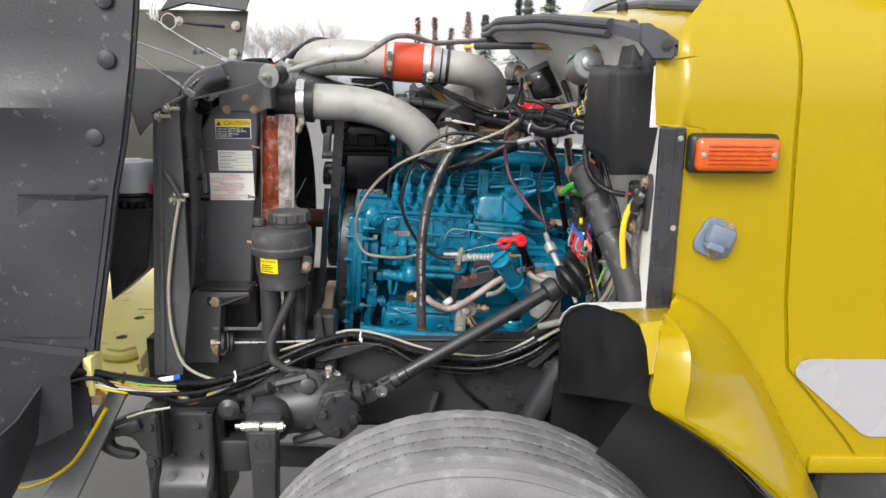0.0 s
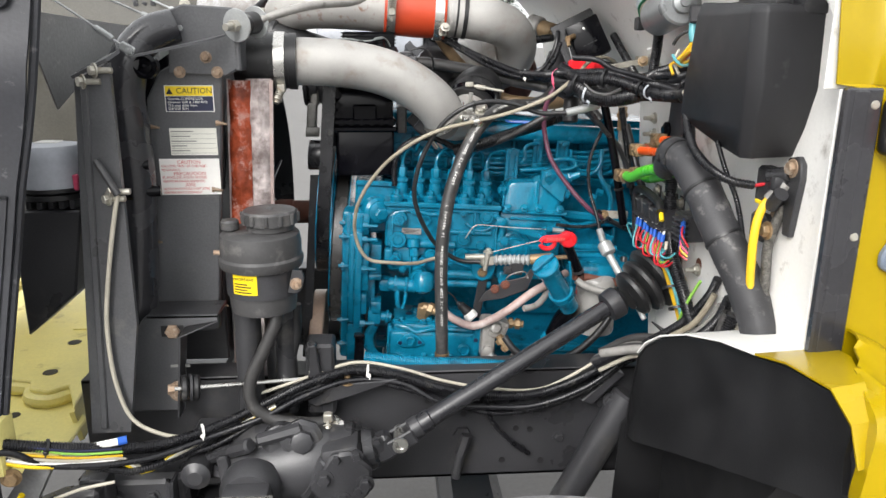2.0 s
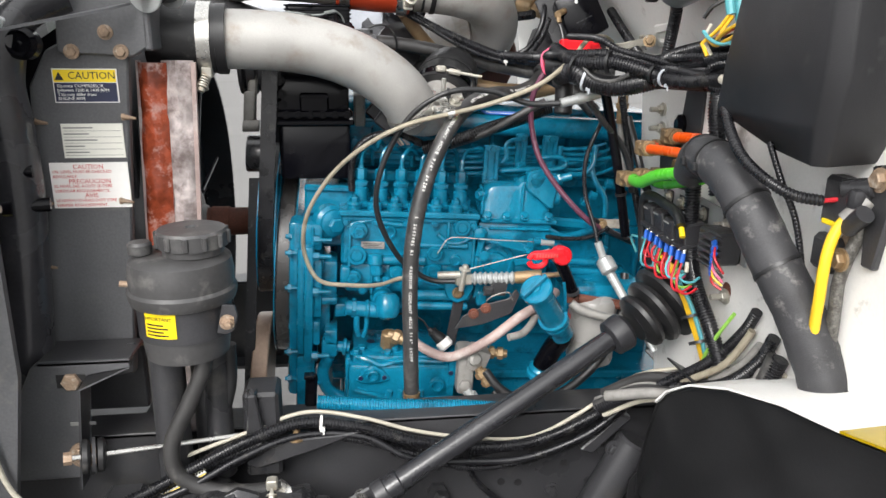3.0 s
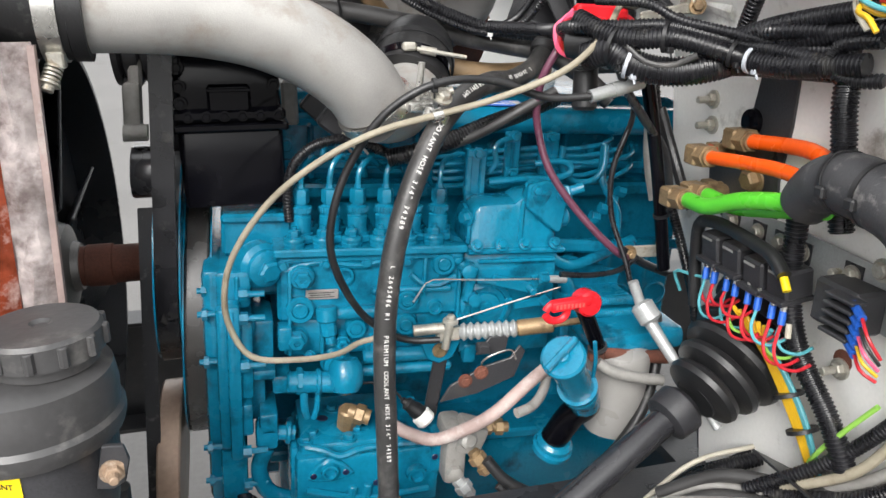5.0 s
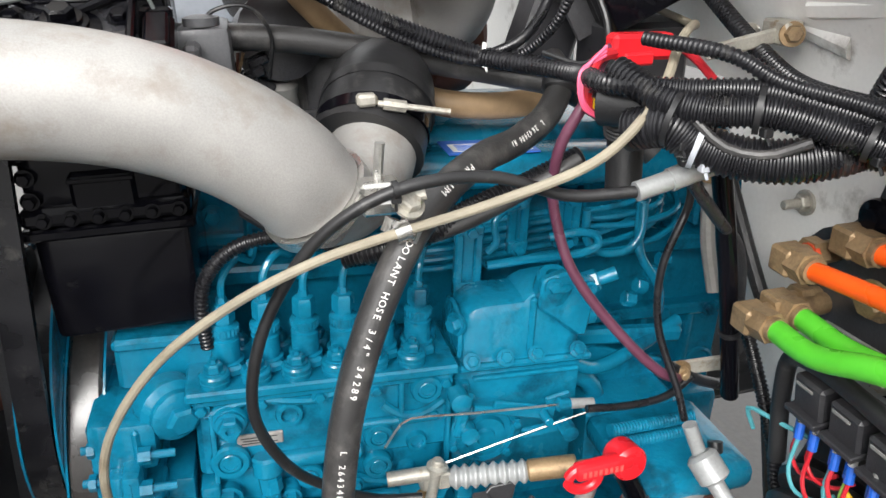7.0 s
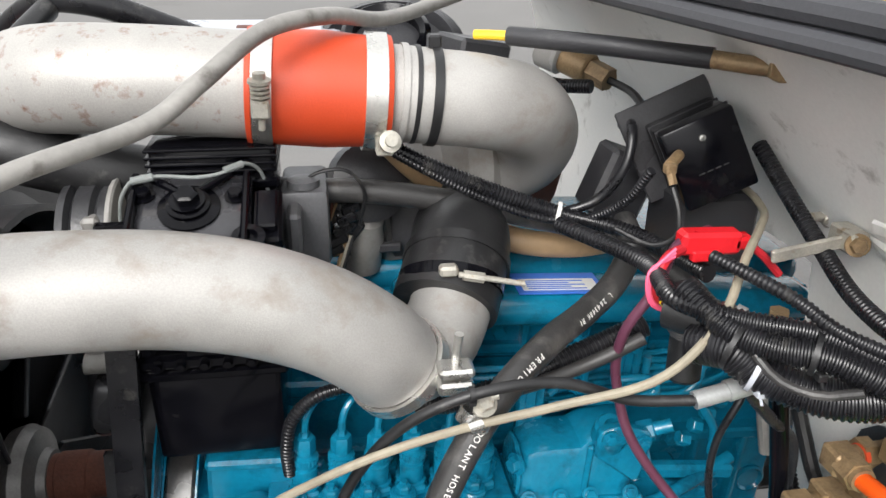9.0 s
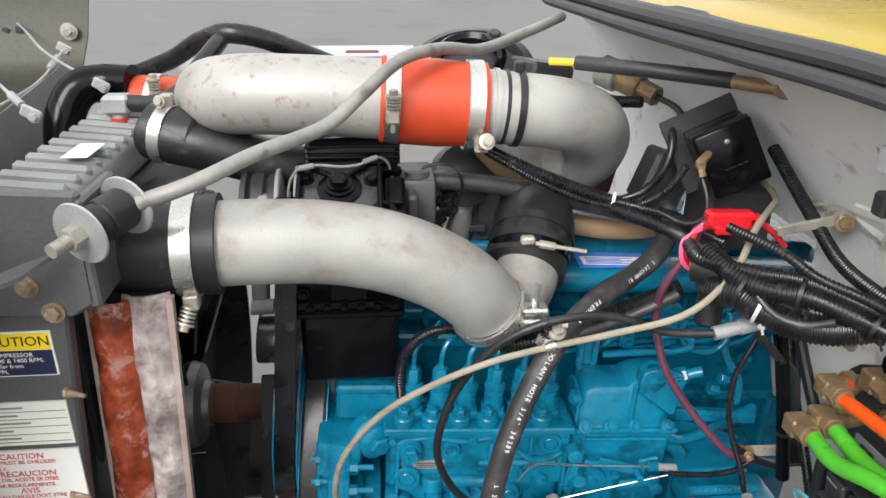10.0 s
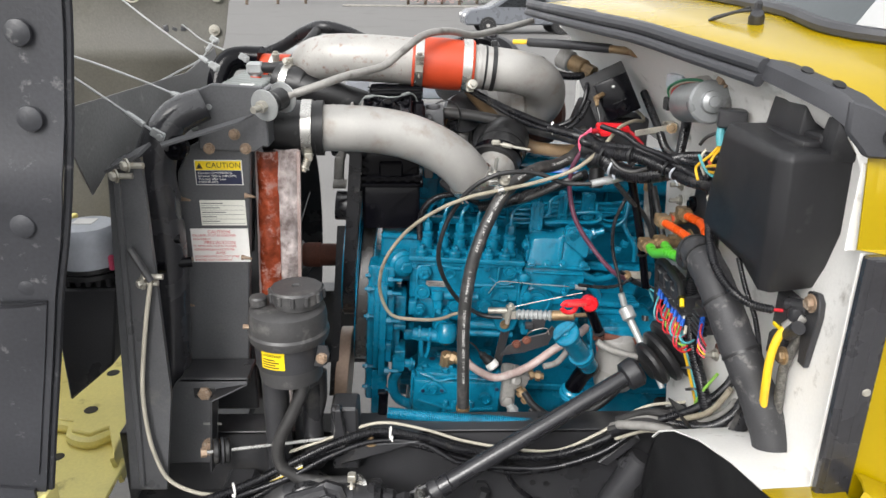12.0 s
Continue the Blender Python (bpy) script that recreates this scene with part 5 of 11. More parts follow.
    part("far_top_lip", loft([[(-0.735, 2.95, 1.905), (-0.95, 2.95, 1.93), (-1.05, 2.95, 1.90)], [(-0.72, 2.98, 1.965), (-0.93, 2.98, 1.99), (-1.03, 2.98, 1.94)]], 0.01), HOODBLACK, h)
    for x, z in ((-0.80, 1.755), (-1.05, 1.665), (-0.785, 1.855), (-0.83, 1.70), (-1.0, 1.87)):
        part("far_bolt", merge(lathe((x, 2.985, z), (0, -1, 0), [(0.017, 0), (0.017, 0.003), (0.0, 0.004)], 16), hexbolt((x, 2.981, z), (0, -1, 0), 0.008, 0.006)), ZINC, h)
    rnd = random.Random(31)
    for k in range(9):
        part("scuff", box((-1.06 + 0.026 * k, 2.9835 + 0.012 * rnd.random(), 1.755 + rnd.uniform(-0.006, 0.006)), (-1.045 + 0.026 * k, 2.999, 1.762 + rnd.uniform(-0.003, 0.008)), 0.001, rot=(0, rnd.uniform(-30, 30), 0)), HOODBLACK, h, "dark scuffed mark")
    part("crease", tube([(-1.02, 2.988, 1.868), (-0.94, 2.986, 1.860), (-0.83, 2.988, 1.852)], 0.005, 6, 0.03), HOODBLACK, h)
    # hinge arm between hood and frame, and the pale bumper strip
    hg = thing("hood_hinge_arm", (-0.88, 1.75, 0.55), "worn grey hood hinge arm and bumper strip", "hinge")
    part("arm", sheet([(-0.79, 1.79, 0.905), (-0.835, 1.79, 0.905), (-1.06, 1.76, 0.56), (-0.965, 1.76, 0.56)], 0.02), BAFFLE, hg)
    part("pad", box((-0.872, 1.72, 0.91), (-0.850, 1.78, 1.01), 0.006, seg=2), PALEYEL, hg, "yellowed plastic pivot pad")
    part("pivot_bolt", hexbolt((-0.845, 1.73, 0.905), (0.3, -1, 0), 0.012, 0.01), BRASS, hg)
    # lanyard cables that hold the hood
    for pts, nm in (([(-0.90, 2.03, 1.785), (-0.808, 2.028, 1.726), (-0.735, 2.015, 1.678), (-0.660, 2.0, 1.628)], 1), ([(-0.95, 2.11, 1.785), (-0.831, 2.1, 1.758), (-0.708, 2.08, 1.718), (-0.640, 2.085, 1.688), (-0.587, 2.089, 1.671)], 1), ([(-1.15, 3.0, 1.90), (-1.0, 3.03, 1.815), (-0.91, 3.0, 1.775), (-0.80, 2.85, 1.735), (-0.64, 2.66, 1.705)], 1), ([(-1.08, 2.88, 1.89), (-0.95, 2.76, 1.82), (-0.80, 2.6, 1.755), (-0.665, 2.45, 1.705)], 1), ([(-0.80, 1.93, 1.675), (-0.79, 2.2, 1.665), (-0.79, 2.55, 1.678), (-0.785, 2.78, 1.695), (-0.775, 2.88, 1.735)], 1)):
        c = thing("hood_lanyard", pts[-1], "thin braided steel hood lanyard", "cable", "hood lanyards")
        part("wire_rope", tube(pts, 0.0026, 6, 0.03), GREYPAINT, c)
        e, f = V(pts[-1]), (V(pts[-1]) - V(pts[-2])).normalized()
        part("ferrule", rod(e - f * 0.07, e - f * 0.03, 0.006, n=10, bev=0.001), GREYPAINT, c)
        part("eye_plate", merge(box(e - V((0.014, 0.003, 0.009)), e + V((0.014, 0.003, 0.009)), 0.003, rot=(0, 30, 0)), hexbolt(e + V((0.005, -0.003, -0.004)), (0, -1, 0), 0.006, 0.006)), GREYPAINT, c)
    kr = thing("coiled_cable_ring", (-1.05, 2.9, 1.88), "white coiled wire and key ring on the far hood side", "wire ring")
    part("coil", tube([(-1.09 + 0.012 * i / 4, 2.93 + 0.012 * math.sin(i * 1.57), 1.90 + 0.03 * math.cos(i * 1.57)) for i in range(13)], 0.0035, 6, 0.01), WHITE_PL, kr)
    part("ring", tube([(-1.02 + 0.028 * math.cos(a), 2.93, 1.865 + 0.028 * math.sin(a)) for a in np.linspace(0, 6.28, 14)], 0.0025, 6, 0.01), BEIGEW, kr)
    # yellow front frame tray seen below
    tray = thing("yellow_front_tray", (-1.05, 2.4, 0.8), "pale yellow painted front tray with round holes", "tray")
    tr = plate([(-0.875, 2.06), (-0.905, 2.28), (-1.237, 3.2), (-1.66, 3.45), (-1.42, 2.79), (-1.20, 2.20), (-1.085, 2.215), (-1.03, 2.20), (-1.015, 2.16), (-0.965, 2.14), (-0.93, 2.17)], "z", 0.858, 0.012, 0.003)
    part("tray_top", tr, PALEYEL, tray)
    part("tray_side", sheet([(-0.876, 2.06, 0.858), (-0.906, 2.28, 0.858), (-1.236, 3.2, 0.858), (-1.226, 3.2, 0.79), (-0.892, 2.28, 0.79), (-0.862, 2.06, 0.79)], 0.01), PALEYEL, tray)
    part("tray_step", plate([(-0.85, 1.86), (-0.86, 2.08), (-0.93, 2.18), (-0.965, 2.15), (-1.015, 2.17), (-1.03, 2.21), (-1.20, 2.21), (-1.12, 1.86)], "z", 0.822, 0.010, 0.003), PALEYEL, tray)
    part("step_edge", tube([(-1.20, 2.205, 0.846), (-1.085, 2.212, 0.846), (-1.03, 2.197, 0.846), (-1.015, 2.158, 0.846), (-0.965, 2.138, 0.846), (-0.93, 2.168, 0.846)], 0.016, 8, 0.01), PALEYEL, tray)
    part("tray_rib", box((-1.06, 2.52, 0.87), (-0.98, 2.54, 0.874), 0.001), PALEYEL, tray)
    part("hole", lathe((-1.027, 2.10, 0.8325), (0, 0, 1), [(0.0, 0.0006), (0.015, 0.0006), (0.015, 0)], 18), INK, tray)
    for x, y in ((-1.003, 2.243), (-1.02, 2.43)):
        part("hole", lathe((x, y, 0.8705), (0, 0, 1), [(0.0, 0.0006), (0.017, 0.0006), (0.017, 0)], 18), INK, tray)
    part("grille_slat", merge(*[box((-1.30, 2.2 + 0.02 * i, 0.93 + i * 0.035), (-1.27, 2.9, 0.945 + i * 0.035), 0.003) for i in range(8)]), PALEYEL, tray)
    # pump or motor on a black box behind the hood edge
    wf = thing("electric_pump", (-0.83, 2.0, 1.1), "grey domed electric pump on a black box", "pump")
    part("dome", lathe((-0.818, 1.99, 1.375), (0, 0, 1), [(0.060, 0), (0.062, 0.05), (0.060, 0.068), (0.052, 0.078), (0.02, 0.082), (0, 0.082)], 32), GREYPLASTIC, wf, "translucent grey dome")
    part("collar", lathe((-0.818, 1.99, 1.352), (0, 0, 1), [(0.056, 0), (0.064, 0.003), (0.064, 0.012), (0.058, 0.014), (0.063, 0.017), (0.063, 0.024)], 32), RUBBER, wf)
    part("base_box", plate([(-0.885, 1.335), (-0.755, 1.335), (-0.785, 1.17), (-0.885, 1.085)], "y", 1.94, 0.12, 0.004), BLACK, wf)
    part("base_fins", merge(*[box((-0.86 + i * 0.02, 1.95, 1.335), (-0.85 + i * 0.02, 2.04, 1.355), 0.002) for i in range(5)]), PLASTIC, wf)
    part("label_patch", box((-0.84, 1.975, 1.4565), (-0.80, 2.01, 1.4585), 0.001), WHITE_PL, wf)
    part("connector", box((-0.766, 1.945, 1.372), (-0.757, 1.957, 1.402), 0.002), PINK_W, wf, "pink connector tab")


build_hood()


# ---------------------------------------------------------------- radiator group
def build_radiator():
    r = thing("radiator", (-0.6, 2.5, 0.9), "black framed radiator with ribbed top tank", "radiator")
    part("core", box((-0.665, 2.115, 0.95), (-0.545, 2.88, 1.60), 0.004), BLACK, r)
    part("top_tank", box((-0.655, 2.16, 1.595), (-0.55, 2.82, 1.652), 0.018, seg=3), TANK, r, "grey ribbed top tank")
    for i in range(15):
        y = 2.22 + i * 0.038
        part("tank_rib", box((-0.652, y, 1.640), (-0.556, y + 0.014, 1.664), 0.005, rot=(0, 6, 0)), TANK, r)
    part("tank_label", box((-0.60, 2.36, 1.6645), (-0.565, 2.43, 1.6665), 0.001), WHITE_PL, r)
    # side frame facing the camera, with decals
    side = part("side_frame", plate([(-0.702, 1.02), (-0.664, 1.53), (-0.633, 1.585), (-0.604, 1.60), (-0.506, 1.60), (-0.512, 1.56), (-0.557, 1.03)], "y", 2.093, 0.02, 0.003), DUSTBLACK, r, "black radiator side frame with decals")
    part("top_bracket", plate([(-0.612, 1.58), (-0.604, 1.70), (-0.575, 1.712), (-0.475, 1.706), (-0.475, 1.59), (-0.50, 1.575)], "y", 2.083, 0.016, 0.003), DUSTBLACK, side)
    part("bracket_return", box((-0.482, 2.083, 1.585), (-0.470, 2.18, 1.70), 0.003), DUSTBLACK, side)
    for p in ((-0.590, 2.082, 1.583), (-0.537, 2.082, 1.612), (-0.517, 2.082, 1.583)):
        part("bolt", hexbolt(p, (0, -1, 0), 0.008, 0.006), RUSTB, side)
    for x, z in ((-0.655, 1.475), (-0.663, 1.345), (-0.672, 1.235), (-0.683, 1.085), (-0.52, 1.482), (-0.538, 1.345), (-0.545, 1.09)):
        part("screw", merge(rod((x - 0.006, 2.09, z), (x + 0.014, 2.085, z - 0.002), 0.0045, 0.002, n=10), rod((x - 0.009, 2.09, z), (x - 0.005, 2.09, z), 0.006, n=6)), RUSTB, side)
    # decals
    def decal(name, x0, z0, x1, z1, mt, lab):
        return part(name, box((x0, 2.0905, z0), (x1, 2.0932, z1), 0), mt, side, lab)
    d = decal("caution_decal", -0.6265, 1.5045, -0.530, 1.557, WHITE_PL, "yellow and navy caution decal")
    part("decal_band", box((-0.6248, 2.0898, 1.5365), (-0.5317, 2.0906, 1.5555), 0), LAB_YEL, side)
    part("decal_field", box((-0.6248, 2.0898, 1.506), (-0.5317, 2.0906, 1.5355), 0), LAB_NAVY, side)
    words("decal_word", "CAUTION", 0.0158, facing(-0.5675, 2.0895, 1.546), INK, side)
    part("decal_sign", plate([(-0.6230, 1.5395), (-0.6095, 1.5395), (-0.61625, 1.552)], "y", 2.0892, 0.0008), INK, side)
    for i, t in enumerate(("Operate COMPRESSOR", "between 1200 & 1400 RPM.", "This may differ from", "ENGINE RPM.")):
        words("decal_line", t, 0.0070, facing(-0.621, 2.0895, 1.5305 - i * 0.0066), WHITE_PL, side, align="LEFT")
    d = decal("white_decal", -0.624, 1.4165, -0.530, 1.4715, PAPER_CREAM, "cream data decal with small print")
    for i, w in enumerate((0.045, 0.038, 0.05, 0.03, 0.036)):
        part("print_bar", box((-0.621, 2.0898, 1.4640 - i * 0.0098), (-0.621 + w, 2.0906, 1.4660 - i * 0.0098), 0), GREYINK, side)
        part("print_rule", box((-0.621, 2.0898, 1.4598 - i * 0.0098), (-0.533, 2.0906, 1.4604 - i * 0.0098), 0), GREYINK, side)
    d = decal("red_print_decal", -0.650, 1.334, -0.529, 1.409, WHITE_PL, "white decal with faded red warning print")
    z = 1.402
    for t, big in (("CAUTION", 1), ("OIL LEVEL MUST BE CHECKED", 0), ("REGULARLY.", 0), ("PRECAUCION", 1), ("EL NIVEL DEL ACEITE SE DEBE", 0), ("VERIFICAR REGULARMENTE.", 0), ("AVIS", 1), ("LE NIVEAU D'HUILE DOIT ETRE", 0), ("VERIFIER REGULIEREMENT.", 0)):
        if big:
            words("decal_word", t, 0.0105, facing(-0.590, 2.0895, z), LAB_RED, side)
        else:
            words("decal_line", t, 0.0068, facing(-0.646, 2.0895, z), LAB_RED, side, align="LEFT")
        z -= 0.0079
    # near support post, with the folded top
    post = thing("radiator_support_post", (-0.72, 1.92, 0.88), "black steel radiator support post", "support post")
    part("post", sheet([(-0.724, 1.905, 1.575), (-0.662, 1.905, 1.605), (-0.665, 1.905, 1.12), (-0.70, 1.905, 0.89), (-0.775, 1.905, 0.89)], 0.012), DUSTBLACK, post)
    part("post_flange", box((-0.734, 1.90, 0.90), (-0.722, 1.99, 1.57), 0.002, rot=(0, 3.5, 0)), DUSTBLACK, post)
    part("top_fold", sheet([(-0.724, 1.90, 1.577), (-0.662, 1.90, 1.607), (-0.650, 1.935, 1.622), (-0.712, 1.935, 1.592)], 0.006), DUSTBLACK, post)
    for p in ((-0.708, 1.900, 1.573), (-0.686, 1.900, 1.592), (-0.678, 1.90, 1.378), (-0.688, 1.90, 1.365)):
        part("bolt", merge(hexbolt(p, (-0.7, -0.7, 0), 0.009, 0.008), rod(p, V(p) + V((0.03, 0.0, 0)), 0.0055, n=10)), ZINC, post)
    part("hook", tube([(-0.70, 1.895, 1.435), (-0.69, 1.89, 1.42), (-0.665, 1.885, 1.375)], 0.007, 8, 0.01), BLACK, post)
    # glossy black air duct between post and radiator
    duct = thing("intake_duct", (-0.66, 2.0, 1.0), "glossy black moulded duct beside the radiator", "duct")
    part("duct_body", tube([(-0.592, 2.085, 1.672), (-0.640, 2.065, 1.652), (-0.672, 2.05, 1.612), (-0.692, 2.05, 1.546), (-0.692, 2.055, 1.469), (-0.692, 2.06, 1.368), (-0.698, 2.06, 1.263), (-0.71, 2.06, 1.119), (-0.72, 2.06, 0.99)], 0.036, 22, 0.012, taper=lambda s: 0.9 + 0.28 * min(1, 3.5 * s) - 0.12 * s + 0.03 * math.sin(40 * s) * (s < 0.35)), CASTBLACK, duct)
    part("duct_web", sheet([(-0.672, 2.095, 1.58), (-0.61, 2.10, 1.62), (-0.64, 2.10, 1.50), (-0.675, 2.095, 1.46)], 0.008), GLOSSBLACK, duct)
    part("knob", lathe((-0.640, 2.045, 1.595), (0, -1, 0.05), [(0.024, 0), (0.024, 0.02), (0.018, 0.028), (0.014, 0.022), (0.004, 0.022), (0, 0.026)], 20), GLOSSBLACK, duct)
    part("strap", sheet([(-0.652, 1.985, 1.612), (-0.640, 1.955, 1.612), (-0.515, 2.03, 1.642), (-0.492, 2.07, 1.652)], 0.004), DUSTBLACK, duct, "flat black strap")
    part("cross_pipe", merge(rod((-0.72, 2.03, 1.35), (-0.64, 2.05, 1.35), 0.011, n=14), rod((-0.70, 2.03, 1.35), (-0.685, 2.03, 1.35), 0.015, n=14)), GLOSSBLACK, duct)
    part("cross_pipe", rod((-0.71, 2.03, 1.405), (-0.655, 2.04, 1.405), 0.010, n=14), GLOSSBLACK, duct)
    # grey baffle sheet behind
    solo("air_baffle", plate([(1.91, 1.69), (1.905, 1.617), (1.96, 1.52), (2.03, 1.545), (2.10, 1.56), (2.12, 1.30), (2.92, 1.30), (2.95, 1.62), (2.89, 1.712), (2.83, 1.70), (2.6, 1.672)], "x", -0.783, 0.003), BAFFLE, "scuffed grey sheet air baffle", "baffle")
    # fan shroud edge: red seal strip in a cloudy wrap
    seal = thing("shroud_seal", (-0.48, 2.15, 1.1), "red-brown seal strip in cloudy plastic wrap", "seal")
    def strip(xa, xb, y, z0, z1, rough, seed):
        rnd = random.Random(seed)
        rows = []
        for i in range(26):
            z = z0 + (z1 - z0) * i / 25
            lean = -0.040 * (1.57 - z)
            rows.append([(xa + (xb - xa) * f + lean + rnd.uniform(-rough, rough) * (0.3 < f < 0.8), y - 0.012 * math.sin(f * math.pi) + rnd.uniform(-rough, rough) * 1.5, z) for f in (0, 0.25, 0.5, 0.75, 1)])
        return loft(rows, 0.004)
    part("red_strip", strip(-0.507, -0.466, 2.142, 0.93, 1.565, 0.0012, 3), REDWAX, seal, "red-brown waxy strip")
    part("wrap", strip(-0.472, -0.424, 2.150, 0.93, 1.568, 0.0028, 4), WRAP, seal, "cloudy crumpled plastic wrap")
    part("edge_trim", sheet([(-0.425, 2.14, 1.565), (-0.418, 2.14, 1.565), (-0.446, 2.14, 0.93), (-0.453, 2.14, 0.93)], 0.01), PINKHOSE, seal)
    part("edge_trim", sheet([(-0.512, 2.138, 1.568), (-0.506, 2.138, 1.568), (-0.534, 2.138, 0.93), (-0.54, 2.138, 0.93)], 0.01), PINKHOSE, seal)
    part("top_blob", lathe((-0.462, 2.25, 1.55), (0, 0, 1), [(0.05, 0), (0.052, 0.02), (0.04, 0.035), (0, 0.04)], 16), REDWAX, seal)
    sh = thing("fan_shroud", (-0.45, 2.5, 0.9), "black fan shroud behind the radiator", "shroud")
    part("shroud", lathe((-0.545, 2.5, 1.22), (1, 0, 0), [(0.36, 0), (0.355, 0.02), (0.335, 0.03), (0.335, 0.07), (0.325, 0.07), (0.325, 0.0)], 48), BLACK, sh)
    part("shroud_wall", merge(box((-0.545, 2.16, 0.95), (-0.535, 2.2, 1.57), 0.003), box((-0.50, 2.165, 0.92), (-0.452, 2.19, 1.57), 0.004)), BLACK, sh)
    # lower gusset with the two bolts and the stay rod
    g = thing("radiator_gusset", (-0.65, 2.0, 0.88), "black radiator mounting gusset with bolts", "bracket")
    part("gusset_plate", plate([(-0.79, 0.885), (-0.69, 1.09), (-0.68, 1.10), (-0.535, 1.10), (-0.535, 1.085), (-0.60, 1.075), (-0.62, 0.885)], "y", 2.0, 0.008, 0.002), DUSTBLACK, g)
    part("gusset_flange", sheet([(-0.535, 2.0, 1.085), (-0.60, 2.0, 1.073), (-0.622, 2.0, 0.885), (-0.622, 1.965, 0.885), (-0.604, 1.965, 1.065)], 0.004), BLACK, g)
    part("gusset_top", box((-0.68, 2.0, 1.092), (-0.535, 2.09, 1.10), 0.002), BLACK, g)
    part("bolt", hexbolt((-0.628, 1.999, 1.066), (0, -1, 0), 0.0155, 0.008, False), RUSTB, g)
    part("bolt_slot", box((-0.652, 1.9985, 1.054), (-0.606, 2.0005, 1.078), 0.0006), INK, g)
    part("bolt", hexbolt((-0.622, 1.99, 0.935), (0, -1, 0), 0.0165, 0.008), RUSTB, g)
    part("stamped_mark", box((-0.64, 1.999, 0.985), (-0.60, 2.0004, 0.991), 0), GREYINK, g)
    st = thing("stay_rod", (-0.46, 1.95, 0.97), "thin black stay rod with rubber bushings", "rod")
    a, b = V((-0.608, 1.907, 0.980)), V((-0.317, 2.004, 0.951))
    d = (b - a).normalized()
    part("rod", rod(a - d * 0.01, b + d * 0.02, 0.0042, n=10), STEEL, st)
    for k, o in ((0.012, 0.0), (0.034, 0.0)):
        part("bushing", lathe(a + d * k, d, [(0.012, 0), (0.026, 0.002), (0.027, 0.009), (0.024, 0.013), (0.012, 0.015)], 20), RUBBER, st)
    part("washer", rod(a + d * 0.028, a + d * 0.033, 0.028, n=22), BLACK, st)
    part("bushing", lathe(b - d * 0.03, d, [(0.01, 0), (0.021, 0.002), (0.021, 0.024), (0.010, 0.026)], 18), RUBBER, st)
    for p, s in ((a - d * 0.012, 1), (b + d * 0.005, 1)):
        part("nut", rod(p, p + d * 0.012, 0.010, n=6), RUSTB, st)
    part("rod_tip", rod(b + d * 0.012, b + d * 0.04, 0.006, n=10), BRASS, st)
    # bushing spool and long bent support rod over the engine
    sp = thing("radiator_support_rod", (-0.47, 2.05, 1.66), "grey bent radiator support rod with rubber spool", "rod")
    c = V((-0.464, 2.08, 1.674))
    ax = V((0.42, 0.88, 0.12)).normalized()
    part("spool", lathe(c - ax * 0.012, ax, [(0.010, 0), (0.020, 0.002), (0.021, 0.02), (0.019, 0.022), (0.022, 0.024), (0.022, 0.055), (0.012, 0.057)], 20), RUBBER, sp)
    part("washer", lathe(c - ax * 0.016, ax, [(0.006, 0), (0.031, 0.001), (0.032, 0.003), (0.008, 0.005)], 28), GREYPAINT, sp)
    part("washer", lathe(c + ax * 0.046, ax, [(0.006, 0), (0.031, 0.001), (0.032, 0.003), (0.008, 0.005)], 28), GREYPAINT, sp)
    part("nut", merge(rod(c - ax * 0.03, c - ax * 0.016, 0.012, n=6), rod(c - ax * 0.05, c - ax * 0.02, 0.007, n=12)), ZINC, sp)
    part("rod", tube([c + ax * 0.04, (-0.376, 2.12, 1.702), (-0.321, 2.17, 1.717), (-0.244, 2.25, 1.730), (-0.208, 2.29, 1.754), (-0.155, 2.345, 1.789), (-0.10, 2.40, 1.795), (-0.032, 2.50, 1.780), (0.06, 2.62, 1.79), (0.15, 2.75, 1.802)], 0.0085, 16, 0.010), GREYROD, sp)


build_radiator()


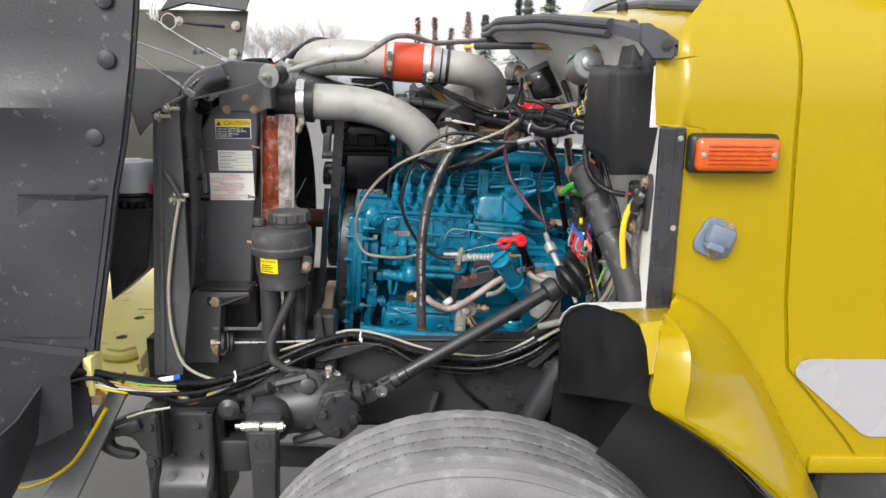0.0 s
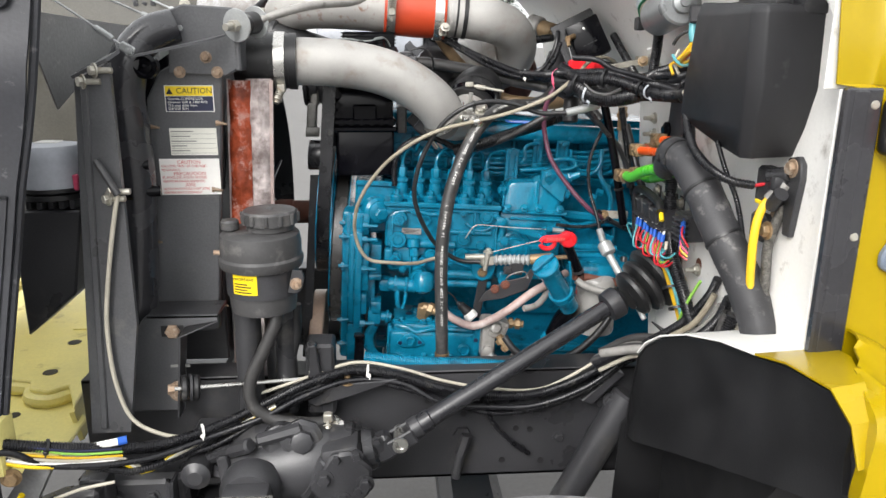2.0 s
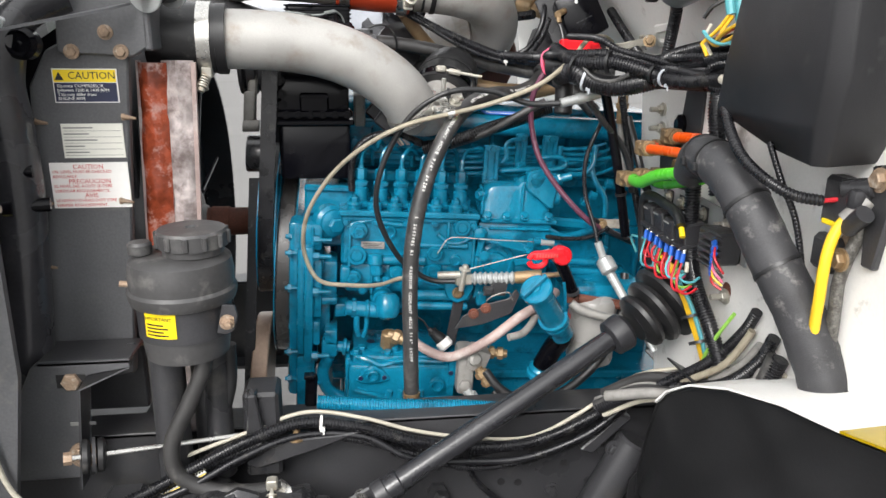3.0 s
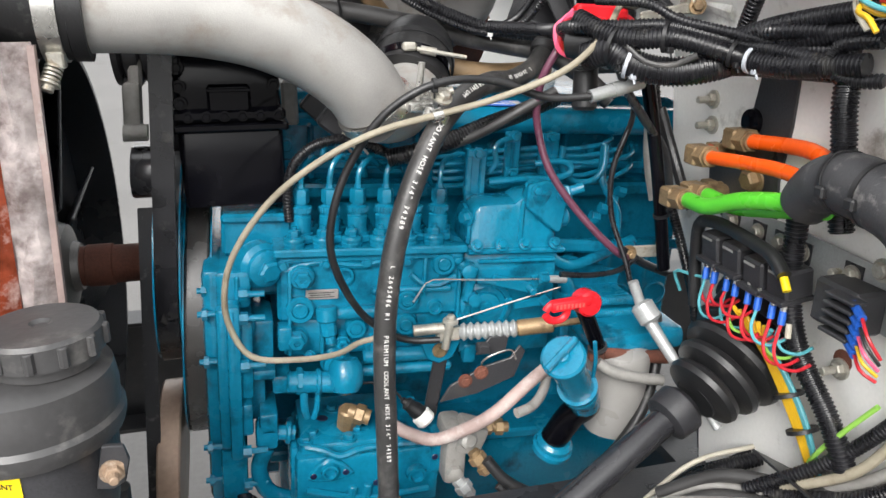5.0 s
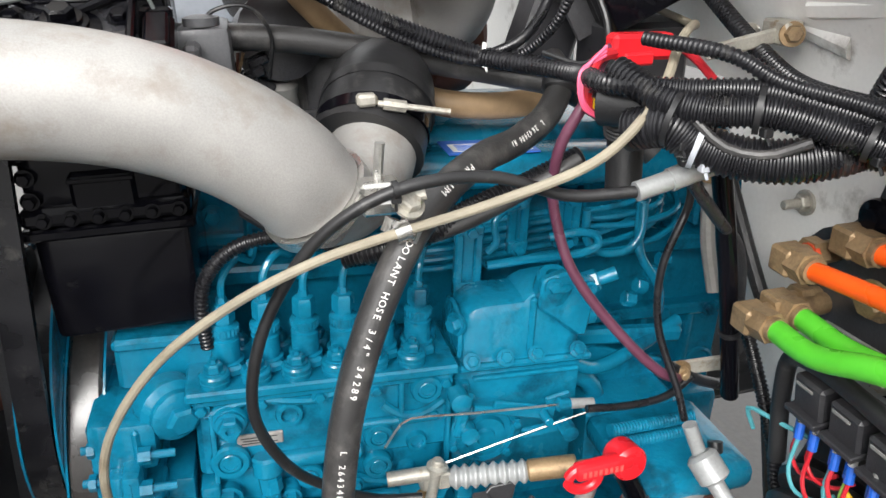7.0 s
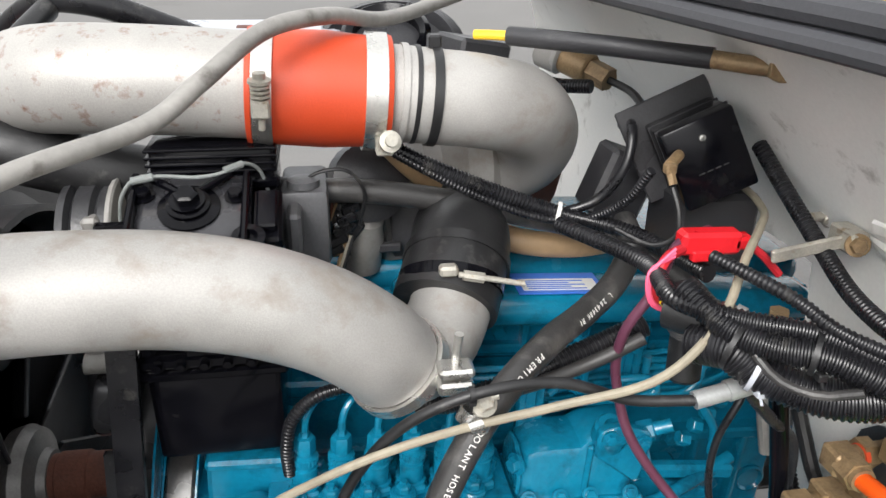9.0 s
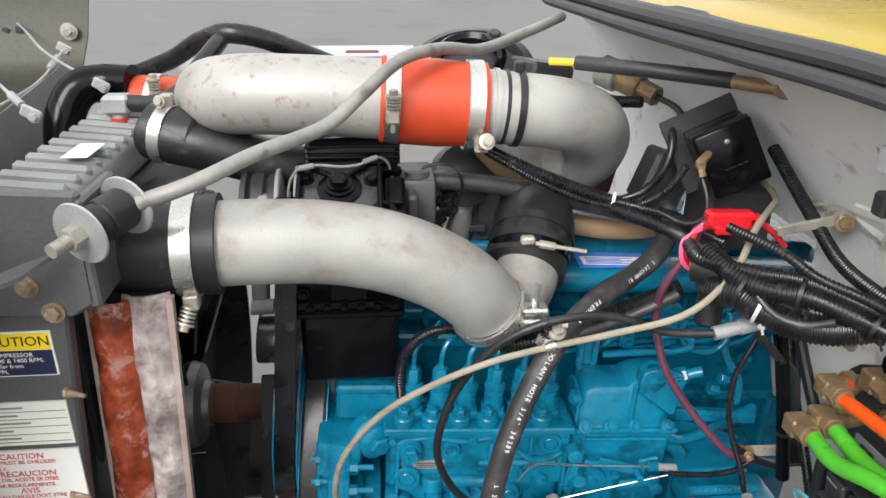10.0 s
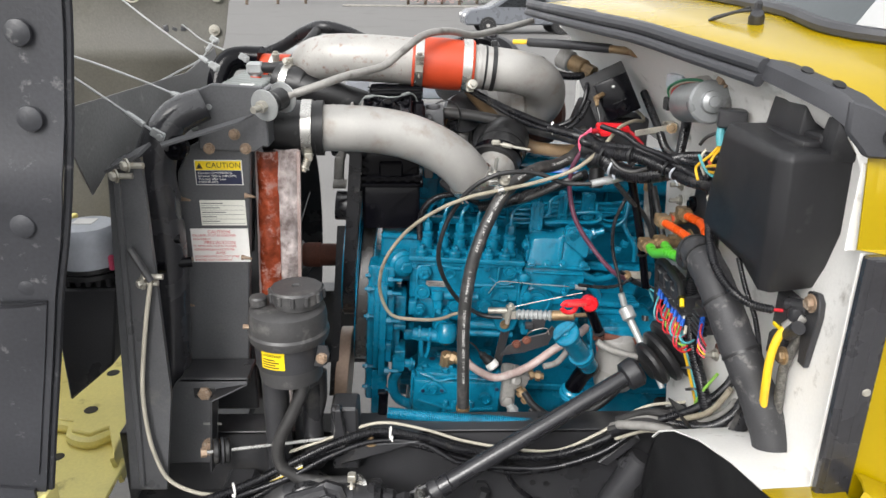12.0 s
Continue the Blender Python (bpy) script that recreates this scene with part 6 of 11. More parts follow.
def build_reservoir():
    r = thing("power_steering_reservoir", (-0.435, 1.98, 0.88), "black power steering reservoir with screw cap", "reservoir")
    c = V((-0.435, 1.98, 0))
    part("tank", lathe((c.x, c.y, 1.118), (0, 0, 1), [(0.055, 0), (0.064, 0.004), (0.066, 0.02), (0.068, 0.09), (0.080, 0.095), (0.083, 0.105), (0.083, 0.113), (0.079, 0.118), (0.080, 0.14), (0.077, 0.160), (0.066, 0.168), (0.03, 0.17)], 40), RESBLACK, r)
    cap = part("cap", lathe((c.x + 0.022, c.y - 0.005, 1.288), (0, 0, 1), [(0.046, 0), (0.046, 0.010), (0.053, 0.012), (0.053, 0.034), (0.050, 0.038), (0.010, 0.040), (0.006, 0.037), (0, 0.037)], 40), RESBLACK, r, "black screw cap with a knurled rim")
    for i in range(12):
        a = 2 * math.pi * i / 12
        part("cap_ridge", rod((c.x + 0.022 + 0.053 * math.cos(a), c.y - 0.005 + 0.053 * math.sin(a), 1.302), (c.x + 0.022 + 0.053 * math.cos(a), c.y - 0.005 + 0.053 * math.sin(a), 1.322), 0.005, n=8, bev=0.001), RESBLACK, cap)
    part("vent_cap", lathe((c.x - 0.055, c.y - 0.012, 1.278), (0, 0, 1), [(0.011, 0), (0.011, 0.010), (0.018, 0.012), (0.018, 0.026), (0.015, 0.030), (0, 0.031)], 20), RESBLACK, r)
    part("mount_band", lathe((c.x, c.y, 1.158), (0, 0, 1), [(0.069, 0), (0.071, 0), (0.072, 0.056), (0.070, 0.056)], 40), BLACK, r, "black steel mounting band")
    part("band_ear", plate([(c.x + 0.055, 1.168), (c.x + 0.070, 1.165), (c.x + 0.082, 1.172), (c.x + 0.088, 1.195), (c.x + 0.084, 1.212), (c.x + 0.065, 1.214)], "y", c.y - 0.048, 0.006, 0.001), BLACK, r)
    part("band_bolt", hexbolt((c.x + 0.072, c.y - 0.048, 1.186), (0.2, -1, 0), 0.0085, 0.007, stud=0.012), RUSTB, r)
    part("side_nipple", rod((c.x - 0.074, c.y - 0.02, 1.243), (c.x - 0.088, c.y - 0.022, 1.245), 0.005, n=8), RUSTB, r)
    # curved yellow label on the band
    def label(a0, a1, z0, z1, rr):
        return loft([[(c.x + rr * math.sin(radians(a)), c.y - rr * math.cos(radians(a)), z) for a in np.linspace(a0, a1, 9)] for z in (z0, z1)])
    lab = part("label", label(-40, 1, 1.171, 1.210, 0.0728), LAB_YEL, r, "yellow IMPORTANT label with black print")
    words("label_word", "IMPORTANT", 0.0082, facing(c.x - 0.0250, c.y - 0.0708, 1.203, 0, 0, -19.5), INK, lab)
    for i in range(4):
        part("label_bar", label(-37, -8 - 6 * (i % 2), 1.1745 + i * 0.0055, 1.1772 + i * 0.0055, 0.0732), INK, lab)
    for x, y in ((-0.472, 1.98), (-0.425, 2.03), (-0.40, 2.0)):
        part("leg_tube", rod((x, y, 0.88), (x, y, 1.13), 0.022 if x > -0.46 else 0.028, n=16), BLACK, r)
    part("hose", tube([(-0.405, 1.955, 1.125), (-0.41, 1.95, 1.10), (-0.436, 1.945, 1.041), (-0.466, 1.94, 0.976), (-0.464, 1.935, 0.927), (-0.427, 1.935, 0.894), (-0.36, 1.935, 0.880), (-0.300, 1.945, 0.876)], 0.0135, 14, 0.01), HOSE, r, "black return hose")
    part("hose", tube([(-0.375, 2.0, 1.12), (-0.378, 2.0, 1.05), (-0.395, 1.995, 0.97), (-0.38, 1.99, 0.92)], 0.011, 12, 0.012), RUBBER, r, "black suction hose")
    clamp_band(r, (-0.312, 1.945, 0.877), (1, 0, 0), 0.014, 0.012, screw=(0, -0.6, 0.8))


build_reservoir()


# ---------------------------------------------------------------- engine
def build_engine():
    e = thing("diesel_engine", (0.1, 2.5, 0.7), "blue-painted six-cylinder diesel engine", "engine")
    # the engine sits in the frame leaning three degrees down towards the gearbox
    lean = Matrix.Translation((0, 0, 1.27)) @ Matrix.Rotation(radians(3.0), 4, "Y") @ Matrix.Translation((0, 0, -1.27))

    def ep(name, bm, material, parent, label="", sharp=33):
        bmesh.ops.transform(bm, matrix=lean, verts=bm.verts)
        return part(name, bm, material, parent, label, sharp)

    ep("block", box((-0.21, 2.49, 0.74), (0.60, 2.84, 1.31), 0.012), ENGINE, e)
    ep("block_rail", box((-0.20, 2.465, 1.18), (0.60, 2.50, 1.20), 0.004), ENGINE, e)
    for x in (0.28, 0.36, 0.44, 0.52):
        ep("block_rib", box((x, 2.472, 0.95), (x + 0.012, 2.50, 1.18), 0.005, seg=2), ENGINE, e)
        ep("core_plug", lathe((x + 0.045, 2.492, 1.08), (0, -1, 0), [(0.026, 0), (0.026, 0.006), (0.022, 0.008), (0.018, 0.003), (0, 0.003)], 24), ENGINE, e)
        ep("rail_bolt", hexbolt((x + 0.03, 2.465, 1.19), (0, -1, 0), 0.009, 0.008), ENGINE, e)
    ep("side_cover", box((0.10, 2.46, 0.92), (0.60, 2.50, 1.04), 0.02, seg=2), ENGINE, e)
    ep("deck_flange", box((-0.20, 2.46, 1.29), (0.60, 2.84, 1.315), 0.005), ENGINE, e)
    ep("cylinder_head", merge(box((-0.205, 2.50, 1.315), (0.60, 2.84, 1.415), 0.010), box((-0.20, 2.485, 1.335), (0.60, 2.51, 1.35), 0.003)), ENGINE, e)
    for x in (-0.16, -0.07, 0.02, 0.11, 0.20, 0.29, 0.38, 0.47):
        ep("head_bolt", hexbolt((x, 2.486, 1.375), (0, -1, 0), 0.010, 0.010), ENGINE, e)
        ep("head_web", box((x + 0.035, 2.478, 1.32), (x + 0.045, 2.505, 1.41), 0.004), ENGINE, e)
    ep("valve_cover", merge(box((-0.19, 2.52, 1.415), (0.58, 2.80, 1.465), 0.025, seg=3), box((-0.20, 2.51, 1.412), (0.59, 2.81, 1.424), 0.004)), ENGINE, e)
    ep("intake_manifold", merge(box((-0.04, 2.43, 1.405), (0.55, 2.52, 1.452), 0.02, seg=3)), ENGINE, e)
    ep("data_plate", box((0.12, 2.44, 1.4525), (0.24, 2.50, 1.455), 0.001), LAB_BLUE, e, "blue and white engine data sticker")
    ep("data_plate_field", box((0.128, 2.448, 1.455), (0.232, 2.480, 1.4558), 0), WHITE_PL, e)
    for k in range(5):
        ep("data_plate_bar", box((0.135, 2.450 + 0.0055 * k, 1.4558), (0.215 - 0.02 * (k % 2), 2.4525 + 0.0055 * k, 1.4562), 0), LAB_BLUE, e)
    ep("oil_pan", merge(box((-0.18, 2.40, 0.62), (0.60, 2.75, 0.86), 0.03, seg=3), box((-0.20, 2.38, 0.845), (0.60, 2.78, 0.865), 0.004)), ENGINE, e)
    ep("front_bracket", merge(box((-0.262, 2.33, 1.24), (-0.16, 2.42, 1.300), 0.006), box((-0.255, 2.345, 1.17), (-0.175, 2.40, 1.25), 0.006), box((-0.262, 2.322, 1.292), (-0.15, 2.43, 1.306), 0.004)), ENGINE, e)

    # front gear housing: stepped upright slabs with lugs and through bolts
    gh = ep("gear_housing", box((-0.290, 2.275, 0.86), (-0.262, 2.72, 1.240), 0.010, seg=2), ENGINE, e, "ribbed blue gear housing")
    ep("housing_rib", box((-0.272, 2.256, 0.962), (-0.2545, 2.70, 1.188), 0.006, seg=2), ENGINE, gh)
    ep("housing_rib", box((-0.2575, 2.243, 0.950), (-0.2385, 2.70, 1.197), 0.006, seg=2), ENGINE, gh)
    ep("housing_rib", box((-0.2410, 2.256, 1.045), (-0.222, 2.66, 1.168), 0.005, seg=2), ENGINE, gh)
    ep("housing_rib", box((-0.2410, 2.252, 0.985), (-0.224, 2.66, 1.038), 0.005, seg=2), ENGINE, gh)
    ep("housing_rib", box((-0.272, 2.262, 0.82), (-0.234, 2.66, 0.957), 0.006, seg=2), ENGINE, gh)
    ep("housing_groove", box((-0.2490, 2.2418, 0.960), (-0.2475, 2.2450, 1.190), 0.0), ENGINE, gh)
    ep("housing_shoulder", merge(box((-0.272, 2.272, 1.180), (-0.222, 2.60, 1.238), 0.009, seg=2), box((-0.246, 2.268, 1.192), (-0.238, 2.34, 1.232), 0.003)), ENGINE, gh)
    for lo, hi in (((-0.224, 2.280, 1.082), (-0.192, 2.40, 1.158)), ((-0.224, 2.262, 1.070), (-0.190, 2.34, 1.087)), ((-0.187, 2.268, 1.112), (-0.166, 2.30, 1.150)), ((-0.216, 2.250, 0.984), (-0.189, 2.32, 1.020)), ((-0.228, 2.288, 0.99), (-0.205, 2.36, 1.07)), ((-0.196, 2.272, 1.040), (-0.168, 2.33, 1.070)), ((-0.230, 2.268, 1.14), (-0.218, 2.30, 1.166))):
        ep("housing_lug", box(lo, hi, 0.005, seg=2), ENGINE, gh)
    for z, y in ((1.208, 2.262), (1.178, 2.248), (1.105, 2.246), (0.968, 2.240), (0.90, 2.255)):
        ep("housing_bolt", merge(rod((-0.296, y + 0.02, z), (-0.270, y + 0.02, z), 0.0045, n=10), rod((-0.290, y + 0.02, z), (-0.283, y + 0.02, z), 0.0088, n=6)), ENGINE, gh)
        ep("housing_nut", merge(rod((-0.240, y, z), (-0.228, y, z), 0.009, n=6), rod((-0.228, y, z), (-0.205, y, z), 0.0045, n=10)), ENGINE, gh)
    ep("barrel_plug", merge(lathe((-0.215, 2.31, 1.238), (0.5, -1, 0), [(0.034, 0), (0.034, 0.02), (0.027, 0.026), (0.027, 0.034), (0.020, 0.038), (0, 0.038)], 24), lathe((-0.200, 2.285, 1.236), (0.4, -1, -0.1), [(0.017, 0), (0.017, 0.014), (0.013, 0.017), (0, 0.017)], 6)), ENGINE, gh)

    # in-line injection pump
    p = ep("injection_pump", box((-0.186, 2.285, 1.150), (0.090, 2.37, 1.258), 0.006), ENGINE, e, "blue in-line fuel injection pump")
    ep("top_plate", box((-0.192, 2.268, 1.256), (0.093, 2.374, 1.268), 0.0025), ENGINE, p)
    ep("cam_box", box((-0.180, 2.292, 1.085), (0.088, 2.37, 1.160), 0.016, seg=3), ENGINE, p)
    ep("top_rail", box((-0.186, 2.276, 1.244), (0.090, 2.30, 1.257), 0.004), ENGINE, p)
    for i in range(6):
        x, y, hz = -0.150 + i * 0.0410, 2.312, 1.268
        v = ep("delivery_valve", lathe((x, y, hz), (0, 0, 1), [(0.0195, 0), (0.0195, 0.006), (0.0180, 0.009), (0.0180, 0.013), (0.0150, 0.0145), (0.0150, 0.0385), (0.0125, 0.040), (0.0125, 0.0435), (0.0142, 0.0445), (0.0142, 0.0525), (0.0120, 0.0535), (0.0095, 0.055), (0.0095, 0.0595)], 26), ENGINE, p)
        ep("knurl", merge(*[box((x + 0.0142 * math.cos(a) - 0.0012, y + 0.0142 * math.sin(a) - 0.0012, hz + 0.0447), (x + 0.0142 * math.cos(a) + 0.0012, y + 0.0142 * math.sin(a) + 0.0012, hz + 0.0523), 0) for a in np.linspace(0, 6.0, 20)]), ENGINE, v)
        ep("line_nut", lathe((x, y, hz + 0.0585), (0, 0, 1), [(0.0122, 0), (0.0122, 0.0165), (0.0108, 0.0195), (0.0062, 0.021), (0.0052, 0.027)], 6), ENGINE, v)
        fx, fy, bx, by = x - 0.012, y - 0.0265, x + 0.014, y + 0.024
        ep("clamp_foot", merge(lathe((fx, fy, hz), (0, 0, 1), [(0.0150, 0), (0.0150, 0.003), (0.0158, 0.0035), (0.0158, 0.006), (0.0150, 0.0065), (0.0150, 0.009), (0.0158, 0.0095), (0.0158, 0.012), (0.0140, 0.0145), (0.0120, 0.015)], 22), lathe((bx, by, hz), (0, 0, 1), [(0.0135, 0), (0.0135, 0.014), (0.012, 0.016)], 18), box((x - 0.012, y - 0.022, hz), (x + 0.012, y + 0.022, hz + 0.012), 0.003, rot=(0, 0, 18))), ENGINE, v)
        for qx, qy in ((fx, fy), (bx, by)):
            ep("foot_nut", merge(rod((qx, qy, hz + 0.0145), (qx, qy, hz + 0.0165), 0.0115, n=18), lathe((qx, qy, hz + 0.016), (0, 0, 1), [(0.0092, 0), (0.0092, 0.007), (0.0075, 0.009), (0.0042, 0.0095), (0.0042, 0.014)], 6)), ENGINE, v)
        # the fuel pipe: up, over and back, then along the head in its own lane
        lane = 1.379 - i * 0.0122
        top = hz + 0.122 + 0.003 * math.sin(i * 2.1)
        if i < 5:
            run = [(x, y, hz + 0.083), (x + 0.001, y, hz + 0.102), (x + 0.007, y + 0.004, top - 0.008), (x + 0.018, y + 0.012, top), (x + 0.031, y + 0.026, top - 0.010), (x + 0.038, y + 0.045, lane + 0.016), (x + 0.055, 2.382, lane + 0.002), (x + 0.085, 2.386, lane), (0.10, 2.386, lane)]
        else:
            run = [(x, y, hz + 0.083), (x + 0.002, y + 0.004, hz + 0.104), (x + 0.010, y + 0.018, hz + 0.116), (x + 0.028, y + 0.036, hz + 0.119), (0.105, 2.366, 1.386)]
        run += [(0.16, 2.388, 1.386 - i * 0.0115), (0.24, 2.392, 1.392 - i * 0.011), (0.30 + 0.03 * (i % 3), 2.395, 1.390 - i * 0.011), (0.36 + 0.03 * (i % 3), 2.405, 1.396 - i * 0.008), (0.40 + 0.02 * (i % 3), 2.44, 1.40 - i * 0.006)]
        ep("fuel_pipe", tube(run, 0.0043, 8, 0.007), ENGINE, p)
    # bosses, plugs and plates on the pump's face
    def boss(x, z, r, y=2.286, h=0.012, hexn=0.0, dark=False):
        bm = lathe((x, y + 0.004, z), (0, -1, 0), [(r * 1.2, 0), (r, 0.004), (r, h), (r * 0.9, h + 0.003), (r * 0.62, h + 0.003), (r * 0.58, h - 0.002), (r * 0.2, h - 0.002), (0, h - 0.002)], 24)
        b = ep("boss", bm, ENGINE, p)
        if hexn:
            ep("plug", merge(rod((x, y - h + 0.002, z), (x, y - h - 0.003, z), hexn * 1.25, n=20), lathe((x, y - h - 0.002, z), (0, -1, 0), [(hexn, 0), (hexn, 0.010), (hexn * 0.85, 0.012), (hexn * 0.4, 0.012), (hexn * 0.35, 0.008), (0, 0.008)], 6)), ENGINE, b)
        if dark:
            ep("bore", lathe((x, y - h + 0.0016, z), (0, -1, 0), [(r * 0.56, 0), (r * 0.5, 0.001), (r * 0.36, 0.001), (r * 0.30, -0.010), (0, -0.012)], 14), ENGINE, b)
    boss(-0.151, 1.224, 0.019, hexn=0.0125)
    boss(-0.154, 1.172, 0.021, dark=True)
    boss(0.059, 1.237, 0.018, y=2.284, dark=True)
    boss(0.006, 1.180, 0.017, dark=True)
    boss(0.005, 1.140, 0.017, dark=True)
    boss(-0.090, 1.222, 0.015, h=0.008)
    boss(-0.071, 1.136, 0.016, y=2.29, dark=True)
    boss(-0.093, 1.120, 0.011, y=2.285, hexn=0.009)
    boss(-0.041, 1.104, 0.017, y=2.29, dark=True)
    boss(-0.100, 1.080, 0.020, y=2.285, h=0.018)
    boss(0.050, 1.165, 0.012, y=2.288)
    boss(0.040, 1.120, 0.012, y=2.292, hexn=0.009)
    boss(-0.160, 1.125, 0.014, y=2.290, hexn=0.013)
    ep("name_plate", box((-0.146, 2.2825, 1.186), (-0.098, 2.2865, 1.201), 0.001), GREYROD, p, "small worn metal data plate")
    ep("plate_print", merge(*[box((-0.142 + 0.002 * (k % 2), 2.2820, 1.1895 + 0.0034 * k), (-0.104 - 0.006 * (k % 2), 2.2826, 1.1905 + 0.0034 * k), 0) for k in range(3)]), INK, p)
    for xa, xb, z, r in ((-0.112, -0.012, 1.163, 0.0105), (-0.05, 0.075, 1.196, 0.006), (-0.06, 0.085, 1.088, 0.0115), (-0.062, 0.082, 1.064, 0.0095)):
        ep("gallery", rod((xa, 2.283, z), (xb, 2.283, z), r, n=14, bev=0.003), ENGINE, p)
    ep("hand_primer", merge(rod((-0.116, 2.272, 1.158), (-0.113, 2.268, 1.134), 0.0125, n=8, bev=0.002), rod((-0.117, 2.276, 1.178), (-0.116, 2.272, 1.155), 0.016, n=20, bev=0.003), rod((-0.112, 2.266, 1.134), (-0.111, 2.264, 1.124), 0.008, n=12)), ENGINE, p)
    for x, z0, z1 in ((-0.172, 1.10, 1.235), (-0.033, 1.10, 1.235), (0.028, 1.19, 1.25), (0.083, 1.09, 1.24), (-0.125, 1.09, 1.15)):
        ep("casting_rib", box((x, 2.276, z0), (x + 0.006, 2.292, z1), 0.0025, seg=2), ENGINE, p)
    for x, z in ((-0.178, 1.243), (-0.118, 1.243), (-0.058, 1.243), (0.002, 1.243), (0.08, 1.243), (0.078, 1.10), (-0.14, 1.098), (-0.02, 1.118)):
        ep("pump_screw", hexbolt((x, 2.279, z), (0, -1, 0), 0.0062, 0.006), ENGINE, p)
    for pts in ([(-0.176, 2.284, 1.232), (-0.13, 2.282, 1.246), (-0.07, 2.282, 1.238), (-0.03, 2.282, 1.246)], [(0.01, 2.283, 1.22), (0.03, 2.281, 1.205), (0.055, 2.281, 1.203), (0.08, 2.283, 1.216)], [(-0.05, 2.288, 1.15), (-0.03, 2.284, 1.13), (0.0, 2.286, 1.115), (0.05, 2.29, 1.10)]):
        ep("casting_line", tube(pts, 0.0055, 8, 0.01), ENGINE, p)
    # feed pump: couplings, barrel and the domed knob below the body
    fp = ep("feed_pump", merge(rod((-0.175, 2.262, 1.066), (-0.105, 2.258, 1.062), 0.0165, n=18, bev=0.003), rod((-0.162, 2.262, 1.066), (-0.152, 2.262, 1.0655), 0.020, n=6, bev=0.002), rod((-0.134, 2.26, 1.064), (-0.126, 2.26, 1.0635), 0.020, n=20, bev=0.002),
                               lathe((-0.089, 2.262, 1.098), (0, -0.25, -1), [(0.018, 0), (0.025, 0.010), (0.0265, 0.024), (0.0265, 0.036), (0.021, 0.048), (0.010, 0.054), (0.0, 0.055)], 26)), ENGINE, p, "blue cylindrical feed pump")
    ep("bleed_pipe", tube([(-0.150, 2.258, 1.060), (-0.151, 2.255, 1.04), (-0.149, 2.255, 1.018), (-0.146, 2.26, 1.006)], 0.0062, 10, 0.008), ENGINE, fp)
    ep("bleed_pipe", tube([(-0.130, 2.258, 1.045), (-0.132, 2.256, 1.02), (-0.137, 2.256, 1.004)], 0.0045, 8, 0.008), ENGINE, fp)
    # governor at the rear of the pump
    g = ep("governor", merge(box((0.0925, 2.290, 1.075), (0.252, 2.37, 1.250), 0.010, seg=2), box((0.096, 2.280, 1.247), (0.258, 2.376, 1.2565), 0.003)), ENGINE, e, "blue governor housing")
    cover = []
    for x, zt, ins in ((0.099, 1.292, 0.016), (0.101, 1.306, 0.010), (0.107, 1.318, 0.006), (0.117, 1.325, 0.004), (0.135, 1.328, 0.003), (0.172, 1.329, 0.003), (0.178, 1.334, 0.004), (0.186, 1.339, 0.004), (0.232, 1.345, 0.004), (0.240, 1.338, 0.006), (0.243, 1.256, 0.008)):
        y0, y1 = 2.286 + ins, 2.366 - ins
        cover.append([(x, y0 - 0.003, 1.256), (x, y0, 1.262), (x, y0, zt - 0.016), (x, y0 + 0.005, zt - 0.005), (x, y0 + 0.016, zt), (x, y1 - 0.016, zt), (x, y1 - 0.005, zt - 0.005), (x, y1, zt - 0.016), (x, y1, 1.256)])
    ep("governor_cover", loft(cover), ENGINE, g)
    ep("cover_end", plate([(2.289, 1.262), (2.289, 1.285), (2.298, 1.312), (2.318, 1.320), (2.345, 1.316), (2.36, 1.29), (2.36, 1.262)], "x", 0.0965, 0.006, 0.002), ENGINE, g)
    ep("cover_plate", merge(plate([(0.184, 1.322), (0.186, 1.356), (0.214, 1.364), (0.250, 1.352), (0.252, 1.330), (0.246, 1.282), (0.236, 1.282)], "y", 2.279, 0.014, 0.003), box((0.178, 2.284, 1.262), (0.186, 2.292, 1.332), 0.003)), ENGINE, g)
    ep("filler_boss", merge(lathe((0.206, 2.30, 1.330), (0.05, -0.35, 1), [(0.022, 0), (0.022, 0.022), (0.019, 0.026), (0.012, 0.026), (0.0115, 0.018), (0, 0.018)], 24), rod((0.244, 2.305, 1.334), (0.264, 2.30, 1.342), 0.013, n=6, bev=0.002), rod((0.264, 2.30, 1.342), (0.283, 2.296, 1.350), 0.0085, n=12), rod((0.246, 2.30, 1.300), (0.262, 2.30, 1.302), 0.015, n=16, bev=0.003)), ENGINE, g)
    for q in ((0.110, 2.2795, 1.263), (0.150, 2.280, 1.263), (0.187, 2.2795, 1.264), (0.238, 2.2795, 1.264), (0.198, 2.277, 1.350), (0.240, 2.277, 1.342)):
        ep("cover_screw", hexbolt(q, (0, -0.8, 0.6) if q[2] < 1.3 else (0, -1, 0), 0.007, 0.006), ENGINE, g)
    ep("end_bolt", hexbolt((0.0965, 2.298, 1.303), (-1, -0.5, 0), 0.0095, 0.009), ENGINE, g)
    ep("lower_case", merge(lathe((0.132, 2.292, 1.160), (0, -1, 0), [(0.046, 0), (0.044, 0.010), (0.036, 0.014), (0.034, 0.008), (0.026, 0.008), (0.024, 0.014), (0.012, 0.014), (0.010, 0.018), (0, 0.018)], 32), box((0.093, 2.280, 1.085), (0.112, 2.30, 1.235), 0.006, seg=2), box((0.10, 2.276, 1.066), (0.122, 2.31, 1.10), 0.006, seg=2)), ENGINE, g)
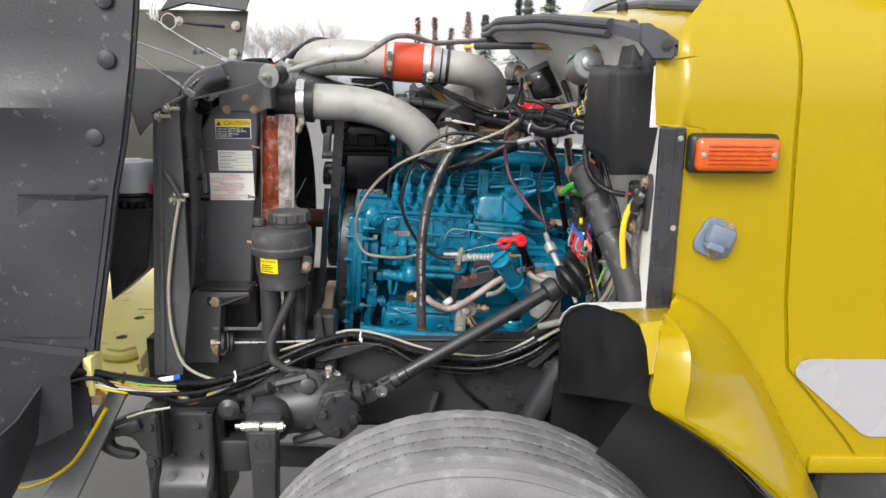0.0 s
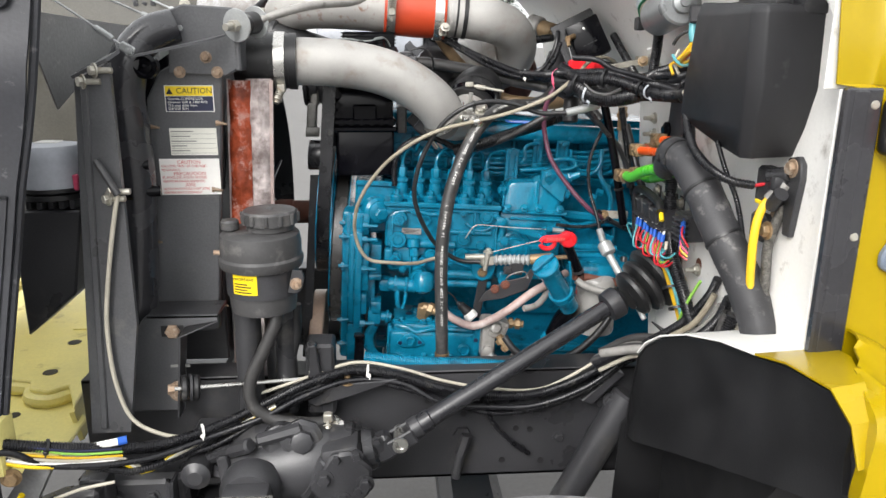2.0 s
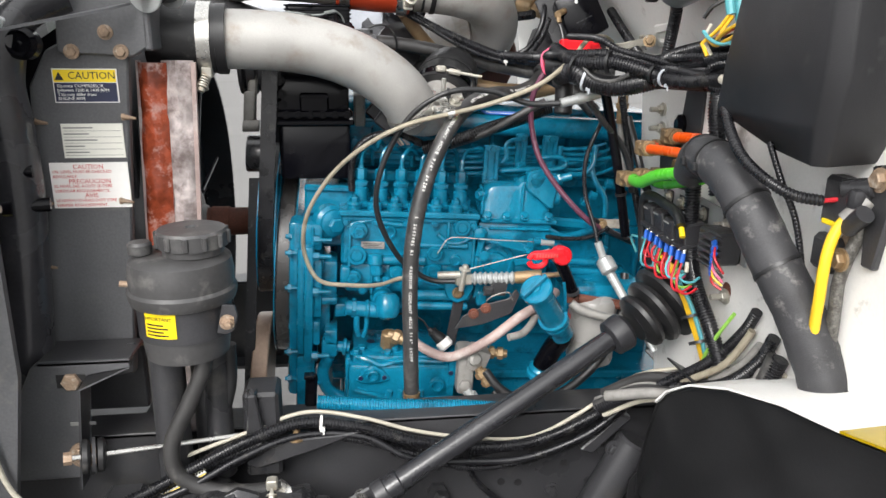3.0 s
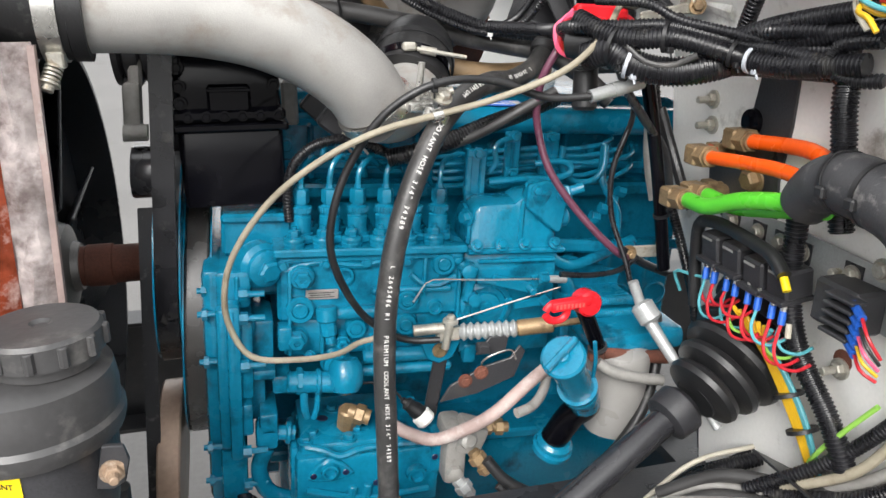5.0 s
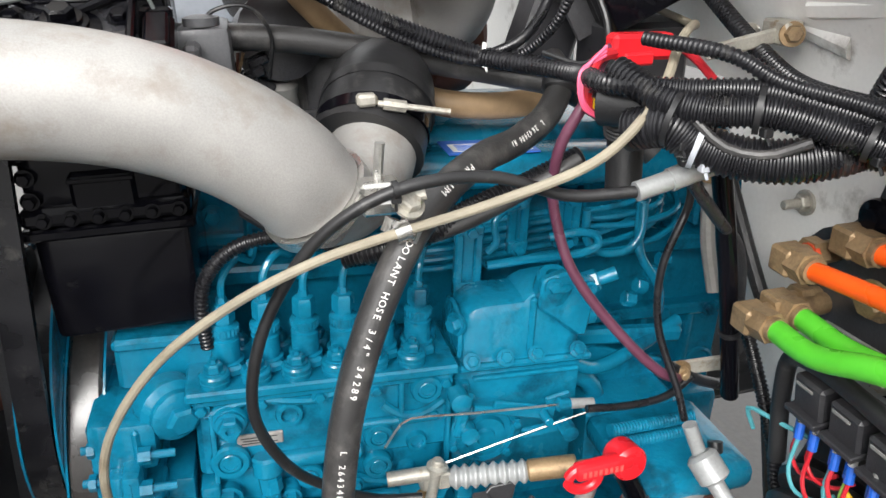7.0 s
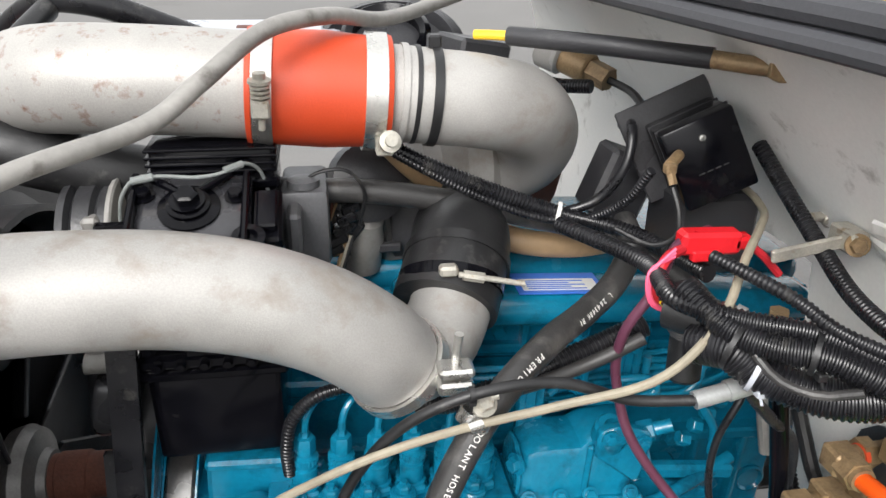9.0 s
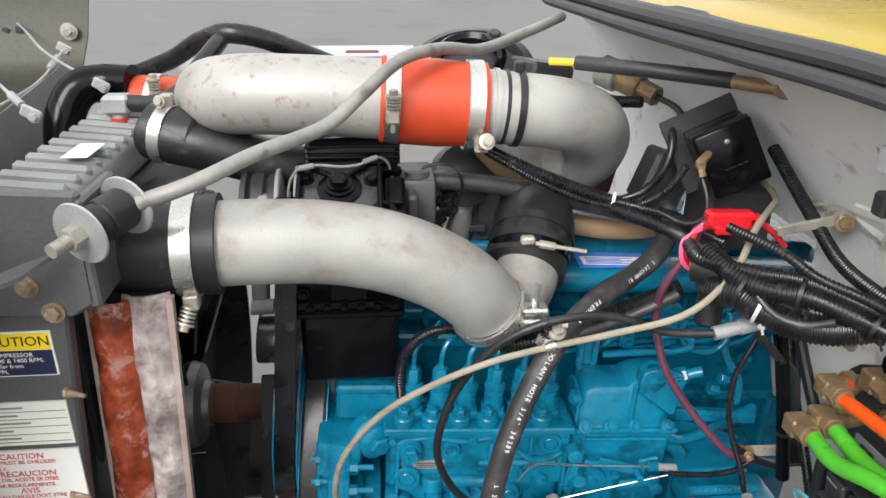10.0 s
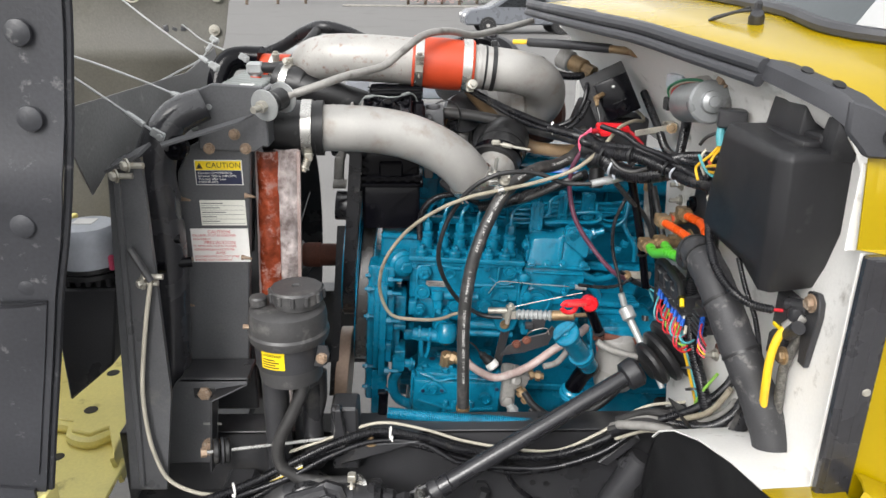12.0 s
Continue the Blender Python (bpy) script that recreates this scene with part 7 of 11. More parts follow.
    for a in range(6):
        t = radians(a * 60 + 15)
        ep("case_screw", hexbolt((0.132 + 0.040 * math.cos(t), 2.281, 1.160 + 0.040 * math.sin(t)), (0, -1, 0), 0.0052, 0.005), ENGINE, g)
    ep("side_rib", box((0.115, 2.283, 1.232), (0.245, 2.292, 1.238), 0.002), ENGINE, g)
    ep("rear_elbow", tube([(0.252, 2.33, 1.20), (0.275, 2.33, 1.19), (0.30, 2.34, 1.16), (0.31, 2.36, 1.10)], 0.013, 12, 0.012), ENGINE, g)

    # control levers, links and cable end on the governor's side
    lv = ep("throttle_lever", merge(box((0.0905, 2.254, 1.180), (0.1035, 2.262, 1.238), 0.003, rot=(0, 12, 0)), lathe((0.090, 2.265, 1.234), (0, -1, 0), [(0.0115, 0), (0.0115, 0.020), (0.0065, 0.022), (0, 0.022)], 14), lathe((0.103, 2.265, 1.187), (0, -1, 0), [(0.0105, 0), (0.0105, 0.018), (0, 0.019)], 14),
                                    box((0.128, 2.252, 1.199), (0.206, 2.259, 1.217), 0.002, rot=(0, 14, 0)), rod((0.108, 2.258, 1.217), (0.136, 2.256, 1.212), 0.005, n=10), rod((0.190, 2.252, 1.203), (0.19, 2.232, 1.203), 0.0055, n=14, bev=0.001), box((0.192, 2.25, 1.206), (0.222, 2.256, 1.226), 0.002, rot=(0, -12, 0)), rod((0.222, 2.262, 1.176), (0.222, 2.240, 1.176), 0.010, n=8), box((0.17, 2.258, 1.166), (0.226, 2.264, 1.180), 0.002, rot=(0, -6, 0))), ENGINE, e, "blue throttle lever linkage")
    ep("wire_link", tube([(0.006, 2.245, 1.190), (0.024, 2.242, 1.222), (0.030, 2.242, 1.2255), (0.11, 2.240, 1.2235), (0.20, 2.238, 1.222)], 0.0013, 6, 0.012), STEEL, lv, "thin bent steel link wire")
    ep("wire_link", tube([(0.068, 2.243, 1.158), (0.15, 2.240, 1.183), (0.235, 2.236, 1.208)], 0.0013, 6, 0.03), STEEL, lv, "thin steel link wire")
    ep("link_end", merge(rod((0.199, 2.238, 1.222), (0.214, 2.238, 1.2215), 0.0065, n=10), rod((0.200, 2.238, 1.222), (0.203, 2.238, 1.222), 0.008, n=10)), ENGINE, lv)
    ep("link_sleeve", rod((0.214, 2.238, 1.2215), (0.242, 2.236, 1.220), 0.0058, n=12), GREYPAINT, lv, "grey link sleeve")
    for dz in (0.0, -0.021):
        ep("return_spring", corr([(0.262, 2.225, 1.186 + dz), (0.375, 2.235, 1.182 + dz)], 0.0078, 12, 0.0042), ENGINE, lv, "blue coil return spring")
    ep("cable_boot", lathe((0.078, 2.240, 1.1405), (0.99, -0.20, 0.10), [(0.007, 0)] + [v for i in range(8) for v in ((0.0100, 0.003 + i * 0.0108), (0.0138, 0.0070 + i * 0.0108), (0.0138, 0.0085 + i * 0.0108), (0.0100, 0.0125 + i * 0.0108))] + [(0.007, 0.092)], 20), GREYPAINT, lv, "grey ribbed cable boot")
    ep("cable_barrel", merge(rod((0.164, 2.222, 1.150), (0.216, 2.208, 1.160), 0.0125, n=18, bev=0.002), rod((0.158, 2.223, 1.149), (0.165, 2.221, 1.150), 0.009, n=12)), BRASS, lv, "brass cable barrel")
    ep("cable_stem", rod((0.216, 2.208, 1.160), (0.262, 2.198, 1.168), 0.0052, n=10), BRASS, lv)
    ep("cable_clevis", merge(box((0.046, 2.240, 1.124), (0.078, 2.262, 1.146), 0.004, rot=(0, -6, 0)), rod((0.010, 2.25, 1.142), (0.056, 2.246, 1.146), 0.0085, n=12), rod((0.058, 2.24, 1.114), (0.064, 2.238, 1.170), 0.0062, n=12, bev=0.001), lathe((0.063, 2.238, 1.158), (0.1, 0, 1), [(0.012, 0), (0.012, 0.004), (0.007, 0.006), (0.007, 0.010)], 14), box((0.066, 2.236, 1.128), (0.080, 2.250, 1.150), 0.002)), ZINC, lv, "pale metal cable clamp")
    ep("cable_bracket", plate([(0.026, 1.136), (0.086, 1.136), (0.088, 1.112), (0.078, 1.088), (0.056, 1.078), (0.036, 1.088), (0.026, 1.112)], "y", 2.260, 0.008, 0.002), ENGINE, lv)
    ep("bracket_bolt", hexbolt((0.056, 2.260, 1.102), (0, -1, 0), 0.0085, 0.008), BRASS, lv)
    ep("drop_strap", box((0.044, 2.268, 0.98), (0.066, 2.274, 1.09), 0.002, rot=(0, 7, 0)), BLACK, lv)
    ep("stay_plate", merge(plate([(0.044, 1.046), (0.058, 1.072), (0.108, 1.100), (0.150, 1.112), (0.163, 1.132), (0.172, 1.122), (0.158, 1.080), (0.10, 1.056)], "y", 2.200, 0.005, 0.001), plate([(0.100, 1.112), (0.120, 1.140), (0.150, 1.142), (0.146, 1.112)], "y", 2.216, 0.005, 0.001), box((0.10, 2.205, 1.118), (0.118, 2.222, 1.132), 0.002)), BLACK, lv, "dark grey stay plates")
    for q in ((0.080, 2.199, 1.080), (0.104, 2.199, 1.092)):
        ep("rusty_bolt", hexbolt(q, (0, -1, 0), 0.0075, 0.005), RUST, lv)
    ep("plate_wire", tube([(0.112, 2.21, 1.085), (0.106, 2.205, 1.105), (0.118, 2.20, 1.118), (0.150, 2.20, 1.125), (0.158, 2.20, 1.108)], 0.0016, 6, 0.006), STEEL, lv)

    # lower hydraulic pump
    hp = ep("hydraulic_pump", box((-0.166, 2.225, 0.850), (0.058, 2.37, 0.955), 0.010, seg=2), ENGINE, e, "blue cast hydraulic pump")
    ep("pump_cover", box((-0.158, 2.235, 0.93), (0.045, 2.38, 0.972), 0.010, seg=2), ENGINE, hp)
    ep("end_flange", box((-0.172, 2.245, 0.862), (-0.160, 2.34, 0.962), 0.005, seg=2), ENGINE, hp)
    ep("end_flange", box((0.040, 2.222, 0.905), (0.064, 2.33, 0.975), 0.007, seg=2), ENGINE, hp)
    ep("port_flange", plate([(-0.150, 0.922), (-0.135, 0.945), (-0.116, 0.956), (-0.095, 0.945), (-0.078, 0.925), (-0.095, 0.918), (-0.116, 0.914), (-0.138, 0.916)], "y", 2.217, 0.012, 0.003), ENGINE, hp)
    for x, z, r in ((-0.116, 0.936, 0.0125), (0.018, 0.914, 0.0145)):
        ep("port", lathe((x, 2.219, z), (0, -1, 0), [(r * 1.15, 0), (r, 0.006), (r, 0.010), (r * 0.75, 0.011), (r * 0.6, 0.004), (0, 0.004)], 22), ENGINE, hp)
    for x, z in ((-0.140, 0.928), (-0.092, 0.930), (-0.045, 0.905), (0.046, 0.94)):
        ep("bolt_hole", lathe((x, 2.2168, z), (0, -1, 0), [(0.0052, 0), (0.0045, 0.0006), (0.0, 0.0006)], 12), LAB_NAVY, hp)
    for x, y in ((-0.138, 2.262), (-0.070, 2.262), (-0.085, 2.242), (-0.150, 2.246), (0.0, 2.262), (-0.10, 2.33), (0.03, 2.33)):
        ep("top_bolt", hexbolt((x, y, 0.972), (0, 0, 1), 0.0085, 0.007), ENGINE, hp)
    ep("top_hole", lathe((-0.118, 2.305, 0.9722), (0, 0, 1), [(0.009, 0), (0.008, 0.0008), (0.0, 0.0008)], 14), LAB_NAVY, hp)
    for pts in ([(-0.15, 2.238, 0.968), (-0.125, 2.228, 0.965), (-0.10, 2.224, 0.955), (-0.07, 2.226, 0.962), (-0.03, 2.23, 0.962), (0.03, 2.23, 0.96)], [(-0.15, 2.224, 0.90), (-0.11, 2.220, 0.89), (-0.06, 2.222, 0.875), (0.04, 2.222, 0.88)]):
        ep("casting_line", tube(pts, 0.0055, 8, 0.008), ENGINE, hp)
    for x in (-0.085, -0.062, -0.02):
        ep("vertical_web", rod((x, 2.226, 0.85), (x + 0.006, 2.224, 0.90), 0.010, 0.007, n=10, bev=0.002), ENGINE, hp)
    ep("inlet_elbow", merge(box((-0.222, 2.250, 0.958), (-0.188, 2.288, 1.000), 0.008, seg=2), rod((-0.190, 2.268, 0.978), (-0.164, 2.268, 0.975), 0.012, n=16), rod((-0.178, 2.268, 0.977), (-0.170, 2.268, 0.976), 0.018, n=20, bev=0.002), tube([(-0.205, 2.268, 0.955), (-0.218, 2.265, 0.92), (-0.205, 2.26, 0.88), (-0.17, 2.26, 0.86)], 0.013, 12, 0.012)), ENGINE, hp)
    ep("outlet_block", merge(box((0.056, 2.195, 0.900), (0.092, 2.26, 0.998), 0.010, seg=2), box((0.075, 2.188, 0.955), (0.118, 2.235, 1.004), 0.008, rot=(0, 20, 0), seg=2), lathe((0.086, 2.190, 0.985), (0.3, -1, 0.3), [(0.014, 0), (0.014, 0.010), (0.009, 0.014), (0, 0.014)], 12), lathe((0.072, 2.195, 0.925), (0, -1, 0), [(0.013, 0), (0.013, 0.010), (0.008, 0.012), (0, 0.012)], 6)), GREYROD, hp, "grey cast outlet block")
    for a, b, r in (((0.118, 2.21, 0.991), (0.158, 2.205, 0.990), 0.0085), ((0.122, 2.21, 0.991), (0.132, 2.209, 0.991), 0.013), ((0.138, 2.208, 0.990), (0.150, 2.206, 0.990), 0.013), ((0.095, 2.182, 0.968), (0.118, 2.170, 0.935), 0.009), ((0.099, 2.180, 0.962), (0.106, 2.176, 0.952), 0.014), ((0.110, 2.174, 0.946), (0.116, 2.171, 0.938), 0.012)):
        ep("brass_fitting", rod(a, b, r, n=6 if r > 0.0105 else 12, bev=0.001), BRASS, hp)
    for a, b, r in (((0.076, 2.19, 0.915), (0.098, 2.18, 0.888), 0.0105), ((0.082, 2.186, 0.908), (0.090, 2.182, 0.898), 0.014)):
        ep("steel_fitting", rod(a, b, r, n=6, bev=0.001), GREYPAINT, hp)
    ep("elbow_fitting", merge(rod((-0.085, 2.270, 0.975), (-0.083, 2.262, 1.012), 0.016, n=8, bev=0.003), rod((-0.083, 2.262, 1.008), (-0.052, 2.25, 1.000), 0.012, n=12), rod((-0.074, 2.258, 1.006), (-0.060, 2.253, 1.002), 0.016, n=6, bev=0.002)), BRASS, hp, "tarnished brass elbow with paint spots")
    ep("sensor", merge(rod((0.026, 2.252, 1.000), (0.040, 2.245, 0.985), 0.0165, n=22, bev=0.004)), WHITE_PL, hp, "white sensor collar")
    ep("sensor_plug", lathe((0.029, 2.250, 0.998), (-0.75, 0.1, 0.65), [(0.0135, 0), (0.0125, 0.014), (0.010, 0.022), (0.0105, 0.030), (0.006, 0.034), (0.0045, 0.04)], 16), RUBBER, hp)
    ep("sensor_lead", tube([(-0.002, 2.253, 1.025), (-0.015, 2.255, 1.042), (-0.045, 2.26, 1.054), (-0.085, 2.268, 1.048)], 0.0022, 6, 0.01), RUBBER, hp)
    part("pressure_hose", tube([(-0.048, 2.252, 1.002), (-0.038, 2.240, 0.996), (-0.014, 2.220, 0.987), (0.020, 2.195, 0.985), (0.058, 2.175, 1.007), (0.098, 2.155, 1.040), (0.158, 2.165, 1.080), (0.208, 2.195, 1.093), (0.25, 2.24, 1.10)], 0.0098, 14, 0.01), PINKHOSE, hp, "faded pinkish hydraulic hose")
    # oil filler tube and cap
    a, b = V((0.158, 2.058, 1.176)), V((0.236, 2.138, 1.052))
    d = (b - a).normalized()
    of = part("oil_filler", merge(rod(a, b, 0.0235, n=28), ring_at(a + d * 0.108, d, 0.02, 0.029, 0.007, 28), ring_at(a + d * 0.122, d, 0.02, 0.0275, 0.006, 28), tube([a + d * 0.10 + V((0.024, 0.0, 0.01)), a + d * 0.06 + V((0.040, 0.01, 0.01)), a + d * 0.03 + V((0.048, 0.02, 0.02))], 0.003, 8, 0.008)), ENGINE, e, "blue oil filler tube")
    part("filler_cap", lathe(a + d * 0.012, -d, [(0.026, 0), (0.030, 0.004), (0.030, 0.012), (0.027, 0.015), (0.022, 0.0155), (0.010, 0.014), (0.008, 0.017), (0, 0.018)], 32), ENGINE, of, "blue screw cap with a bar grip")
    cm = Matrix.Translation(a - d * 0.004) @ frame_of(-d)
    gp = box((-0.029, -0.004, 0.0), (0.029, 0.004, 0.011), 0.002)
    bmesh.ops.transform(gp, matrix=cm @ pose(0, 0, 0, 0, 0, 65), verts=gp.verts)
    part("cap_grip", gp, ENGINE, of)
    part("neck", tube([b - d * 0.01, b + d * 0.012, b + V((-0.004, 0.03, -0.04)), b + V((-0.022, 0.055, -0.10))], 0.0215, 20, 0.01), GLOSSBLACK, of, "dark lower neck")
    part("neck_flange", lathe(b + V((-0.022, 0.056, -0.115)), (0.15, -0.3, 1), [(0.032, 0), (0.032, 0.008), (0.027, 0.010), (0.029, 0.012), (0.029, 0.019), (0.024, 0.024)], 24), ENGINE, of)
    # oil filter
    fl = part("oil_filter", lathe((0.313, 2.190, 0.968), (0.0, -0.04, 1), [(0.03, 0), (0.046, 0.004), (0.0475, 0.012), (0.0475, 0.135), (0.044, 0.142), (0.03, 0.15)], 36), CANWHITE, e, "dusty off-white spin-on oil filter")
    part("filter_print", lathe((0.313, 2.189, 1.064), (0, -0.04, 1), [(0.0478, 0), (0.0478, 0.010)], 36), LAB_RED, fl)
    part("filter_head", merge(box((0.262, 2.16, 1.106), (0.41, 2.3, 1.142), 0.012, seg=2), box((0.27, 2.30, 1.02), (0.40, 2.48, 1.14), 0.01)), ENGINE, e)
    # dipstick with red handle
    dp = part("dipstick_tube", tube([(0.222, 2.142, 1.205), (0.240, 2.146, 1.17), (0.256, 2.15, 1.135), (0.268, 2.17, 1.11)], 0.0115, 14, 0.008), GLOSSBLACK, e, "black dipstick tube")
    part("tube_lip", ring_at((0.256, 2.15, 1.133), (0.4, 0.1, -1), 0.009, 0.014, 0.006, 18), BLACK, dp)
    hd = part("dipstick_handle", merge(box((0.166, 2.118, 1.211), (0.226, 2.133, 1.227), 0.004, rot=(0, -4, 0), seg=2), lathe((0.224, 2.136, 1.214), (0.1, -1, 0.1), [(0.017, -0.012), (0.0185, -0.008), (0.0185, 0.012), (0.015, 0.016), (0, 0.017)], 24)), RED_PL, dp, "red plastic pull handle")
    part("handle_ring", tube([(0.176 + 0.016 * math.cos(t), 2.126, 1.208 + 0.013 * math.sin(t)) for t in np.linspace(-2.9, 2.9, 16)], 0.0055, 10, 0.004), RED_PL, hd)
    for k in range(8):
        part("embossed_bar", box((0.172 + 0.0055 * k, 2.1172, 1.2150), (0.1752 + 0.0055 * k, 2.1182, 1.2215), 0), LAB_RED, hd)
    part("support_bar", merge(tube([(0.262, 2.165, 1.118), (0.31, 2.16, 1.108), (0.38, 2.16, 1.095)], 0.010, 12, 0.015), box((0.245, 2.145, 1.110), (0.268, 2.16, 1.132), 0.003)), RUST, e, "brown rusty support bar")
    part("grey_sleeve", tube([(0.250, 2.135, 1.116), (0.268, 2.128, 1.104), (0.31, 2.118, 1.092), (0.345, 2.112, 1.087)], 0.0085, 12, 0.01), GREYROD, e, "grey cable sleeve")
    # rear: brackets, clamps and pipes
    ep("rear_bracket", merge(plate([(0.27, 1.13), (0.39, 1.10), (0.41, 1.18), (0.30, 1.215), (0.27, 1.20)], "y", 2.36, 0.008, 0.002), box((0.26, 2.34, 1.222), (0.42, 2.36, 1.244), 0.005, rot=(0, 4, 0))), ENGINE, e)
    ep("transfer_pipe", tube([(0.24, 2.30, 1.235), (0.28, 2.31, 1.215), (0.34, 2.33, 1.22), (0.42, 2.36, 1.24)], 0.009, 12, 0.012), ENGINE, e)
    ep("transfer_pipe", tube([(0.275, 2.37, 1.40), (0.28, 2.37, 1.36), (0.30, 2.37, 1.342), (0.335, 2.37, 1.342), (0.352, 2.37, 1.36), (0.358, 2.38, 1.40)], 0.0055, 12, 0.008), ENGINE, e)
    ep("loop_pipe", tube([(0.146, 2.352, 1.345), (0.20, 2.35, 1.350), (0.262, 2.35, 1.352), (0.285, 2.35, 1.362), (0.282, 2.352, 1.374), (0.262, 2.355, 1.378), (0.225, 2.36, 1.372)], 0.0055, 10, 0.008), ENGINE, e)
    ep("loop_pipe", tube([(0.146, 2.352, 1.362), (0.155, 2.35, 1.375), (0.152, 2.352, 1.398), (0.165, 2.36, 1.408), (0.20, 2.38, 1.41)], 0.0045, 10, 0.008), ENGINE, e)
    ep("rear_pipe", tube([(0.36, 2.39, 1.40), (0.355, 2.37, 1.34), (0.385, 2.36, 1.29), (0.39, 2.36, 1.25)], 0.006, 12, 0.01), ENGINE, e)
    for k in range(4):
        ep("rear_nut", rod((0.33 + 0.02 * k, 2.35 + 0.01 * k, 1.286 + 0.012 * k), (0.345 + 0.02 * k, 2.35 + 0.01 * k, 1.282 + 0.012 * k), 0.010, n=6, bev=0.001), ENGINE, e)
    for x0, x1, z0, z1, y in ((0.107, 0.140, 1.308, 1.397, 2.350), (0.180, 0.205, 1.345, 1.420, 2.376), (0.238, 0.270, 1.352, 1.420, 2.372)):
        m = (x0 + x1) / 2
        cl = ep("pipe_clamp", merge(box((x0, y, z0), (x0 + 0.010, y + 0.012, z1), 0.002), box((x1 - 0.010, y, z0), (x1, y + 0.012, z1), 0.002), box((x0 + 0.008, y + 0.006, z0 + 0.004), (x1 - 0.008, y + 0.034, z1 - 0.004), 0.002), box((x0, y - 0.002, z1 - 0.012), (x1, y + 0.012, z1), 0.002), box((x0, y - 0.002, z0), (x1, y + 0.012, z0 + 0.018), 0.002)), ENGINE, e, "blue fuel pipe clamp bracket")
        for z in (z0 + 0.008, z1 - 0.006):
            ep("clamp_bolt", hexbolt((m, y - 0.002, z), (0, -1, 0), 0.0068, 0.007), ENGINE, cl)
    # exhaust-side parts seen over the top: turbo
    t = thing("turbocharger", (0.08, 2.7, 1.5), "rust-stained grey turbocharger behind the intake", "turbocharger")
    part("compressor_housing", merge(lathe((0.10, 2.62, 1.58), (-1, -0.3, 0), [(0.04, -0.03), (0.10, 0.0), (0.115, 0.03), (0.105, 0.06), (0.07, 0.08), (0.06, 0.10)], 32)), ALU, t, "grey cast compressor housing")
    part("turbine_housing", lathe((0.10, 2.64, 1.56), (1, 0.3, 0), [(0.07, 0), (0.09, 0.03), (0.085, 0.10), (0.05, 0.13)], 28), RUST, t)
    part("bearing_case", merge(box((-0.03, 2.52, 1.46), (0.08, 2.66, 1.56), 0.02, seg=2), lathe((-0.06, 2.52, 1.58), (0.3, -1, 0.3), [(0.05, 0), (0.05, 0.03), (0.03, 0.04), (0.0, 0.045)], 20)), BLACK, t)
    # front accessories: pulleys, belts, fan
    fr = thing("front_drive", (-0.32, 2.5, 0.9), "engine pulleys and ribbed belts at the front", "belt drive")
    def lean(bm):
        for v in bm.verts:
            v.co.x += 0.08 * (v.co.z - 1.27)
        return bm
    def rims(c, x0, x1, r, n):
        for x in (x0, x1):
            part("pulley_rim", lean(lathe((x, *c), (1, 0, 0), [(0.05, 0), (r, 0), (r, 0.0025), (0.05, 0.0025)], n)), ENGINE, fr, "blue painted pulley rim")
    part("large_pulley", lean(lathe((-0.313, 2.50, 1.12), (1, 0, 0), [(0.10, 0), (0.214, 0), (0.2165, 0.003), (0.2165, 0.030), (0.214, 0.033), (0.10, 0.033)], 72)), BELTBACK, fr, "large pulley wrapped by a smooth belt")
    rims((2.50, 1.12), -0.3165, -0.2785, 0.2165, 64)
    part("fan_pulley", lean(lathe((-0.350, 2.46, 1.225), (1, 0, 0), [(0.03, 0), (0.158, 0), (0.158, 0.030), (0.03, 0.030)], 56)), BLACK, fr)
    rims((2.46, 1.225), -0.354, -0.3195, 0.168, 60)
    # the tan that this polished steel mirrors is painted on
    part("steel_pulley", lean(lathe((-0.361, 2.42, 0.875), (1, 0, 0), [(0.02, 0), (0.125, 0), (0.128, 0.003), (0.128, 0.032), (0.125, 0.035), (0.02, 0.035)], 56)), PULLEY, fr, "bare steel pulley with a brown reflection in its colour")
    def belt(x0, x1, pts, th=0.010):
        c = spline(pts, 0.03)
        rows = []
        for i, q in enumerate(c):
            d = (c[min(i + 1, len(c) - 1)] - c[max(i - 1, 0)]).normalized()
            n = Vector((1, 0, 0)).cross(d).normalized() * th / 2
            rows.append([(x0, *(q + n)[1:]), (x1, *(q + n)[1:]), (x1, *(q - n)[1:]), (x0, *(q - n)[1:])])
        return lean(loft(rows, 0, True))
    part("belt", belt(-0.350, -0.321, [(-0.34, 2.31, 1.62), (-0.34, 2.305, 1.50), (-0.34, 2.299, 1.38), (-0.34, 2.295, 1.28), (-0.34, 2.298, 1.20), (-0.34, 2.315, 1.145), (-0.34, 2.36, 1.09), (-0.34, 2.43, 1.062)]), LOOM, fr, "wide black ribbed belt")
    part("belt", belt(-0.350, -0.321, [(-0.34, 2.50, 1.62), (-0.34, 2.53, 1.45), (-0.34, 2.58, 1.28)]), LOOM, fr, "wide black ribbed belt")
    part("belt", belt(-0.375, -0.355, [(-0.36, 2.345, 1.33), (-0.36, 2.338, 1.18), (-0.36, 2.332, 1.02), (-0.36, 2.325, 0.86)], 0.008), WRAPBLACK, fr, "narrow grey worn belt")
    part("idler", lean(lathe((-0.385, 2.38, 1.375), (1, 0, 0), [(0.014, 0), (0.036, 0.002), (0.038, 0.006), (0.038, 0.040), (0.034, 0.044), (0.014, 0.044)], 28)), CASTBLACK, fr, "black idler pulley")
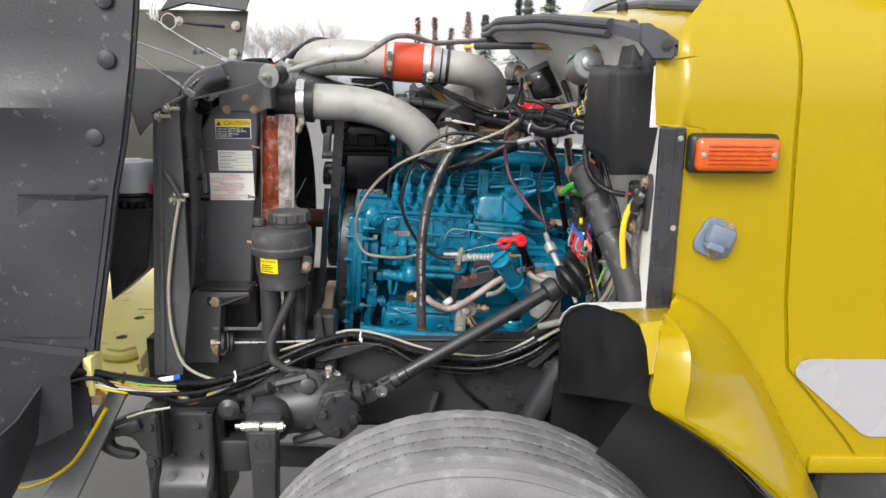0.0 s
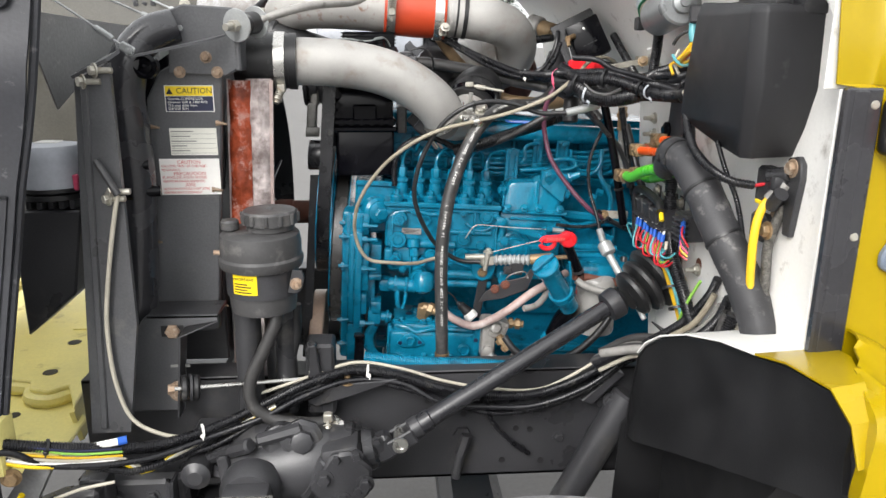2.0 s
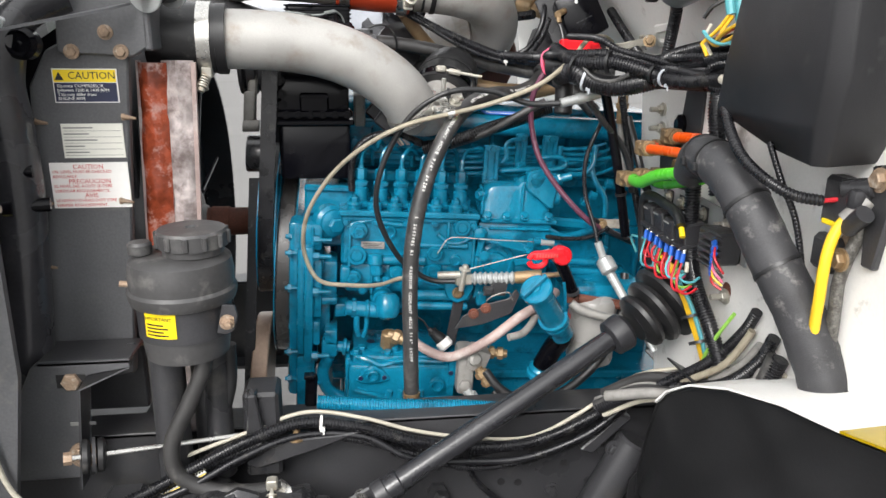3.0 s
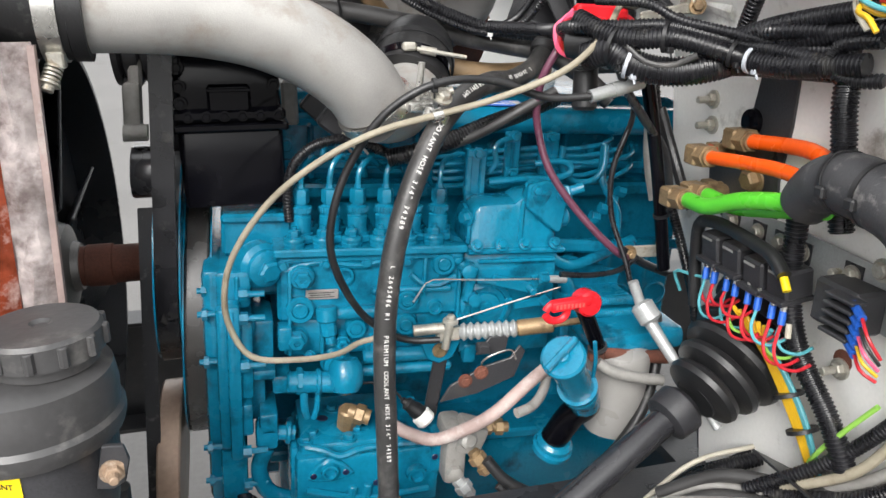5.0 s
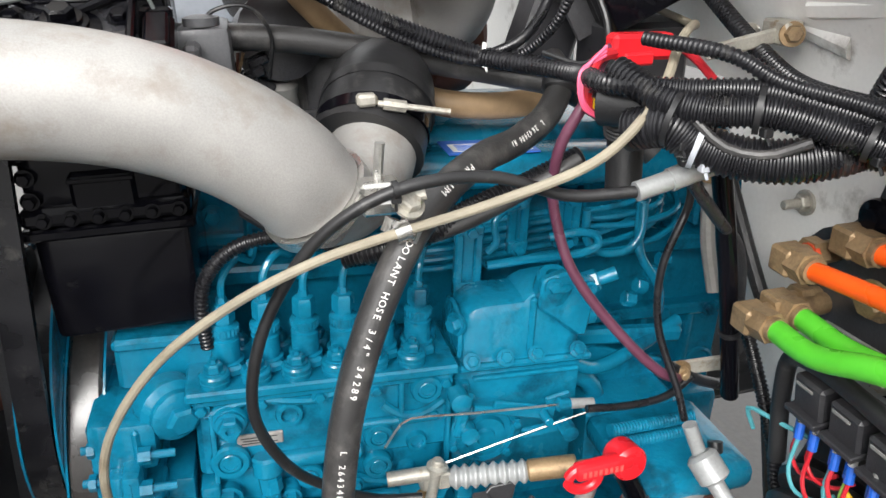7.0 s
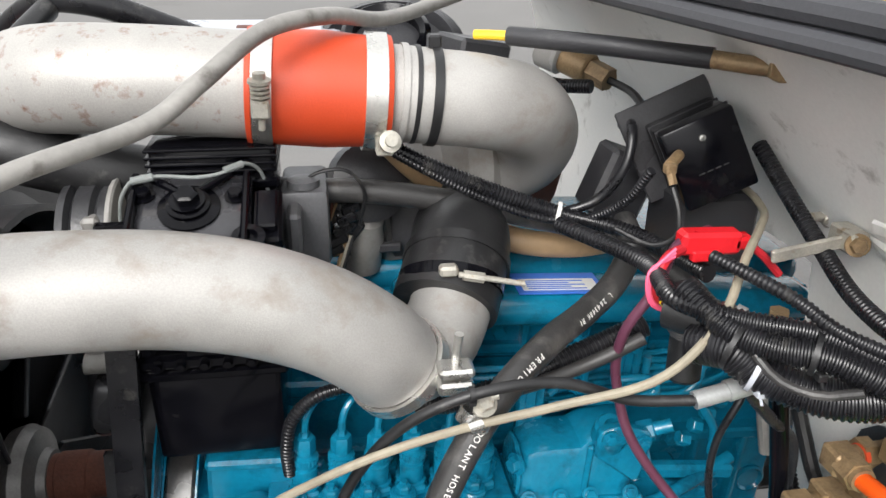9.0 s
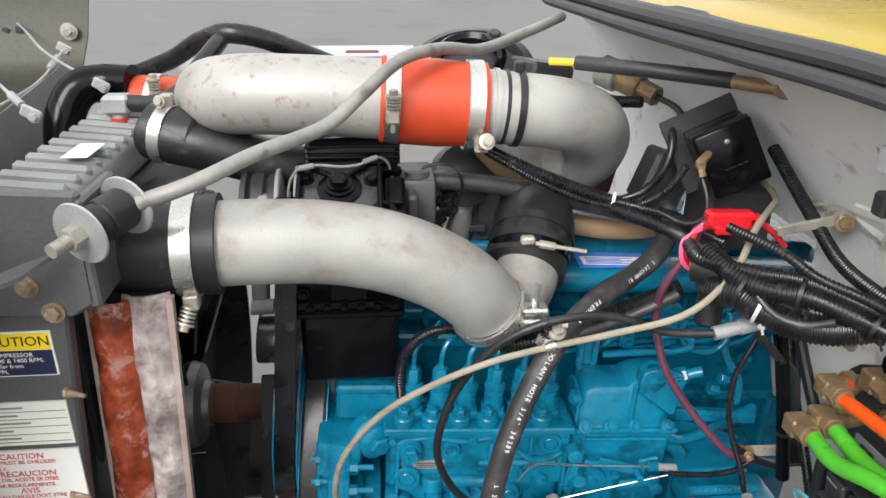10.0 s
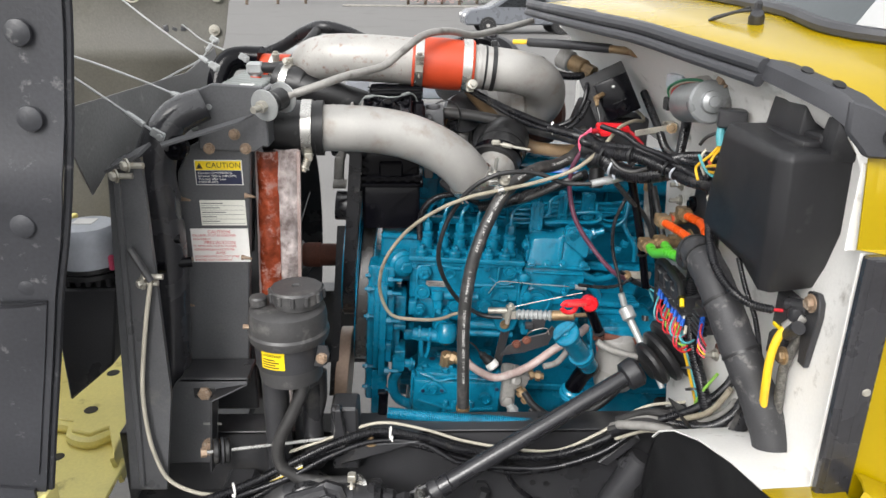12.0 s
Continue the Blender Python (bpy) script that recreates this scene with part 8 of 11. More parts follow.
    part("tensioner", lean(merge(box((-0.392, 2.37, 1.425), (-0.368, 2.40, 1.50), 0.006, seg=2), box((-0.384, 2.375, 1.49), (-0.366, 2.395, 1.60), 0.004), rod((-0.392, 2.372, 1.432), (-0.36, 2.372, 1.432), 0.012, n=14))), GREYROD, fr, "dusty grey tensioner arm")
    part("brown_hub", merge(lathe((-0.49, 2.45, 1.215), (1, 0, 0), [(0.031, 0), (0.031, 0.022), (0.033, 0.024), (0.033, 0.06), (0.030, 0.062), (0.030, 0.12)], 28)), RUST, fr, "rust-brown fan spindle")
    fan = thing("cooling_fan", (-0.52, 2.45, 1.215), "dark engine cooling fan with grey hub", "fan")
    part("hub", lathe((-0.525, 2.45, 1.215), (1, 0, 0), [(0.05, 0), (0.068, 0.004), (0.072, 0.020), (0.066, 0.034), (0.040, 0.040), (0.036, 0.050), (0.0, 0.050)], 32), HUBGREY, fan, "dull grey fan hub")
    for i in range(8):
        bl = box((-0.523, -0.05, 0.08), (-0.517, 0.05, 0.30), 0.002)
        bmesh.ops.rotate(bl, verts=bl.verts, cent=(-0.52, 0, 0), matrix=Matrix.Rotation(radians(30), 3, "Z"))
        bmesh.ops.rotate(bl, verts=bl.verts, cent=(0, 0, 0), matrix=Matrix.Rotation(radians(45 * i + 10), 3, "X"))
        bmesh.ops.translate(bl, verts=bl.verts, vec=(0, 2.45, 1.215))
        part("blade", bl, PLASTIC, fan)
    # black piston compressor
    cp = thing("air_compressor", (-0.23, 2.4, 1.33), "gloss black belt-driven compressor with bolted head", "compressor")
    part("crankcase", box((-0.305, 2.322, 1.330), (-0.165, 2.50, 1.442), 0.008, seg=2), GLOSSBLACK, cp)
    part("flange", box((-0.312, 2.312, 1.438), (-0.157, 2.51, 1.450), 0.003), GLOSSBLACK, cp)
    hd = part("cylinder_head", merge(box((-0.302, 2.318, 1.449), (-0.166, 2.50, 1.535), 0.006, seg=2), box((-0.31, 2.310, 1.452), (-0.160, 2.34, 1.47), 0.005), box((-0.31, 2.312, 1.512), (-0.29, 2.335, 1.54), 0.004), box((-0.262, 2.313, 1.462), (-0.205, 2.325, 1.502), 0.004)), GLOSSBLACK, cp)
    for i in range(6):
        part("head_bolt", hexbolt((-0.288 + i * 0.0235, 2.311, 1.460), (0, -1, 0), 0.0052, 0.006), GLOSSBLACK, hd)
    for x, z in ((-0.30, 1.525), (-0.30, 1.50), (-0.168, 1.525), (-0.178, 1.50), (-0.30, 1.478)):
        part("head_bolt", hexbolt((x + 0.004, 2.316, z), (0, -1, 0), 0.0058, 0.007), GLOSSBLACK, hd)
    part("raised_line", box((-0.262, 2.309, 1.492), (-0.205, 2.315, 1.497), 0.001), GLOSSBLACK, hd)
    part("upper_body", merge(box((-0.292, 2.325, 1.530), (-0.160, 2.50, 1.592), 0.010, seg=2), box((-0.300, 2.335, 1.535), (-0.286, 2.50, 1.60), 0.004)), GLOSSBLACK, cp)
    # sloping top plate with side ribs, capped boss and webs
    tilt = Matrix.Translation((0, 2.325, 1.618)) @ Matrix.Rotation(radians(25), 4, "X")

    def on_top(name, bm, material=GLOSSBLACK, label=""):
        bmesh.ops.transform(bm, matrix=tilt, verts=bm.verts)
        return part(name, bm, material, cp, label)
    on_top("top_plate", box((-0.292, -0.055, -0.022), (-0.182, 0.058, 0.0), 0.004, seg=2), CASTBLACK)
    on_top("top_rib", box((-0.297, -0.055, -0.02), (-0.290, 0.055, 0.010), 0.002))
    on_top("top_rib", box((-0.190, -0.055, -0.02), (-0.183, 0.055, 0.009), 0.002))
    on_top("top_lug", merge(lathe((-0.182, -0.035, -0.01), (0, 0, 1), [(0.016, 0), (0.016, 0.016), (0.009, 0.017), (0.008, 0.010), (0, 0.010)], 20), box((-0.182, -0.03, -0.03), (-0.152, 0.04, -0.006), 0.003), box((-0.176, -0.02, -0.006), (-0.156, 0.03, 0.004), 0.002)))
    on_top("service_cap", merge(lathe((-0.240, 0.010, 0), (0, 0, 1), [(0.030, 0), (0.030, 0.003), (0.021, 0.005), (0.021, 0.009), (0.017, 0.010), (0.017, 0.014), (0.0, 0.015)], 28), lathe((-0.240, 0.010, 0.014), (0, 0, 1), [(0.012, 0), (0.012, 0.008), (0.009, 0.010), (0, 0.010)], 6)))
    for x in (-0.283, -0.203):
        on_top("web_rib", rod((x, 0.052, 0.006), (-0.240, 0.018, 0.008), 0.0042, n=8))
    for x, y in ((-0.282, -0.04), (-0.21, -0.048), (-0.225, -0.05), (-0.285, 0.03), (-0.197, 0.025)):
        on_top("plate_bolt", hexbolt((x, y, 0.0), (0, 0, 1), 0.0075, 0.007))
    part("wire_bail", tube([(-0.312, 2.355, 1.600), (-0.306, 2.352, 1.630), (-0.292, 2.352, 1.648), (-0.268, 2.355, 1.650), (-0.235, 2.36, 1.646), (-0.210, 2.365, 1.648), (-0.192, 2.372, 1.655), (-0.176, 2.385, 1.645), (-0.168, 2.39, 1.618)], 0.0020, 8, 0.006), TANK, cp, "thin wire bail")
    part("bail_sleeve", rod((-0.294, 2.351, 1.647), (-0.274, 2.354, 1.650), 0.0040, n=10), TANK, cp)
    part("bail_sleeve", rod((-0.208, 2.366, 1.650), (-0.190, 2.374, 1.654), 0.0038, n=10), TANK, cp)
    part("head_block", merge(box((-0.286, 2.392, 1.60), (-0.160, 2.50, 1.668), 0.006, seg=2), box((-0.292, 2.385, 1.622), (-0.155, 2.40, 1.634), 0.003)), GLOSSBLACK, cp)
    for i in range(4):
        part("cooling_fin", box((-0.289, 2.388, 1.640 + i * 0.0078), (-0.157, 2.50, 1.6432 + i * 0.0078), 0.001), GLOSSBLACK, cp)
    part("front_ring", merge(lathe((-0.335, 2.43, 1.555), (1, 0, 0), [(0.05, 0), (0.068, 0.001), (0.070, 0.006), (0.068, 0.008), (0.05, 0.009)], 40), lathe((-0.308, 2.43, 1.555), (1, 0, 0), [(0.05, 0), (0.071, 0.001), (0.071, 0.007), (0.05, 0.008)], 40)), GREYROD, cp, "dull grey clutch rings")
    part("clutch_pulley", lathe((-0.385, 2.43, 1.555), (1, 0, 0), [(0.03, 0), (0.064, 0.002), (0.066, 0.010), (0.058, 0.014), (0.064, 0.018), (0.064, 0.034), (0.058, 0.038), (0.062, 0.042), (0.062, 0.050), (0.03, 0.052)], 40), BLACK, cp, "black grooved clutch pulley")
    part("valve_block", merge(box((-0.158, 2.40, 1.52), (-0.105, 2.50, 1.612), 0.008, seg=2), lathe((-0.132, 2.42, 1.612), (0, 0, 1), [(0.018, 0), (0.018, 0.008), (0.010, 0.010), (0, 0.011)], 16), box((-0.150, 2.36, 1.55), (-0.135, 2.41, 1.60), 0.004)), DUSTBLACK, cp, "dull grey valve block")


build_engine()


# ---------------------------------------------------------------- charge-air pipes
def build_pipes():
    p = thing("charge_air_pipe", (-0.2, 2.22, 1.5), "cast aluminium charge air pipe with rubber hose", "air pipe", "charge air pipes")
    part("pipe", tube([(-0.385, 2.205, 1.602), (-0.33, 2.210, 1.601), (-0.25, 2.218, 1.594), (-0.18, 2.225, 1.577), (-0.113, 2.235, 1.544), (-0.068, 2.245, 1.506), (-0.052, 2.255, 1.483)], 0.0505, 32, 0.012), ALU, p, "grey blotched aluminium bend")
    part("rubber_sleeve", tube([(-0.50, 2.20, 1.608), (-0.44, 2.203, 1.605), (-0.388, 2.205, 1.602)], 0.058, 30, 0.01), RUBBER, p, "black rubber sleeve")
    part("sleeve_edge", ring_at((-0.381, 2.2055, 1.602), (1, 0.05, -0.02), 0.05, 0.0595, 0.016, 36), RUBBER, p)
    clamp_band(p, (-0.408, 2.204, 1.603), (1, 0.05, -0.02), 0.0585, 0.022, screw=(0.05, -0.55, -0.83), spring=True, bolt=(-0.30, -0.45, -0.84))
    # lower joint with v-band, then elbow to the engine
    d = V((0.46, 0.25, -0.68)).normalized()
    c = V((-0.045, 2.258, 1.474))
    part("v_band", merge(ring_at(c, d, 0.046, 0.0545, 0.014, 36)), STEEL, p, "bright v-band clamp")
    part("v_band_bolt", merge(rod(c + V((0.048, -0.045, 0.012)), c + V((0.052, -0.05, 0.062)), 0.0045, n=10), box(c + V((0.032, -0.062, 0.000)), c + V((0.066, -0.036, 0.014)), 0.003), box(c + V((0.032, -0.064, 0.020)), c + V((0.066, -0.038, 0.030)), 0.003)), STEEL, p)
    el = thing("intake_elbow", (0.02, 2.35, 1.45), "aluminium neck and black rubber intake elbow", "elbow")
    part("neck", tube([(-0.045, 2.262, 1.472), (-0.014, 2.29, 1.466), (0.018, 2.335, 1.482), (0.030, 2.37, 1.51)], 0.046, 26, 0.01), ALU, el)
    part("rubber_elbow", tube([(0.016, 2.345, 1.488), (0.032, 2.380, 1.512), (0.048, 2.425, 1.528), (0.056, 2.475, 1.520), (0.060, 2.53, 1.485)], 0.060, 26, 0.01), RUBBER, el, "black rubber elbow")
    part("rib", ring_at((0.038, 2.395, 1.518), (0.25, 0.78, 0.5), 0.058, 0.0630, 0.012, 32), RUBBER, el)
    part("clamp_band", ring_at((0.026, 2.363, 1.505), (0.2, 0.7, 0.65), 0.056, 0.0605, 0.013, 30), GLOSSBLACK, el)
    part("clamp_screw", merge(rod((0.025, 2.312, 1.545), (0.095, 2.305, 1.533), 0.0032, n=10), rod((0.03, 2.312, 1.544), (0.052, 2.31, 1.54), 0.006, n=8), box((0.005, 2.31, 1.542), (0.025, 2.325, 1.554), 0.003)), ZINC, el, "zinc t-bolt")
    # upper pipe with the red coupler
    q = thing("charge_air_pipe", (-0.1, 2.43, 1.65), "rust-spotted aluminium upper air pipe with red coupler", "air pipe", "charge air pipes")
    part("pipe_front", merge(tube([(-0.475, 2.70, 1.652), (-0.455, 2.62, 1.685), (-0.435, 2.54, 1.708), (-0.405, 2.475, 1.722), (-0.37, 2.443, 1.729), (-0.32, 2.432, 1.730), (-0.25, 2.43, 1.727), (-0.17, 2.43, 1.721)], 0.0555, 32, 0.012)), ALU_RUST, q, "rust-spotted aluminium bend")
    part("coupler", lathe((-0.183, 2.43, 1.7215), (1, 0, -0.07), [(0.054, 0), (0.060, 0.001), (0.062, 0.006), (0.058, 0.012), (0.060, 0.03), (0.0615, 0.08), (0.059, 0.12), (0.060, 0.138), (0.062, 0.142), (0.060, 0.148), (0.054, 0.149)], 40), RED_SIL, q, "red silicone coupler")
    clamp_band(q, (-0.166, 2.43, 1.720), (1, 0, -0.07), 0.0605, 0.020, screw=(0.0, -0.97, -0.1), spring=True, bolt=(0.03, -0.12, 0.99))
    clamp_band(q, (-0.052, 2.43, 1.712), (1, 0, -0.07), 0.0612, 0.022, screw=(0.1, -0.75, -0.65), spring=True, bolt=(0.15, -0.9, 0.42))
    part("pipe_rear", tube([(-0.035, 2.43, 1.711), (0.02, 2.43, 1.705), (0.07, 2.435, 1.698), (0.12, 2.455, 1.682), (0.155, 2.50, 1.645), (0.155, 2.54, 1.605), (0.125, 2.57, 1.575), (0.09, 2.59, 1.56)], 0.052, 32, 0.01), ALU, q, "aluminium rear bend")
    part("pipe_bead", ring_at((-0.022, 2.43, 1.7095), (1, 0, -0.1), 0.05, 0.0545, 0.007, 36), ALU, q)
    part("tie_strap", merge(ring_at((-0.008, 2.43, 1.7085), (1, 0, -0.1), 0.05, 0.0535, 0.005, 36), ring_at((0.012, 2.43, 1.706), (1, 0, -0.1), 0.051, 0.0545, 0.010, 36), box((0.008, 2.425, 1.756), (0.022, 2.445, 1.772), 0.002)), INK, q, "black tie strap")
    # hoses at the radiator's far top corner
    far = thing("upper_radiator_hose", (-0.5, 2.6, 1.62), "black upper coolant hose with bright clamp", "hose")
    part("hose", tube([(-0.515, 2.481, 1.669), (-0.49, 2.468, 1.664), (-0.43, 2.458, 1.650), (-0.36, 2.462, 1.628), (-0.28, 2.48, 1.60)], 0.036, 24, 0.015), RUBBER, far)
    part("hose_end", lathe((-0.520, 2.484, 1.671), (0.95, -0.25, -0.17), [(0.030, 0), (0.041, 0.003), (0.042, 0.01), (0.041, 0.075), (0.037, 0.08)], 28), RUBBER, far)
    clamp_band(far, (-0.493, 2.476, 1.666), (0.95, -0.25, -0.17), 0.0415, 0.018, screw=(0.1, 0.1, 1))
    fc = thing("far_coupler", (-0.52, 2.78, 1.68), "red silicone joint with spring bolt", "coupler")
    part("sleeve", lathe((-0.600, 2.715, 1.668), (1, -0.25, 0.0), [(0.036, 0), (0.044, 0.003), (0.043, 0.05), (0.044, 0.115), (0.036, 0.118)], 30), RED_SIL, fc)
    clamp_band(fc, (-0.560, 2.705, 1.668), (1, -0.25, 0.0), 0.0445, 0.016, screw=(0.1, -0.75, 0.3), spring=True, bolt=(0, -0.1, 1))
    part("tee", merge(box((-0.622, 2.59, 1.668), (-0.578, 2.625, 1.70), 0.006), rod((-0.60, 2.608, 1.645), (-0.60, 2.608, 1.67), 0.013, n=14)), GREYPAINT, fc, "grey plastic tee")
    part("tee_band", rod((-0.60, 2.608, 1.655), (-0.60, 2.608, 1.663), 0.0155, n=14), RED_SIL, fc)
    part("vent_hose", tube([(-0.585, 2.608, 1.685), (-0.53, 2.585, 1.690), (-0.49, 2.57, 1.71), (-0.462, 2.60, 1.745), (-0.44, 2.66, 1.775)], 0.014, 12, 0.015), RUBBER, fc)
    part("arch_hose", tube([(-0.72, 2.66, 1.58), (-0.715, 2.68, 1.65), (-0.69, 2.70, 1.692), (-0.65, 2.71, 1.70), (-0.60, 2.70, 1.70)], 0.032, 18, 0.015), GLOSSBLACK, fc, "black moulded hose")
    part("arch_hose", tube([(-0.67, 2.88, 1.68), (-0.56, 2.80, 1.725), (-0.48, 2.72, 1.770), (-0.43, 2.67, 1.786), (-0.38, 2.675, 1.778), (-0.31, 2.70, 1.748), (-0.24, 2.75, 1.71)], 0.017, 14, 0.015), LOOM, fc, "black sheathed hose")
    part("far_cap", lathe((-0.533, 2.88, 1.69), (0, -0.5, 0.8), [(0.03, 0), (0.032, 0.014), (0.016, 0.02), (0, 0.021)], 18), GREYPAINT, fc)
    # far expansion tank and heater blower housing
    ft = thing("far_side_tray", (-0.2, 3.05, 1.6), "grey plastic tank beyond the engine", "tank")
    part("tank", merge(box((-0.40, 2.95, 1.55), (-0.06, 3.15, 1.70), 0.02, seg=2), box((-0.36, 2.97, 1.70), (-0.10, 3.12, 1.706), 0.003)), GREYPLASTIC, ft)
    part("tank_mark", box((-0.25, 3.0, 1.706), (-0.18, 3.03, 1.7075), 0), RUST, ft)
    bw = thing("heater_blower", (0.05, 3.05, 1.6), "round black ribbed blower housing on the far firewall", "blower")
    part("scroll", lathe((0.02, 3.0, 1.62), (-0.15, -0.65, 1), [(0.15, 0), (0.152, 0.03), (0.14, 0.06), (0.12, 0.07), (0.11, 0.05), (0.07, 0.05), (0.065, 0.075), (0.05, 0.08), (0, 0.08)], 40), PLASTIC, bw)
    part("inlet_ring", lathe((0.01, 2.965, 1.685), (-0.15, -0.65, 1), [(0.075, 0), (0.08, 0.02), (0.07, 0.028), (0.06, 0.02), (0.06, 0)], 32), GLOSSBLACK, bw)
    part("bracket", merge(box((0.10, 2.86, 1.62), (0.20, 2.96, 1.70), 0.006, rot=(0, 10, 20)), hexbolt((0.06, 2.95, 1.745), (0, -0.5, 1), 0.012, 0.01)), BLACK, bw)


build_pipes()


# ---------------------------------------------------------------- hoses and cables over the engine
def cable(name, pts, r, mt, lab, cat="cable", ridged=False, step=0.012, n=12, group=""):
    c = thing(name, pts[0], lab, cat, group)
    part("sheath", corr(pts, r, n) if ridged else tube(pts, r, n, step), mt, c)
    return c


def build_hoses():
    hz = thing("coolant_hose", (-0.06, 2.12, 0.94), "thick black coolant hose with white lettering", "hose")
    pts = [(-0.062, 2.122, 0.935), (-0.063, 2.121, 1.00), (-0.064, 2.120, 1.08), (-0.065, 2.120, 1.146), (-0.060, 2.125, 1.241), (-0.042, 2.135, 1.333), (-0.014, 2.150, 1.405), (0.019, 2.165, 1.462), (0.055, 2.19, 1.492), (0.105, 2.235, 1.505), (0.161, 2.29, 1.503), (0.209, 2.33, 1.518), (0.235, 2.36, 1.545), (0.24, 2.40, 1.56)]
    part("hose", tube(pts, 0.0145, 20, 0.008), HOSE, hz)
    part("end_clamp", ring_at((-0.062, 2.122, 0.945), (0, 0, 1), 0.0135, 0.0165, 0.010, 20), BRASS, hz, "tarnished clamp")
    part("end_collar", lathe((0.229, 2.35, 1.533), (0.3, 0.5, 0.8), [(0.017, 0), (0.020, 0.004), (0.020, 0.014), (0.017, 0.018)], 18), RUBBER, hz)
    # lettering runs down the front of the hose
    run = spline(pts, 0.001)
    def along(s0, text, size):
        for k, ch in enumerate(text):
            j = int(len(run) * s0 - k * size * 0.74 / 0.001)
            if ch == " " or j < 6 or j > len(run) - 7:
                continue
            c, d = run[j], (run[j - 6] - run[j + 6]).normalized()      # reading direction is downwards
            nrm = (Vector((-0.05, -1, 0.42)) - d * Vector((-0.05, -1, 0.42)).dot(d)).normalized()
            up = nrm.cross(d)
            m = Matrix((d, up, nrm)).transposed().to_4x4()
            m.translation = c + nrm * 0.0147
            words("hose_letter", ch, size, m, WHITE_PL, hz)
    along(0.30, "PREMIUM COOLANT HOSE 3/4\" 34289", 0.0082)
    along(0.40, "L 2643486 RI", 0.0082)
    along(0.61, "COOLANT HOSE 3/4\" 34289", 0.0086)
    along(0.70, "PREMIUM", 0.0086)
    along(0.86, "L 2643486 RI", 0.0086)
    # clip that ties the cables to the hose
    cl = thing("hose_clip", (0.017, 2.147, 1.478), "bright steel cable clip on the hose", "clip")
    part("clip_band", merge(ring_at((0.012, 2.150, 1.478), (0.97, 0.1, 0.25), 0.006, 0.0085, 0.013, 18), ring_at((0.014, 2.163, 1.474), (0.45, 0.2, 0.87), 0.0145, 0.0165, 0.012, 22)), STEEL, cl)
    part("clip_nut", merge(hexbolt((0.018, 2.150, 1.500), (0.2, -0.6, 0.7), 0.009, 0.008), rod((0.005, 2.155, 1.502), (0.032, 2.15, 1.508), 0.005, n=10)), ZINC, cl)
    t = cable("throttle_cable", [(-0.05, 2.225, 1.150), (-0.080, 2.222, 1.147), (-0.116, 2.2, 1.144), (-0.173, 2.185, 1.150), (-0.232, 2.19, 1.160), (-0.256, 2.195, 1.205), (-0.258, 2.19, 1.253), (-0.244, 2.185, 1.303), (-0.194, 2.17, 1.376), (-0.124, 2.15, 1.433), (-0.058, 2.145, 1.463), (0.007, 2.147, 1.478), (0.082, 2.14, 1.497), (0.166, 2.12, 1.533), (0.222, 2.14, 1.572), (0.268, 2.19, 1.606), (0.318, 2.25, 1.612), (0.358, 2.31, 1.602), (0.372, 2.36, 1.603), (0.37, 2.42, 1.61)], 0.0042, BEIGE, "beige throttle cable looping over the engine", n=10)
    k = cable("stop_cable", [(0.035, 2.215, 1.140), (-0.012, 2.225, 1.141), (-0.060, 2.22, 1.173), (-0.100, 2.19, 1.236), (-0.122, 2.175, 1.305), (-0.116, 2.168, 1.364), (-0.095, 2.165, 1.418), (-0.052, 2.150, 1.482), (0.008, 2.14, 1.517), (0.085, 2.145, 1.518), (0.15, 2.14, 1.497), (0.205, 2.13, 1.498)], 0.0052, RUBBER, "black stop cable looping over the engine")
    part("end_sleeve", merge(rod((0.205, 2.13, 1.498), (0.235, 2.13, 1.505), 0.0085, n=12), rod((0.235, 2.13, 1.505), (0.275, 2.13, 1.516), 0.010, n=12)), GREYPAINT, k, "grey metal end sleeve")
    zip_tie(k, (0.006, 2.14, 1.517), (1, 0, 0.1), 0.0055, INK)
    cable("purple_air_tube", [(0.275, 2.27, 1.6), (0.235, 2.255, 1.592), (0.207, 2.235, 1.554), (0.185, 2.24, 1.509), (0.183, 2.25, 1.465), (0.187, 2.25, 1.436), (0.199, 2.235, 1.385), (0.233, 2.215, 1.33), (0.292, 2.19, 1.266), (0.345, 2.22, 1.235), (0.375, 2.25, 1.22)], 0.0055, PURPLE, "dull purple plastic air tube")
    b = cable("tachometer_cable", [(0.335, 2.25, 1.47), (0.308, 2.205, 1.45), (0.283, 2.2, 1.386), (0.284, 2.195, 1.32), (0.300, 2.17, 1.255), (0.305, 2.16, 1.225)], 0.0040, LOOM, "thin black shift cable with a grey rod end")
    a, c, d = V((0.297, 2.140, 1.236)), V((0.311, 2.128, 1.193)), V((0.362, 2.030, 1.085))
    part("rod_end", merge(rod(a, c, 0.0075, n=14), rod(c, d, 0.0092, 0.007, n=14), rod(d, d + (d - c).normalized() * 0.03, 0.006, n=12), lathe(c + V((-0.006, 0, 0.014)), (d - c), [(0.012, 0), (0.0165, 0.004), (0.0165, 0.028), (0.012, 0.031)], 18)), GREYPAINT, b, "pale grey rod and collar")
    tb = cable("column_tube", [(0.293, 2.148, 1.518), (0.325, 2.155, 1.40), (0.362, 2.168, 1.240)], 0.0092, GLOSSBLACK, "straight dark steel tube beside the engine", "tube", n=14)
    zip_tie(tb, (0.343, 2.16, 1.325), (0.25, 0.05, -1), 0.0095, INK)
    ar = thing("support_arm", (0.34, 2.21, 1.255), "short galvanised support arm with a bolt", "bracket")
